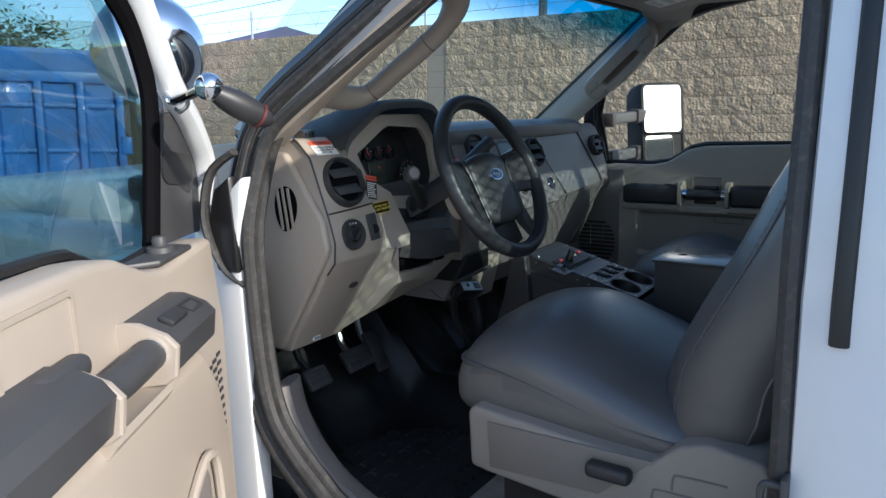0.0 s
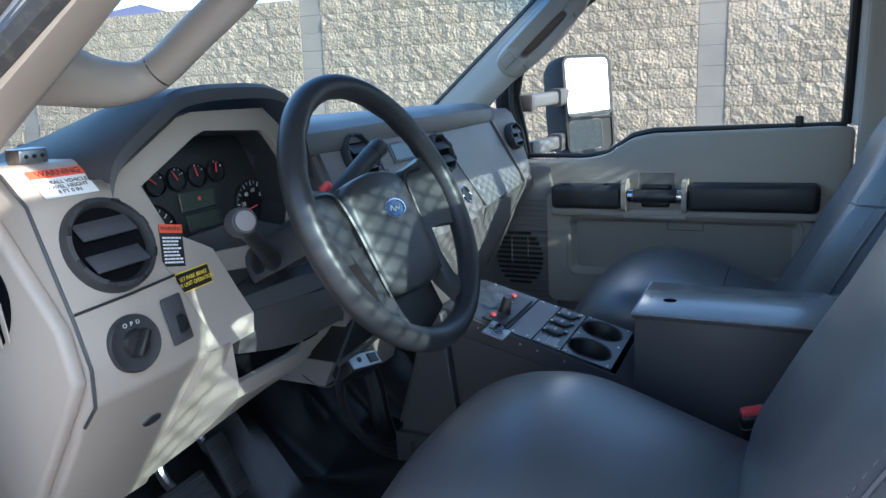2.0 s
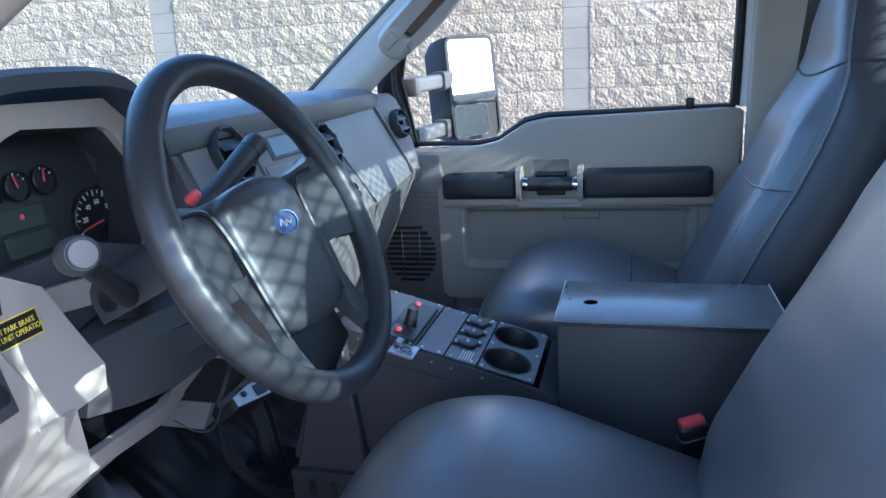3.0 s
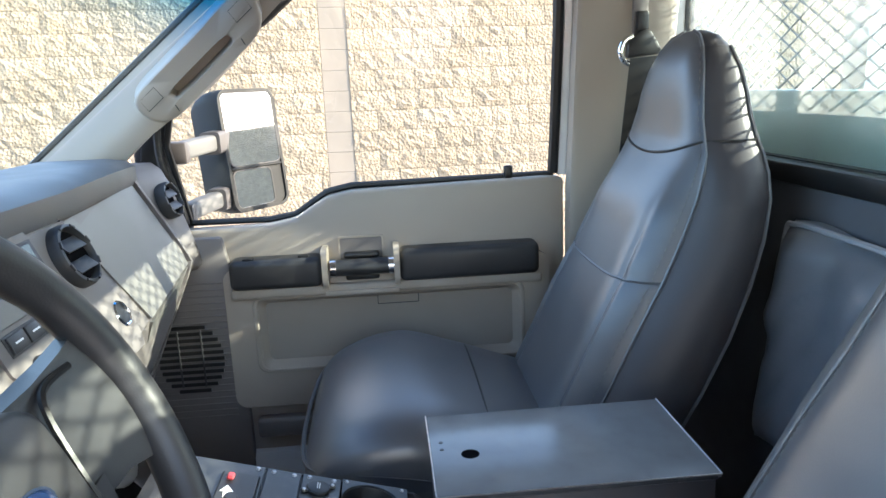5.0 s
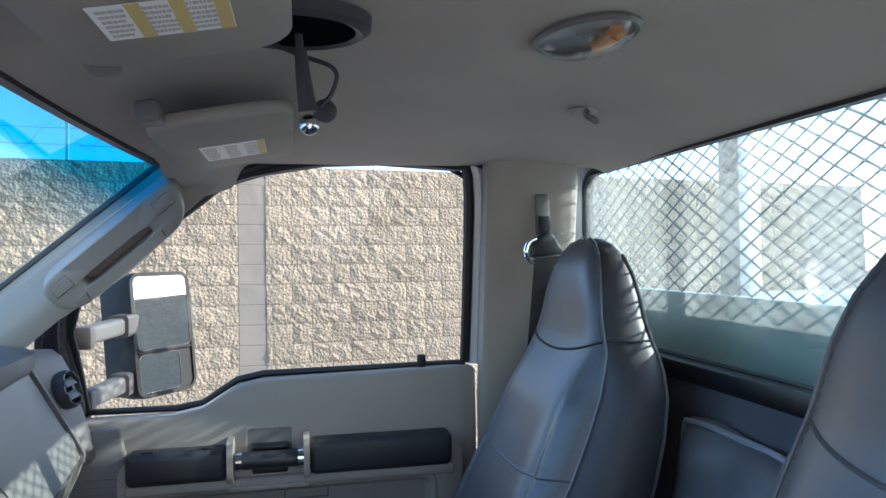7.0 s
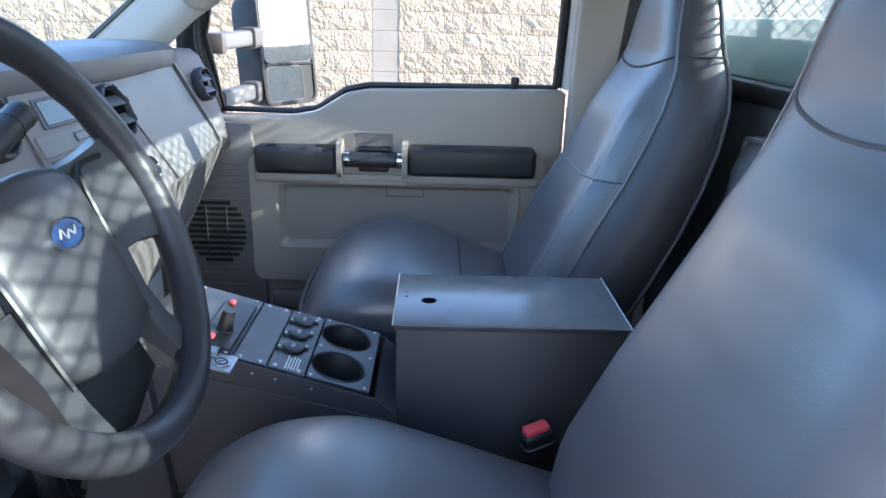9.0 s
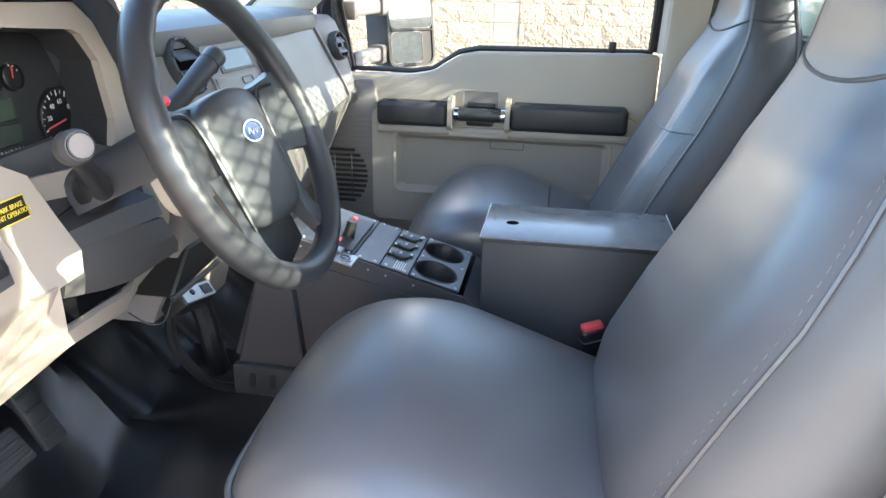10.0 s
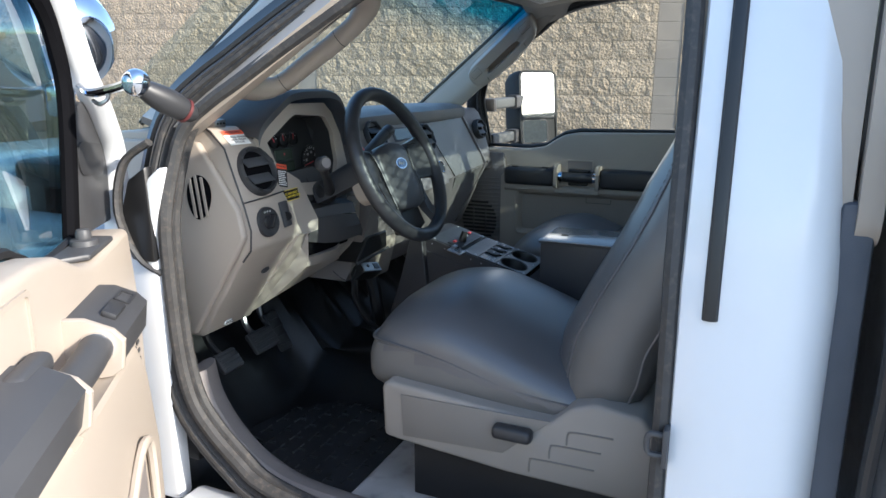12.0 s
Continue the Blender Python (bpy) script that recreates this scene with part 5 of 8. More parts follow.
# ---- seats ----
def seat(cx, bx, recline, wider, label):
    """A seat about cx; its back is centred on bx."""
    s = thing("seat", (cx, -0.4, 0.66), label, "seat", "front seats")

    def ring(w, h, n, cxx, cy, cz, ux, uy):
        out = []
        for k in range(40):
            a = 2 * math.pi * k / 40
            ca, sa = math.cos(a), math.sin(a)
            px = math.copysign(abs(ca) ** (2 / n), ca) * w / 2
            py = math.copysign(abs(sa) ** (2 / n), sa) * h / 2
            out.append(Vector((cxx, cy, cz)) + ux * px + uy * py)
        return out
    ex, ez = Vector((1, 0, 0)), Vector((0, 0, 1))
    # cushion: sections from front to back
    mx, dy, dz = (-0.402, 0.0, 0.0) if cx < 0 else (cx, -0.022, -0.012)
    b = B()
    rings = []
    form = ((-0.076, 0.30, 1.06, 0.985), (-0.082, 0.44, 1.09, 0.96), (-0.098, 0.50, 1.118, 0.945), (-0.135, 0.53, 1.145, 0.935), (-0.20, 0.545, 1.168, 0.93), (-0.28, 0.548, 1.173, 0.93), (-0.38, 0.545, 1.142, 0.93), (-0.48, 0.538, 1.105, 0.93), (-0.58, 0.53, 1.066, 0.93), (-0.66, 0.515, 1.04, 0.93), (-0.70, 0.48, 1.02, 0.94))
    for (y, w, top), (_, bot, _) in zip(curve([q[:3] for q in form], 4), curve([(q[0], q[3], 0.0) for q in form], 4)):
        top += dz
        r = ring(w, top - bot, 3.0 if cx < 0 else 4.6, mx, y + dy, (top + bot) / 2, ex, ez)
        for v in r:
            u = (v.x - mx) / (w / 2)
            if v.z > (top + bot) / 2:
                v.z += (0.020 if cx < 0 else 0.011) * (1 - u * u) - 0.006
            v.z += 0.003 * noise.noise((v.x * 9, v.y * 9, 2.0))
        rings.append(r)
    loft(b, rings)
    side_b = b.copy()
    low = [f for f in b.faces if f.calc_center_median().z < 1.088 + 0.18 * min(0.0, f.calc_center_median().y + 0.17) - 0.012]
    bmesh.ops.delete(b, geom=low, context="FACES")
    high = [f for f in side_b.faces if f.calc_center_median().z >= 1.088 + 0.18 * min(0.0, f.calc_center_median().y + 0.17) - 0.012]
    bmesh.ops.delete(side_b, geom=high, context="FACES")
    part("cushion_side", side_b, SEAT_SIDE, s, "grey vinyl sides of the cushion", smooth=60)
    cushion = part("cushion", b, SEAT_SKIN, s, "dark grey vinyl cushion with soft wrinkles", smooth=60)
    # sewn welt round the cushion
    b = B()
    wl = [(mx - 0.262, -0.62, 1.010), (mx - 0.266, -0.45, 1.028), (mx - 0.271, -0.28, 1.072), (mx - 0.264, -0.165, 1.088), (mx - 0.228, -0.094, 1.086), (mx - 0.10, -0.069, 1.074), (mx + 0.10, -0.069, 1.074), (mx + 0.228, -0.094, 1.086), (mx + 0.264, -0.165, 1.088), (mx + 0.271, -0.28, 1.072), (mx + 0.268, -0.45, 1.028), (mx + 0.262, -0.62, 1.010)]
    tube(b, curve([(x, y + dy, z + dz) for x, y, z in wl], 6), 0.0042, 6)
    part("welt", b, SEAT_SKIN, cushion)
    b = B()
    line = curve([(x, y + dy, z + dz - 0.0085) for x, y, z in wl], 16)
    for p, q in zip(line[::2], line[1::2]):
        tube(b, [p, q], 0.0011, 4)
    part("stitches", b, STITCH, cushion)
    if cx > 0:
        b = B()
        tube(b, [(mx + 0.264 * u, -0.405 + dy, 1.1355 + 0.003 + dz - 0.020 * u * u - 0.035 * abs(u) ** 9) for u in (k / 12 for k in range(-12, 13))], 0.0022, 6)
        part("cross_seam", b, BLACK, cushion)
    # back with built-in head rest: level sections; columns are height, front at the welt, rear, half width at the welt, half width
    prof = ((0.99, -0.565, -0.68, 0.17, 0.215), (1.02, -0.572, -0.72, 0.195, 0.240), (1.08, -0.598, -0.765, 0.20, 0.252), (1.16, -0.638, -0.805, 0.20, 0.258), (1.255, -0.683, -0.848, 0.199, 0.260), (1.348, -0.732, -0.880, 0.195, 0.257), (1.423, -0.766, -0.900, 0.190, 0.250), (1.487, -0.791, -0.910, 0.185, 0.240), (1.530, -0.802, -0.912, 0.180, 0.222), (1.560, -0.808, -0.911, 0.174, 0.202), (1.585, -0.811, -0.908, 0.166, 0.189), (1.62, -0.815, -0.905, 0.155, 0.177), (1.66, -0.820, -0.901, 0.142, 0.164), (1.70, -0.828, -0.895, 0.124, 0.146), (1.738, -0.838, -0.886, 0.096, 0.116), (1.760, -0.846, -0.878, 0.064, 0.080), (1.771, -0.855, -0.870, 0.02, 0.028))

    def section(z):
        for a, c in zip(prof, prof[1:]):
            if a[0] <= z <= c[0]:
                k = (z - a[0]) / (c[0] - a[0])
                vals = [a[q] + (c[q] - a[q]) * k for q in (1, 2, 3, 4)]
        shift = recline * min(1.0, max(0.0, (z - 0.95) / 0.2))
        grow = wider - 0.12 * max(0.0, z - 1.35) * (cx < 0)
        grow *= min(1.0, max(0.0, (1.62 - z) / 0.06))
        return vals[0] + shift, vals[1] + shift, vals[2] + grow, vals[3] + grow

    def bulge(u, z):
        """How far the front swells ahead of the welt: soft bolsters beside a shallow middle."""
        low = min(1.0, max(0.0, (1.60 - z) / 0.15))
        low = low * low * (3 - 2 * low)
        a = abs(u)
        swell = (1 - a ** (4 if cx < 0 else 6)) * ((0.048 if cx < 0 else 0.062) * low + 0.020 * (1 - low) * min(1.0, (1.775 - z) / 0.06))
        if cx < 0:
            return swell + 0.004 * math.exp(-((a - 0.76) / 0.16) ** 2) * low
        step = min(1.0, max(0.0, (a - 0.72) / 0.10))
        strip = step * step * (3 - 2 * step) * (1 - a ** 9)
        fade = min(1.0, max(0.0, (1.50 - z) / 0.16))
        pinch = 1 - 0.5 * math.exp(-((z - 1.346) / 0.012) ** 2)
        return swell + fade * (0.013 * strip * pinch - 0.004 * math.exp(-((a - 0.72) / 0.03) ** 2))

    def face(u, z, out=0.0015):
        f, r, wx, hw = section(z)
        return Vector((bx + u * wx, f + bulge(u, z) + out, z))
    zs = sorted({round(p[0], 3) for p in prof} | {round(1.0 + 0.02 * k, 3) for k in range(38)})
    cols = [math.sin(math.pi / 2 * k / 36) for k in range(-36, 37)]
    b, sides = B(), {-1: B(), 1: B()}
    rows = [[b.verts.new(face(u, z, 0)) for u in cols] for z in zs]
    for a, c in zip(rows, rows[1:]):
        for i in range(72):
            b.faces.new((a[i], a[i + 1], c[i + 1], c[i]))
    back = part("backrest", b, SEAT_SKIN, s, "dark grey vinyl high back with a built-in head rest", smooth=60)
    for sg in (-1, 1):
        b = sides[sg]
        rows = []
        for z in zs:
            f, r, wx, hw = section(z)
            d = f - r
            line = [(wx, f), (wx + 0.35 * (hw - wx), f - 0.06 * d), (wx + 0.75 * (hw - wx), f - 0.20 * d), (hw - 0.002, f - 0.42 * d), (hw, f - 0.62 * d), (hw - 0.05 * hw, f - 0.86 * d), (hw - 0.16 * hw, r), (0.45 * hw, r - 0.012), (0.0, r - 0.014)]
            rows.append([b.verts.new((bx + sg * x, y + 0.0015 * noise.noise((x * 14, z * 9, sg)), z)) for x, y in line])
        for a, c in zip(rows, rows[1:]):
            for i in range(8):
                b.faces.new((a[i], a[i + 1], c[i + 1], c[i]))
        # the passenger back's unlit sides get their shade from a darker vinyl
        part("backrest_side", b, SEAT_SIDE if cx < 0 else SEAT_SIDE_SHADED, s, "grey vinyl side of the back" if cx < 0 else "", smooth=60)
        b = B()
        tube(b, [face(sg, z, 0.001) for z in zs[1:]], 0.0034, 6)
        part("side_welt", b, SEAT_SKIN, back)
        b = B()
        line = curve([face(sg * 0.955, z, 0.0005) for z in zs[1:-3]], 3)
        for p, q in zip(line[::2], line[1::2]):
            tube(b, [p, q], 0.0009, 4)
        part("side_stitches", b, STITCH, back)
        b = B()
        rear = []
        for z in zs[3:-3]:
            f, r, wx, hw = section(z)
            rear.append((bx + sg * (hw * 0.95 + 0.001), f - 0.86 * (f - r), z))
        tube(b, rear, 0.0034, 6)
        part("rear_welt", b, SEAT_SKIN, back)
    # seam under the head rest, dipping in the middle and carried round the sides
    b = B()
    tube(b, [face(u, 1.582 - 0.030 * (1 - u * u), 0.0) for u in (k / 10 for k in range(-10, 11))], 0.0028, 6)
    part("head_seam", b, SEAT_SKIN if cx < 0 else BLACK, back)
    for sg in (-1, 1):
        f, r, wx, hw = section(1.582)
        d = f - r
        b = B()
        tube(b, [(bx + sg * x, y, 1.582) for x, y in ((wx, f), (wx + 0.75 * (hw - wx) + 0.001, f - 0.20 * d), (hw + 0.001, f - 0.5 * d), (hw - 0.05 * hw + 0.001, f - 0.86 * d))], 0.0024, 6)
        part("head_seam", b, SEAT_SKIN if cx < 0 else BLACK, back)
    if cx > 0:
        b = B()
        tube(b, [face(u, 1.346 - 0.006 * (1 - u * u), 0.0) for u in (k / 10 for k in range(-10, 11))], 0.0026, 6)
        part("cross_seam", b, SEAT_SKIN, back)
    # plastic base
    sg = -1 if cx < 0 else 1
    b = B()
    prism(b, [(-0.155, 0.88), (-0.15, 1.0), (-0.165, 1.015), (-0.42, 0.995), (-0.54, 0.99), (-0.58, 1.03), (-0.63, 1.048), (-0.72, 1.035), (-0.75, 1.0), (-0.745, 0.85), (-0.45, 0.855), (-0.19, 0.875)], "x", cx - 0.285, cx + 0.285, 0.018, 3)
    base = part("base", b, SEAT_BASE, s, "taupe plastic seat base")
    xo = cx + sg * 0.285
    b = B()
    prism(b, [(-0.206, 0.892), (-0.201, 0.990), (-0.541, 0.994), (-0.44, 0.902)], "x", min(xo, xo + sg * 0.004), max(xo, xo + sg * 0.004), 0.001)
    part("side_cover", b, SEAT_COVER, base)
    b = B()
    rbox(b, (min(xo, xo + sg * 0.032), -0.508, 0.944), (max(xo, xo + sg * 0.032), -0.422, 0.974), 0.011, 3)
    part("lever", b, DARK, base, "dark seat lever")
    for y0, z0, y1 in ((-0.575, 0.949, -0.667), (-0.540, 0.912, -0.645), (-0.498, 0.872, -0.633)):
        b = B()
        tube(b, curve([(xo + sg * 0.0005, y0, z0), (xo + sg * 0.0005, y0 - 0.002, z0 + 0.024), (xo + sg * 0.0005, y0 - 0.016, z0 + 0.031), (xo + sg * 0.0005, y1, z0 + 0.033)], 5), 0.0022, 5)
        part("groove", b, SEAT_COVER, base)
    for dx in (-0.2, 0.2):
        b = B()
        rbox(b, (cx + dx - 0.025, -0.72, 0.70), (cx + dx + 0.025, -0.2, 0.87), 0.006)
        part("rail", b, BLACK, s)
    return s


seat(-0.42, -0.397, 0.065, 0.027, "dark grey vinyl driver seat, shiny and lightly creased")
seat(0.53, 0.545, 0.0, 0.015, "dark grey vinyl passenger seat with a high back")

# folded cover lying behind the passenger seat
bm = B()
rows = []
for j in range(33):
    v = j / 32
    row = []
    for i in range(29):
        u = i / 28
        edge = min(u, 1 - u, v, 1 - v)
        puff = 0.05 * (1 - math.exp(-edge * 14))
        row.append(bm.verts.new((0.05 + 0.33 * u - 0.02 * v, -0.975 + 0.03 * (1 - v) + puff + (0.022 * noise.noise((u * 3, v * 3, 5)) + 0.012 * noise.noise((u * 7 + v * 3, v * 6, 9))) * min(1.0, edge * 8), 1.02 + 0.42 * v + 0.02 * noise.noise((u * 2, 1, 7)))))
    rows.append(row)
for a, b2 in zip(rows, rows[1:]):
    for i in range(28):
        bm.faces.new((a[i], a[i + 1], b2[i + 1], b2[i]))
bmesh.ops.solidify(bm, geom=list(bm.faces), thickness=0.006)
pad_thing = thing("seat_pad", (0.21, -0.96, 1.0), "dark vinyl pad with piped edges propped behind the seats", "cushion")
part("cover", bm, PAD_VINYL, pad_thing, smooth=60)
bm = B()
tube(bm, curve([(0.055, -0.935, 1.03), (0.05, -0.945, 1.22), (0.055, -0.955, 1.40), (0.085, -0.958, 1.435), (0.20, -0.958, 1.44), (0.33, -0.958, 1.438), (0.355, -0.955, 1.41), (0.365, -0.945, 1.22), (0.37, -0.935, 1.03)], 6), 0.0055, 7)
part("piping", bm, PAD_VINYL, pad_thing)

# seat belts
belt = thing("seat_belt", (0.74, -0.82, 1.75), "black shoulder belt on a chrome loop on the pillar", "seat belt")
bm = B()
rbox(bm, (0.792, -0.868, 1.785), (0.803, -0.832, 1.885), 0.005, 2)
part("slide_plate", bm, TAUPE_DARK, belt)
bm = B()
rbox(bm, (0.775, -0.863, 1.79), (0.795, -0.837, 1.832), 0.004, 2)
part("slider", bm, BLACK, belt)
bm = B()
prism(bm, [(-0.808, 1.732), (-0.892, 1.740), (-0.880, 1.762), (-0.862, 1.792), (-0.838, 1.792), (-0.812, 1.768)], "x", 0.758, 0.782, 0.008)
part("loop_cover", bm, BLACK, belt)
bm = B()
tube(bm, curve([(0.765, -0.822, 1.778), (0.763, -0.803, 1.768), (0.761, -0.795, 1.745), (0.763, -0.806, 1.724), (0.765, -0.83, 1.721), (0.765, -0.885, 1.728)], 5), 0.0065, 10)
part("chrome_loop", bm, CHROME, belt)
bm = B()
prism(bm, [(-0.815, 1.732), (-0.878, 1.736), (-0.800, 1.05), (-0.745, 1.05)], "x", 0.757, 0.760, 0.0)
part("webbing", bm, BLACK, belt)
buckle = thing("belt_buckle", (-0.12, -0.53, 0.95), "black belt buckle with a red button", "buckle")
bm = B()
BK = axes((-0.108, -0.525, 1.045), (0.35, -0.93, 0.0), (-0.12, 0.16, 0.98))
rbox(bm, (-0.023, -0.013, -0.10), (0.023, 0.013, 0.045), 0.007, 3, BK)
part("housing", bm, BLACK, buckle)
bm = B()
rbox(bm, (-0.019, -0.010, 0.040), (0.019, 0.009, 0.054), 0.005, 2, BK)
part("button", bm, RED, buckle, "red release button")
bm = B()
frame_plate(bm, rounded(0.0468, 0.0268, 0.008), rounded(0.0452, 0.0252, 0.007), 0.003, BK @ pose(0, 0, 0.022))
part("trim_line", bm, GALV, buckle)

# ---- steering wheel and column ----
wheel = thing("steering_wheel", (-0.405, -0.05, 1.435), "black leather-look steering wheel with a padded centre", "steering wheel")
TL, YW = radians(24.6), radians(0.9)
u_ax = Vector((math.cos(YW), math.sin(YW), 0))
f_ax = Vector((-math.sin(YW), math.cos(YW), 0))
v_ax = Vector((0, 0, 1)) * math.cos(TL) + f_ax * math.sin(TL)
n_ax = u_ax.cross(v_ax)                     # towards the driver
WC = Vector((-0.4206, -0.0571, 1.4615))
SW_M = Matrix((u_ax, v_ax, n_ax)).transposed().to_4x4()
SW_M.translation = WC


def on_wheel(x, y, z=0.0):
    return SW_M @ Vector((x, y, z))


bm = B()
R0, r0 = 0.187, 0.0168
rows = []
for i in range(72):
    a = 2 * math.pi * i / 72
    row = []
    for k in range(14):
        t = 2 * math.pi * k / 14
        rr = r0 * (1 + 0.05 * math.sin(a * 20) * (1 if (0.3 < a < 1.1 or 2.0 < a < 2.8) and math.cos(t) < -0.2 else 0))
        row.append(bm.verts.new(on_wheel((R0 + rr * math.cos(t)) * math.cos(a), (R0 + rr * math.cos(t)) * math.sin(a), rr * 1.08 * math.sin(t))))
    rows.append(row)
for i in range(72):
    for k in range(14):
        bm.faces.new((rows[i][k], rows[(i + 1) % 72][k], rows[(i + 1) % 72][(k + 1) % 14], rows[i][(k + 1) % 14]))
part("rim", bm, WHEEL_SKIN, wheel, "grained black rim", smooth=80)
def pad_outline(grow):
    half = [(0.0, 0.060), (0.045, 0.056), (0.070, 0.047), (0.083, 0.030), (0.083, -0.035), (0.080, -0.085), (0.066, -0.104), (0.030, -0.114)]
    loop = [(x, y) for x, y in half] + [(0.0, -0.115)] + [(-x, y) for x, y in reversed(half[1:])]
    return [(p.x * grow, (p.y + 0.03) * grow - 0.03) for p in curve([(x, y, 0) for x, y in loop], 3, True)]


bm = B()
loft(bm, [[on_wheel(x, y, z + 0.010 * (1 - (x / 0.09) ** 2)) for x, y in pad_outline(g)] for g, z in ((0.97, -0.07), (1.0, -0.03), (1.0, -0.018), (0.975, -0.011), (0.90, -0.008), (0.6, -0.006), (0.25, -0.0055))])
pad_hub = part("centre_pad", bm, HUB_SKIN, wheel, "dark grey padded centre", smooth=50)
for sg in (-1, 1):
    # broad upper spoke between the pad and the rim
    bm = B()
    loft(bm, [[on_wheel(sg * x, y, z) for x, y, z in sec] for sec in (
        [(0.060, 0.050, -0.05), (0.060, 0.050, -0.022), (0.068, 0.0, -0.016), (0.068, -0.055, -0.022), (0.068, -0.055, -0.05)],
        [(0.105, 0.054, -0.045), (0.105, 0.052, -0.016), (0.105, 0.010, -0.013), (0.103, -0.046, -0.018), (0.103, -0.046, -0.04)],
        [(0.145, 0.060, -0.03), (0.145, 0.058, -0.010), (0.145, 0.012, -0.008), (0.143, -0.046, -0.012), (0.143, -0.046, -0.03)],
        [(0.182, 0.070, -0.012), (0.182, 0.070, 0.003), (0.184, 0.012, 0.004), (0.180, -0.056, 0.003), (0.180, -0.056, -0.012)])])
    part("spoke", bm, HUB_SKIN, wheel)
    # lower arm beside the pad, running down to the rim
    bm = B()
    loft(bm, [[on_wheel(sg * x, y, z) for x, y, z in sec] for sec in (
        [(0.076, -0.030, -0.04), (0.076, -0.030, -0.013), (0.114, -0.030, -0.015), (0.114, -0.030, -0.04)],
        [(0.076, -0.085, -0.04), (0.076, -0.085, -0.012), (0.102, -0.085, -0.013), (0.102, -0.085, -0.035)],
        [(0.073, -0.125, -0.03), (0.073, -0.125, -0.010), (0.106, -0.122, -0.010), (0.106, -0.122, -0.028)],
        [(0.078, -0.168, -0.014), (0.078, -0.168, 0.003), (0.115, -0.150, 0.003), (0.115, -0.150, -0.014)])])
    part("spoke", bm, HUB_SKIN, wheel)
    bm = B()
    tube(bm, curve([on_wheel(sg * 0.145, 0.047, -0.0085), on_wheel(sg * 0.110, 0.046, -0.012), on_wheel(sg * 0.093, 0.032, -0.0105), on_wheel(sg * 0.0855, -0.01, -0.010), on_wheel(sg * 0.083, -0.06, -0.010), on_wheel(sg * 0.079, -0.105, -0.011)], 6), 0.0030, 6)
    part("pad_groove", bm, BLACK, pad_hub)
for x in (-0.034, 0.008, 0.050):
    bm = B()
    tube(bm, [on_wheel(x, -0.036, 0.0018 - (x * 1.6) ** 2), on_wheel(x, -0.090, 0.0006 - (x * 1.6) ** 2)], 0.0024, 6)
    part("pad_ridge", bm, HUB_SKIN, pad_hub)
# recessed plate behind the rim below the pad
bm = B()
loft(bm, [[on_wheel(x, y, z) for x, y in ((-0.074, -0.095), (0.074, -0.095), (0.078, -0.160), (0.0, -0.180), (-0.078, -0.160))] for z in (-0.045, -0.036)])
part("lower_plate", bm, BLACK, wheel)
for px_, py_ in ((-0.03, -0.020), (0.055, 0.020), (0.058, -0.012), (-0.045, -0.100)):
    bm = B()
    turned(bm, [(0, 0.0006), (0.0022, 0.0005), (0.0026, 0), (0, 0)], SW_M @ Matrix.Translation((px_, py_, 0.0026 - (px_ * 1.55) ** 2)), 8)
    part("scuff", bm, BLACK, pad_hub)
bm = B()
turned(bm, [(0.0, 0.0036), (0.0165, 0.003), (0.0185, 0.0), (0.0, 0.0)], SW_M @ Matrix.Translation((0.0, 0.0, 0.0030)) @ Matrix.Diagonal((1.38, 0.70, 1, 1)), 24)
bdg = part("badge", bm, BADGE_BLUE, pad_hub, "small blue oval badge")
bm = B()
frame_plate(bm, [(0.0272 * math.cos(a), 0.0140 * math.sin(a)) for a in (k * math.pi / 12 for k in range(24))], [(0.0250 * math.cos(a), 0.0122 * math.sin(a)) for a in (k * math.pi / 12 for k in range(24))], 0.0042, SW_M @ Matrix.Translation((0.0, 0.0, 0.0028)))
part("badge_rim", bm, CHROME, bdg)
bm = B()
tube(bm, curve([on_wheel(-0.014, -0.002, 0.0064), on_wheel(-0.008, 0.005, 0.0066), on_wheel(-0.004, -0.004, 0.0067), on_wheel(0.002, 0.002, 0.0067), on_wheel(0.008, -0.003, 0.0066), on_wheel(0.014, 0.003, 0.0064)], 4), 0.0013, 6, flat=0.6)
part("badge_mark", bm, GALV, bdg)

column = thing("steering_column", (-0.41, 0.12, 1.38), "grey steering column shroud with stalk and shift lever", "steering column")
for nm, mt, lbl, pick in (("upper_cover", CHARCOAL, "dark upper column cover", 1), ("lower_cover", TAUPE, "taupe lower column cover", -1)):
    bm = B()
    rings = []
    for d, w, h, dy in ((-0.03, 0.085, 0.10, 0.0), (-0.055, 0.098, 0.12, -0.002), (-0.10, 0.10, 0.125, -0.004), (-0.125 if pick < 0 else -0.24, 0.096, 0.11, -0.008)):
        half = [(x, y) for x, y in rounded(w, h, 0.035) if y * pick > 0]
        if pick < 0:
            half = sorted(half, key=lambda q: math.atan2(q[1], q[0]))
        rings.append([on_wheel(x, y + dy, d) for x, y in half + [(-w / 2 * pick, -0.0005 * pick), (w / 2 * pick, -0.0005 * pick)]])
    loft(bm, rings)
    part(nm, bm, mt, column, lbl)
bm = B()
tube(bm, curve([(-0.445, 0.135, 1.385), (-0.475, 0.115, 1.392), (-0.53, 0.085, 1.425), (-0.59, 0.055, 1.462), (-0.614, 0.042, 1.478)], 6), 0.0115, 12, taper=lambda u: 1.35 - 0.6 * min(1.0, u * 1.6) + 0.25 * u)
lev = part("shift_lever", bm, DARK, column, "dark shift lever")
bm = B()
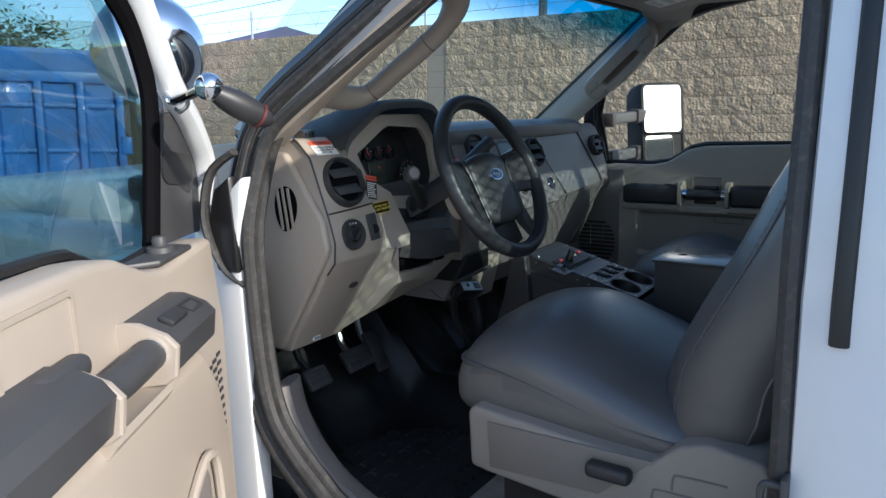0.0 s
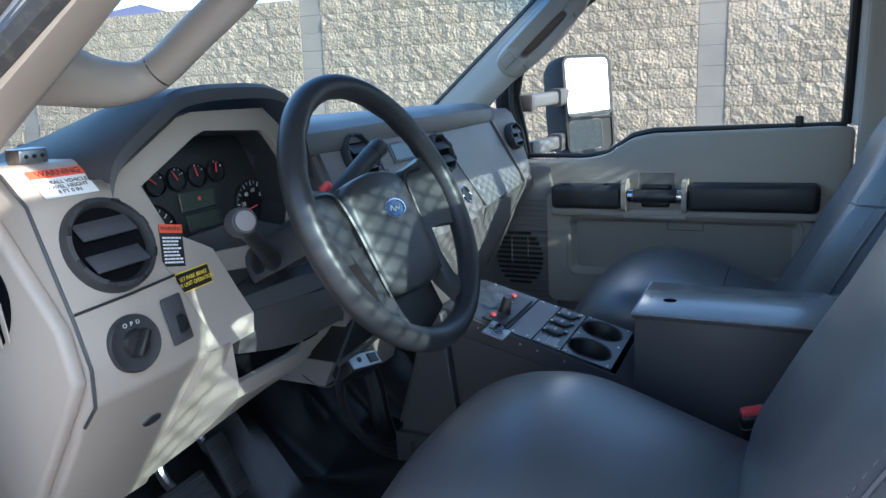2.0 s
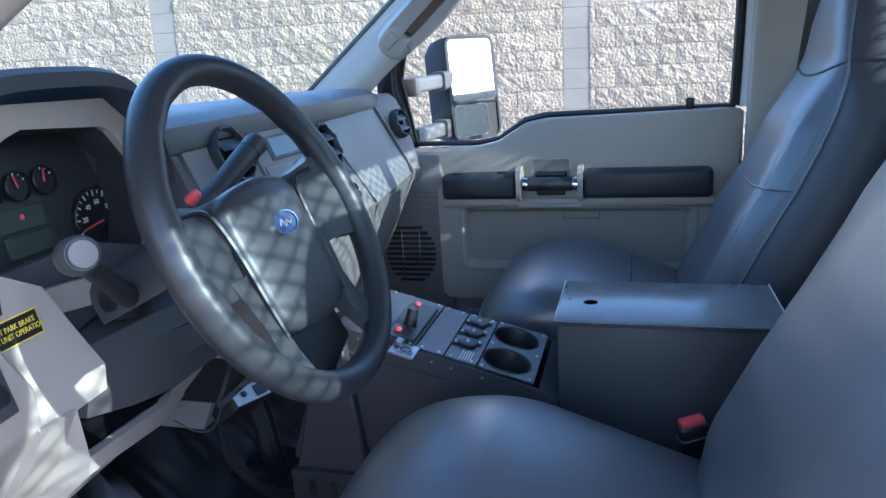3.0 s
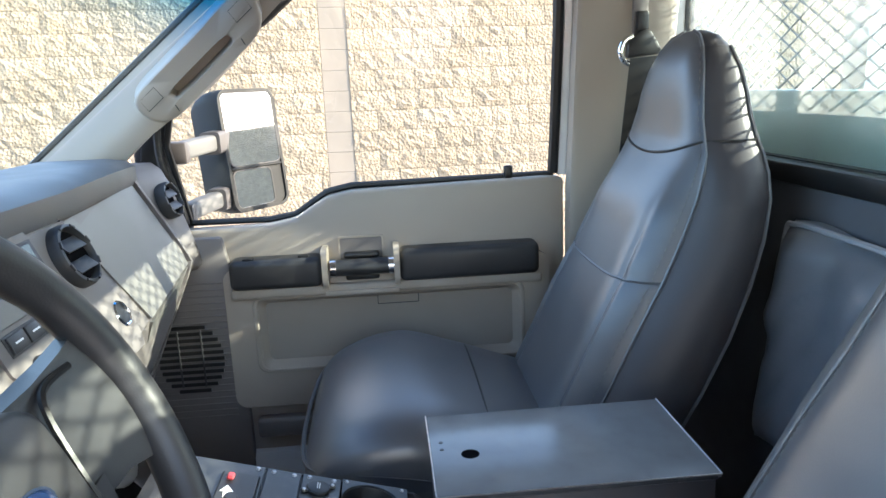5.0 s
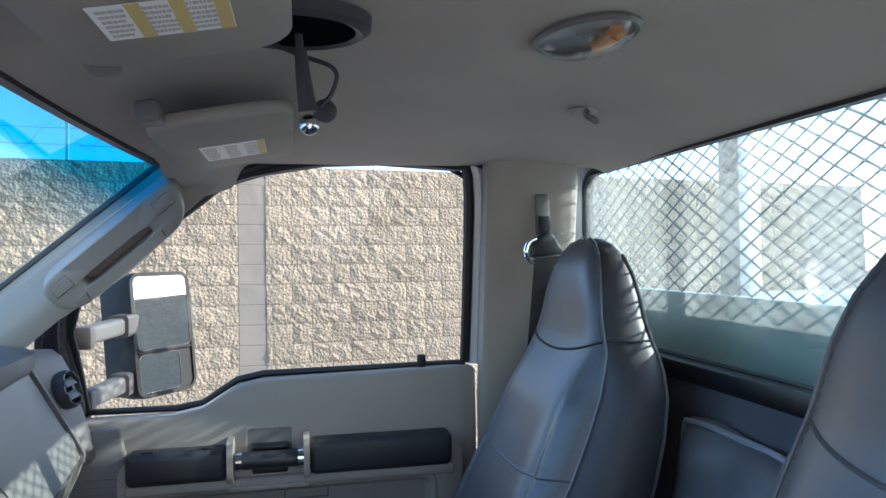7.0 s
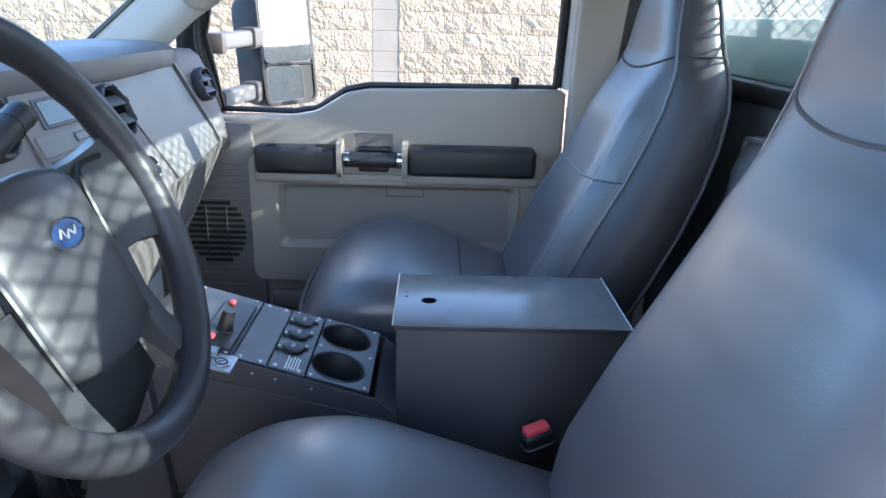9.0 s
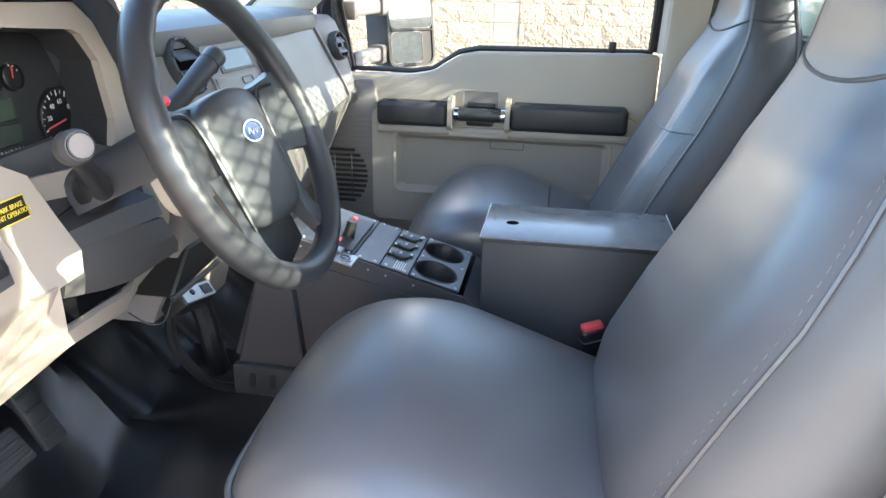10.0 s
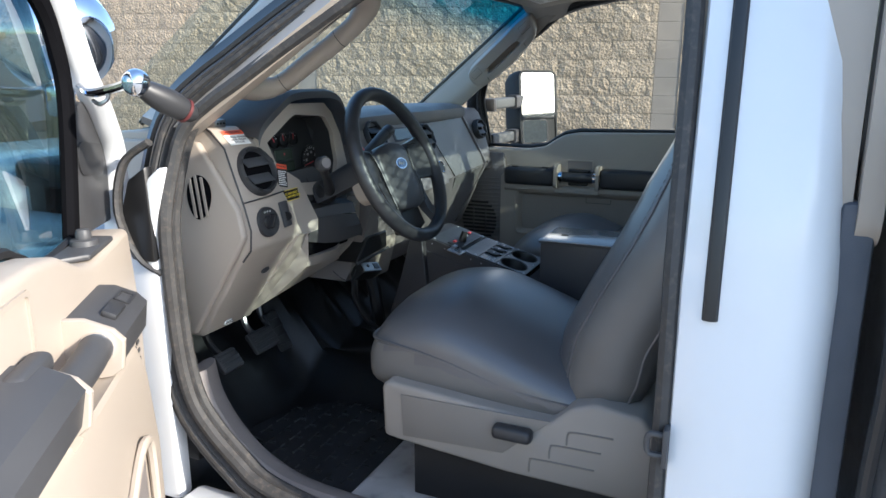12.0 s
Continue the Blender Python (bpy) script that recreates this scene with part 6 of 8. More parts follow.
turned(bm, [(0.016, 0.02), (0.024, 0.012), (0.030, 0.0), (0.030, -0.02), (0, -0.02)], axes((-0.448, 0.140, 1.384), (1, 0, 0), (-0.45, -0.80, 0.25)), 22)
part("lever_boot", bm, BLACK, lev)
bm = B()
turned(bm, [(0, 0.014), (0.015, 0.0125), (0.018, 0.006), (0.018, -0.010), (0.011, -0.02), (0, -0.022)], axes((-0.613, 0.040, 1.478), (1, 0, 0), (-0.45, -0.85, 0.25)), 22)
kn = part("lever_knob", bm, CHARCOAL, lev)
bm = B()
frame_plate(bm, [(0.0138 * math.cos(a), 0.0138 * math.sin(a)) for a in (k * math.pi / 12 for k in range(24))], [(0.0124 * math.cos(a), 0.0124 * math.sin(a)) for a in (k * math.pi / 12 for k in range(24))], 0.0155, axes((-0.613, 0.040, 1.478), (1, 0, 0), (-0.45, -0.85, 0.25)))
part("knob_ring", bm, BLACK, kn)
bm = B()
turned(bm, [(0, 0.0148), (0.0123, 0.0148), (0.0123, 0.01), (0, 0.01)], axes((-0.613, 0.040, 1.478), (1, 0, 0), (-0.45, -0.85, 0.25)), 22)
part("knob_button", bm, TAUPE_DARK, kn)
bm = B()
tube(bm, curve([(-0.345, 0.112, 1.448), (-0.298, 0.100, 1.476), (-0.240, 0.098, 1.503), (-0.188, 0.097, 1.525)], 5), 0.0135, 14, taper=lambda u: 0.95 + 0.32 * u)
stalk = part("column_lever", bm, DARK, column, "thick black column lever")
END = axes((-0.184, 0.096, 1.5265), (0, 1, 0), (0.92, -0.05, 0.39))
bm = B()
turned(bm, [(0, 0.006), (0.011, 0.005), (0.0165, 0.001), (0.0165, -0.006), (0, -0.008)], END, 22)
part("lever_end", bm, COLUMN_GREY, stalk, "grey round lever end")
bm = B()
turned(bm, [(0.0155, -0.028), (0.0172, -0.0275), (0.0172, -0.0265), (0.0155, -0.026)], END, 22)
part("lever_seam", bm, BLACK, stalk)
bm = B()
turned(bm, [(0, 0.008), (0.005, 0.007), (0.007, 0.003), (0.007, -0.010), (0, -0.012)], axes((-0.384, 0.073, 1.487), (1, 0, 0), (0.1, -0.75, 0.65)), 20)
part("hazard_knob", bm, RED, column, "red hazard knob")
bm = B()
rbox(bm, (-0.262, 0.055, 1.438), (-0.238, 0.075, 1.466), 0.006, 2)
part("hazard_button", bm, RED, column, "red button")

# ---- dashboard ----
dash = thing("dashboard", (0.0, 0.45, 1.1), "taupe and grey truck dashboard with round vents", "dashboard")
ENDP = [(0.50, 1.55), (0.30, 1.562), (0.226, 1.563), (0.214, 1.556), (0.180, 1.522), (0.136, 1.396), (0.122, 1.345), (0.126, 1.30), (0.150, 1.272), (0.283, 1.076), (0.33, 1.074), (0.50, 1.12)]
bm = B()
prism(bm, ENDP, "x", -0.782, -0.605, 0.010, 3)
for v in bm.verts:
    if v.co.x > -0.63:
        v.co.x -= 0.062 * min(1.0, max(0.0, (v.co.z - 1.33) / 0.19))
block = part("left_block", bm, TAUPE, dash, "taupe plastic switch block")
bm = B()
prism(bm, [(0.46, 1.535), (0.24, 1.535), (0.140, 1.392), (0.128, 1.33), (0.153, 1.29), (0.29, 1.086), (0.33, 1.084), (0.46, 1.12)], "x", -0.800, -0.780, 0.008, 3)
endcap = part("end_cap", bm, TAUPE, dash, "taupe dash end panel with vent slots")
bm = B()
tube(bm, [(-0.7815, y - 0.0005, z) for y, z in ENDP[2:9]], 0.0022, 5)
part("end_seam", bm, DARK, endcap)
bm = B()
tube(bm, [(-0.778, 0.1375, 1.405), (-0.70, 0.1375, 1.408), (-0.635, 0.1385, 1.412)], 0.0018, 5)
part("block_seam", bm, DARK, block)
SLOT = axes((-0.8005, 0.243, 1.414), (0, -1, -0.12), (-1, 0, 0))
bm = B()
plate(bm, [(0.034 * math.cos(a) * (1 + 0.15 * math.sin(a)), 0.050 * math.sin(a)) for a in (k * math.pi / 14 for k in range(28))], 0.001, SLOT)
part("slot_back", bm, VOID, endcap)
for k in range(3):
    bm = B()
    x = -0.0165 + k * 0.0165
    hh = 0.050 * math.sqrt(1 - (x / 0.036) ** 2)
    rbox(bm, (x - 0.0038, -hh, 0.0008), (x + 0.0038, hh, 0.0035), 0.0012, 2, SLOT @ pose(0, 0, 0, 0, 0, 14))
    part("slot_bar", bm, TAUPE, endcap)


def round_vent(c, facing, r, parent, vanes=2):
    m = axes(c, (1, 0, 0), facing)
    b = B()
    turned(b, [(r, -0.012), (r, 0.006), (r * 0.95, 0.012), (r * 0.86, 0.013), (r * 0.80, 0.006), (r * 0.79, 0.0005)], m, 36)
    ringp = part("vent_ring", b, DARK, parent, "dark vent ring")
    b = B()
    turned(b, [(0, 0.001), (r * 0.8, 0.0025), (r * 0.8, 0.0), (0, -0.001)], m, 28)
    part("vent_back", b, VOID, ringp)
    for k in range(vanes):
        v = (k - (vanes - 1) / 2) * r * 1.35 / vanes
        half = math.sqrt(max(0.0, (0.76 * r) ** 2 - (abs(v) + 0.1 * r) ** 2))
        wide = r * 0.46 / vanes
        b = B()
        rbox(b, (-half, -wide, -0.0012), (half, wide, 0.0012), 0.0009, 2, m @ pose(0, v, 0.0075, -28, 0, 0))
        part("vane", b, CHARCOAL, ringp)
    for k in range(8):
        a = k * math.pi / 4 + 0.3
        b = B()
        rbox(b, (-0.006, r * 0.86, 0.010), (0.006, r * 0.95, 0.0145), 0.001, 1, m @ pose(0, 0, 0, 0, 0, math.degrees(a)))
        part("vent_tab", b, BLACK, ringp)
    return ringp


round_vent((-0.707, 0.1575, 1.466), (-0.05, -0.92, 0.39), 0.057, block)
# head-lamp switch
KN = axes((-0.722, 0.121, 1.355), (1, 0, 0), (-0.08, -0.98, 0.18))
bm = B()
turned(bm, [(0, 0.003), (0.026, 0.003), (0.032, 0.0045), (0.034, 0.001), (0.034, -0.004), (0, -0.004)], KN, 30)
knobp = part("lamp_switch", bm, DARK, block, "round dark lamp switch")
bm = B()
turned(bm, [(0, 0.010), (0.0145, 0.009), (0.017, 0.003), (0, 0.002)], KN, 24)
rbox(bm, (-0.004, -0.0165, 0.004), (0.004, 0.0165, 0.022), 0.003, 2, KN @ pose(0, 0, 0, 0, 0, -35))
part("switch_knob", bm, BLACK, knobp)
lettering("switch_marks", "O  P  D", 0.007, KN @ pose(0, 0.023, 0.0036), GAUGE_MARK, knobp)
bm = B()
rbox(bm, (-0.016, -0.03, -0.002), (0.016, 0.03, 0.003), 0.003, 2, axes((-0.655, 0.123, 1.362), (1, 0, 0.05), (0.05, -0.98, 0.2)))
sw2 = part("dimmer", bm, CHARCOAL, block)
bm = B()
tube(bm, [(-0.658, 0.1175, 1.357), (-0.652, 0.1175, 1.357)], 0.011, 14)
part("dimmer_wheel", bm, BLACK, sw2)
bm = B()
turned(bm, [(0, 0.001), (0.014, 0.001), (0.015, -0.001), (0, -0.001)], axes((-0.665, 0.182, 1.222), (1, 0, 0), (0, -0.84, -0.54)) @ Matrix.Diagonal((1, 0.6, 1, 1)), 20)
part("plug", bm, DARK, block)
# warning labels on the dash
TLB = axes((-0.7215, 0.1965, 1.5405), (1, 0.0, -0.02), (0.0, -0.707, 0.707))
bm = B()
rbox(bm, (-0.034, -0.0205, 0), (0.034, 0.0205, 0.0008), 0.0003, 1, TLB)
lab = part("height_label", bm, LABEL_WHITE, block, "white and red height warning label")
bm = B()
rbox(bm, (-0.034, 0.0085, 0.0008), (0.034, 0.0205, 0.0014), 0, 1, TLB)
part("label_band", bm, LABEL_RED, lab)
lettering("label_text", "WARNING", 0.0115, TLB @ pose(0.002, 0.0145, 0.0016), LABEL_BLACK, lab)
lettering("label_text", "OVERALL VEHICLE\nTRAVEL HEIGHT\n8 FT 0 IN", 0.0076, TLB @ pose(0.0, -0.0065, 0.0012), LABEL_BLACK, lab, 0.95)
bm = B()
rbox(bm, (-0.742, 0.235, 1.562), (-0.706, 0.262, 1.580), 0.003, 2)
sensor = solid("small_meter", bm, STEEL, "small grey metal box with three screws on the dash", "box")
for k in range(3):
    bm = B()
    turned(bm, [(0, 0.001), (0.0022, 0.001), (0.0026, 0), (0, 0)], axes((-0.734 + k * 0.010, 0.2345, 1.571), (1, 0, 0), (0, -1, 0)), 10)
    part("screw", bm, BLACK, sensor)

# instrument cluster: hood, bezel, gauges
HOOD = [(-0.690, 1.530), (-0.672, 1.566), (-0.590, 1.618), (-0.545, 1.631), (-0.47, 1.634), (-0.395, 1.631), (-0.350, 1.614), (-0.312, 1.56), (-0.285, 1.48)]
bm = B()
rings = []
for y, dz, sc in ((0.150, -0.012, 1.0), (0.152, 0.004, 1.0), (0.165, 0.010, 1.0), (0.25, 0.006, 1.0), (0.42, -0.03, 0.98), (0.66, -0.09, 0.92)):
    rings.append([Vector((-0.41 + (x + 0.41) * sc, y + 0.12 * max(0, 1.60 - z), 1.53 + (z + dz - 1.53) * (1 if y < 0.3 else 0.85))) for x, z in [(p.x, p.y) for p in curve([(a, b2, 0) for a, b2 in HOOD], 4)]])
loft(bm, rings, closed=False)
bmesh.ops.solidify(bm, geom=list(bm.faces), thickness=0.014)
part("cluster_hood", bm, PAD_GREY, dash, "dark grey padded cluster hood", smooth=25)


def bez(x, z, d=0.0):
    return Vector((x, 0.182 + (z - 1.45) * 0.13 + d, z))


OUT = [(-0.672, 1.530), (-0.535, 1.602), (-0.505, 1.608), (-0.355, 1.606), (-0.325, 1.580), (-0.296, 1.52), (-0.280, 1.42), (-0.300, 1.375), (-0.42, 1.37), (-0.53, 1.385), (-0.60, 1.40)]
INN = [(-0.619, 1.521), (-0.513, 1.574), (-0.49, 1.581), (-0.372, 1.573), (-0.357, 1.566), (-0.333, 1.530), (-0.330, 1.450), (-0.350, 1.408), (-0.43, 1.405), (-0.512, 1.412), (-0.572, 1.413)]
bm = B()
loft(bm, [[bez(x, z, 0.02) for x, z in OUT], [bez(x, z) for x, z in OUT], [bez(x, z) for x, z in INN], [bez(x, z, 0.012) for x, z in INN]], caps=False)
bezel = part("cluster_bezel", bm, TAUPE, dash, "taupe cluster surround", smooth=20)
bm = B()
GI = [(-0.43 + (x + 0.475) * 0.98, 1.490 + (z - 1.495) * 0.94) for x, z in INN]
loft(bm, [[bez(x, z, 0.011) for x, z in INN], [bez(x, z, 0.101) for x, z in GI]], caps=False)
part("cluster_tunnel", bm, CHARCOAL, bezel, smooth=20)
bm = B()
GP = [bez(x, z, 0.100) for x, z in GI]
bm.faces.new([bm.verts.new(p) for p in GP])
cluster = part("gauge_panel", bm, GAUGE_FACE, dash, "dark gauge panel")
GM = axes((0, 0.182 - 0.13 * 1.45 + 0.0995, 0), (1, 0, 0), (0, -1, 0.13)) @ Matrix.Diagonal((1, 1 * math.sqrt(1 + 0.13 ** 2), 1, 1))


def gauge(x, z, r, ticks, a0, a1, needle, labels=()):
    m = GM @ Matrix.Translation((x, z, 0.0))
    b = B()
    turned(b, [(r, 0.0), (r, 0.006), (r * 0.95, 0.007), (r * 0.93, 0.002), (0, 0.002)], m, 30)
    g = part("gauge", b, BLACK, cluster)
    b = B()
    for k in range(ticks):
        a = a0 + (a1 - a0) * k / (ticks - 1)
        big = k % 2 == 0
        rbox(b, (-0.0009 if big else -0.0005, r * (0.74 if big else 0.8), 0.0022), (0.0009 if big else 0.0005, r * 0.9, 0.0028), 0, 1, m @ pose(0, 0, 0, 0, 0, a))
    tagged(part("scale", b, GAUGE_MARK, g, smooth=0), kind="stuff")
    b = B()
    rbox(b, (-0.0011, -r * 0.1, 0.004), (0.0011, r * 0.75, 0.005), 0, 1, m @ pose(0, 0, 0, 0, 0, needle))
    part("needle", b, RED, g, "red needle", smooth=0)
    for t, a in labels:
        lettering("number", t, r * 0.2, m @ pose(r * 0.56 * -math.sin(radians(a)), r * 0.56 * math.cos(radians(a)), 0.003), GAUGE_MARK, g)


gauge(-0.311, 1.440, 0.048, 21, 130, -130, 100, (("20", 75), ("40", 35), ("60", -5), ("80", -50), ("100", -95)))
gauge(-0.535, 1.432, 0.048, 15, 130, -120, 118, (("1", 95), ("2", 45), ("3", 0), ("4", -45), ("5", -90)))
for k in range(4):
    gauge(-0.511 + k * 0.042, 1.507 + 0.001 * k, 0.0185, 5, 60, -60, 50 - k * 20, (("H", -55),) if k == 1 else ())
for x0, x1, z0, z1 in ((-0.474, -0.400, 1.457, 1.485), (-0.467, -0.396, 1.426, 1.452)):
    bm = B()
    rbox(bm, (x0, z0, 0.001), (x1, z1, 0.005), 0.001, 1, GM)
    part("display", bm, LCD, cluster)
lettering("gear_letters", "P R N D 3 2 1", 0.0115, GM @ Matrix.Translation((-0.428, 1.417, 0.006)), GAUGE_MARK, cluster, squeeze=0.75)
bm = B()
rbox(bm, (-0.438, 1.470, 0.0052), (-0.432, 1.476, 0.0056), 0, 1, GM)
part("warning_light", bm, RED, cluster)

# panel left of the column with two labels
def side_y(z):
    return 0.157 + (z - 1.45) * 0.2


bm = B()
SPO = [(-0.672, 1.515), (-0.60, 1.455), (-0.55, 1.426), (-0.530, 1.375), (-0.508, 1.323), (-0.518, 1.298), (-0.612, 1.293)]
loft(bm, [[Vector((x, side_y(z) + d, z)) for x, z in SPO] for d in (0.0, 0.04)])
side_pl = part("column_side_panel", bm, TAUPE, dash, "taupe panel beside the column", smooth=20)
BL = axes((-0.598, side_y(1.397) - 0.0012, 1.397), (1, 0.0, 0.03), (0, -0.98, 0.196))
WL = axes((-0.617, side_y(1.445) - 0.0012, 1.445), (1, 0.0, -0.22), (0, -0.98, 0.196))
# dark recess with the lever, ledge and lower cover below it
bm = B()
loft(bm, [[Vector((x, 0.182 + d + (z - 1.4) * 0.15, z)) for x, z in ((-0.575, 1.44), (-0.44, 1.446), (-0.30, 1.40), (-0.30, 1.31), (-0.54, 1.31))] for d in (0.0, 0.01)])
recess = part("lever_recess", bm, CHARCOAL, dash, "dark recess behind the shift lever", smooth=20)
for a, b2 in (((-0.475, 1.42), (-0.45, 1.345)), ((-0.30, 1.39), (-0.50, 1.352))):
    bm = B()
    tube(bm, [(a[0], 0.181 + (a[1] - 1.4) * 0.15, a[1]), (b2[0], 0.181 + (b2[1] - 1.4) * 0.15, b2[1])], 0.0016, 5)
    part("recess_joint", bm, BLACK, recess)
bm = B()
loft(bm, [[Vector(p) for p in sec] for sec in (
    [(-0.520, 0.176, 1.352), (-0.512, 0.146, 1.345), (-0.505, 0.137, 1.324), (-0.505, 0.19, 1.318)],
    [(-0.40, 0.174, 1.352), (-0.40, 0.142, 1.344), (-0.40, 0.134, 1.316), (-0.40, 0.19, 1.312)],
    [(-0.315, 0.174, 1.345), (-0.315, 0.146, 1.335), (-0.315, 0.136, 1.308), (-0.315, 0.19, 1.304)])])
part("ledge", bm, COLUMN_GREY, dash, "grey ledge under the shift lever", smooth=20)
bm = B()
loft(bm, [[Vector(p) for p in sec] for sec in (
    [(-0.524, 0.145, 1.322), (-0.530, 0.141, 1.296), (-0.530, 0.150, 1.266), (-0.530, 0.24, 1.266), (-0.524, 0.24, 1.322)],
    [(-0.465, 0.138, 1.320), (-0.465, 0.133, 1.285), (-0.465, 0.142, 1.250), (-0.465, 0.24, 1.250), (-0.465, 0.24, 1.320)],
    [(-0.405, 0.136, 1.316), (-0.405, 0.128, 1.280), (-0.405, 0.138, 1.240), (-0.405, 0.24, 1.240), (-0.405, 0.24, 1.316)],
    [(-0.315, 0.136, 1.304), (-0.300, 0.130, 1.272), (-0.290, 0.140, 1.238), (-0.290, 0.24, 1.238), (-0.315, 0.24, 1.304)],
    [(-0.268, 0.150, 1.262), (-0.264, 0.146, 1.245), (-0.262, 0.150, 1.228), (-0.262, 0.24, 1.228), (-0.268, 0.24, 1.262)])])
part("under_column_cover", bm, COLUMN_GREY, dash, "grey cover under the column", smooth=25)
bm = B()
rbox(bm, (-0.030, -0.0135, 0), (0.030, 0.0135, 0.001), 0.0003, 1, BL)
l2 = part("brake_label", bm, LABEL_YELLOW, side_pl, "black and yellow park brake label")
bm = B()
rbox(bm, (-0.0285, -0.012, 0.001), (0.0285, 0.012, 0.0014), 0, 1, BL)
part("label_field", bm, LABEL_BLACK, l2)
lettering("label_text", "SET PARK BRAKE\nFOR UNIT OPERATION", 0.0078, BL @ pose(0, 0, 0.0016), LABEL_YELLOW, l2, 1.0, 0.82)
bm = B()
rbox(bm, (-0.018, -0.027, 0), (0.018, 0.027, 0.001), 0.0003, 1, WL)
l3 = part("warning_label", bm, LABEL_BLACK, side_pl, "black warning label with a red band")
bm = B()
rbox(bm, (-0.018, 0.016, 0.001), (0.018, 0.027, 0.0014), 0, 1, WL)
part("label_band", bm, LABEL_RED, l3)
lettering("label_text", "WARNING", 0.0068, WL @ pose(0, 0.0215, 0.0016), LABEL_BLACK, l3)
bars("label_lines", 8, 0.029, 0.036, WL @ pose(0, -0.006, 0.001), LABEL_WHITE, l3, 5)

# knee panel under the column with the open tray
bm = B()
loft(bm, [[Vector(p) for p in sec] for sec in (
    [(-0.612, 0.118, 1.302), (-0.615, 0.16, 1.24), (-0.63, 0.29, 1.075), (-0.63, 0.33, 1.08), (-0.612, 0.16, 1.30)],
    [(-0.568, 0.122, 1.300), (-0.568, 0.16, 1.235), (-0.57, 0.278, 1.092), (-0.57, 0.318, 1.097), (-0.568, 0.16, 1.298)],
    [(-0.548, 0.138, 1.230), (-0.545, 0.148, 1.204), (-0.53, 0.265, 1.105), (-0.53, 0.303, 1.11), (-0.548, 0.152, 1.230)],
    [(-0.40, 0.148, 1.219), (-0.40, 0.158, 1.190), (-0.37, 0.25, 1.13), (-0.37, 0.29, 1.135), (-0.40, 0.162, 1.219)],
    [(-0.26, 0.20, 1.262), (-0.26, 0.205, 1.235), (-0.24, 0.245, 1.145), (-0.24, 0.285, 1.15), (-0.26, 0.24, 1.262)],
    [(-0.20, 0.19, 1.33), (-0.20, 0.195, 1.26), (-0.19, 0.235, 1.15), (-0.19, 0.275, 1.155), (-0.20, 0.23, 1.33)])])
part("knee_panel", bm, TAUPE, dash, "taupe knee panel", smooth=25)
bm = B()
rbox(bm, (-0.553, 0.160, 1.222), (-0.32, 0.24, 1.317), 0.004, 1)
part("tray_opening", bm, VOID, dash, "black open tray under the column")
bm = B()
rbox(bm, (-0.718, 0.268, 1.086), (-0.693, 0.283, 1.098), 0.002, 1, Matrix.Identity(4))
rel = part("brake_release", bm, LABEL_WHITE, dash, "white lettered brake release")
lettering("release_text", "BRAKE", 0.010, axes((-0.7055, 0.2675, 1.092), (1, 0, 0), (0, -1, 0)), LABEL_BLACK, rel, squeeze=0.8)

# padded top from the cluster to the right
bm = B()
rings = []
for x, lift, yy in ((-0.28, 0.0, 0.0), (0.1, 0.004, -0.004), (0.36, 0.002, 0.0), (0.60, 0.0, 0.026), (0.80, -0.004, 0.048), (0.87, -0.010, 0.065), (0.905, -0.025, 0.10), (0.92, -0.05, 0.14)):
    rings.append([Vector((x, y + yy, z + lift)) for y, z in ((0.225, 1.515), (0.222, 1.525), (0.226, 1.553), (0.245, 1.566), (0.285, 1.572), (0.42, 1.572), (0.60, 1.54), (0.72, 1.50), (0.72, 1.40), (0.35, 1.45))])
loft(bm, rings)
part("top_pad", bm, PAD_GREY, dash, "dark grey padded dash top", smooth=30)
# body of the right half
bm = B()
rings = []
for x, dy in ((-0.20, 0.0), (0.24, -0.008), (0.38, 0.0), (0.55, 0.018), (0.76, 0.042), (0.86, 0.055)):
    rings.append([Vector((x, y + dy, z)) for y, z in ((0.235, 1.520), (0.207, 1.455), (0.174, 1.377), (0.150, 1.313), (0.180, 1.21), (0.250, 1.062), (0.42, 1.062), (0.50, 1.30), (0.45, 1.51))])
loft(bm, rings)
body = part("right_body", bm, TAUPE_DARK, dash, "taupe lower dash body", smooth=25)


def face_y(z):
    return 0.235 + (z - 1.52) * 0.43 if z > 1.30 else 0.140


def on_face(x, z, out=0.004):
    return Vector((x, face_y(z) + 0.0 - out, z))


FN = (0.0, -0.92, 0.39)
def recede(x):
    return 0.11 * max(0.0, x - 0.36)


def dash_at(x, z, out):
    """A point on the receding face; below its bend the face turns in under the dash."""
    y = face_y(z) if z > 1.313 else 0.146 + (1.313 - z) * 0.42
    return Vector((x, y + recede(x) - out, z))


UPPER = [(0.325, 1.512), (0.772, 1.512), (0.800, 1.450), (0.842, 1.352), (0.846, 1.325), (0.842, 1.316), (0.43, 1.316), (0.365, 1.42)]
LOWER = [(0.435, 1.308), (0.840, 1.308), (0.826, 1.285), (0.722, 1.092), (0.52, 1.092)]
bm = B()
loft(bm, [[dash_at(x, z, o) for x, z in UPPER] for o in (-0.006, 0.005)])
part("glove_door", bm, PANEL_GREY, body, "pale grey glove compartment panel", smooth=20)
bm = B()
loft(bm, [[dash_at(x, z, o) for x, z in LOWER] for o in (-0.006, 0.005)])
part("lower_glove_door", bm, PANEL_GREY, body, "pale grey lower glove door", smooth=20)
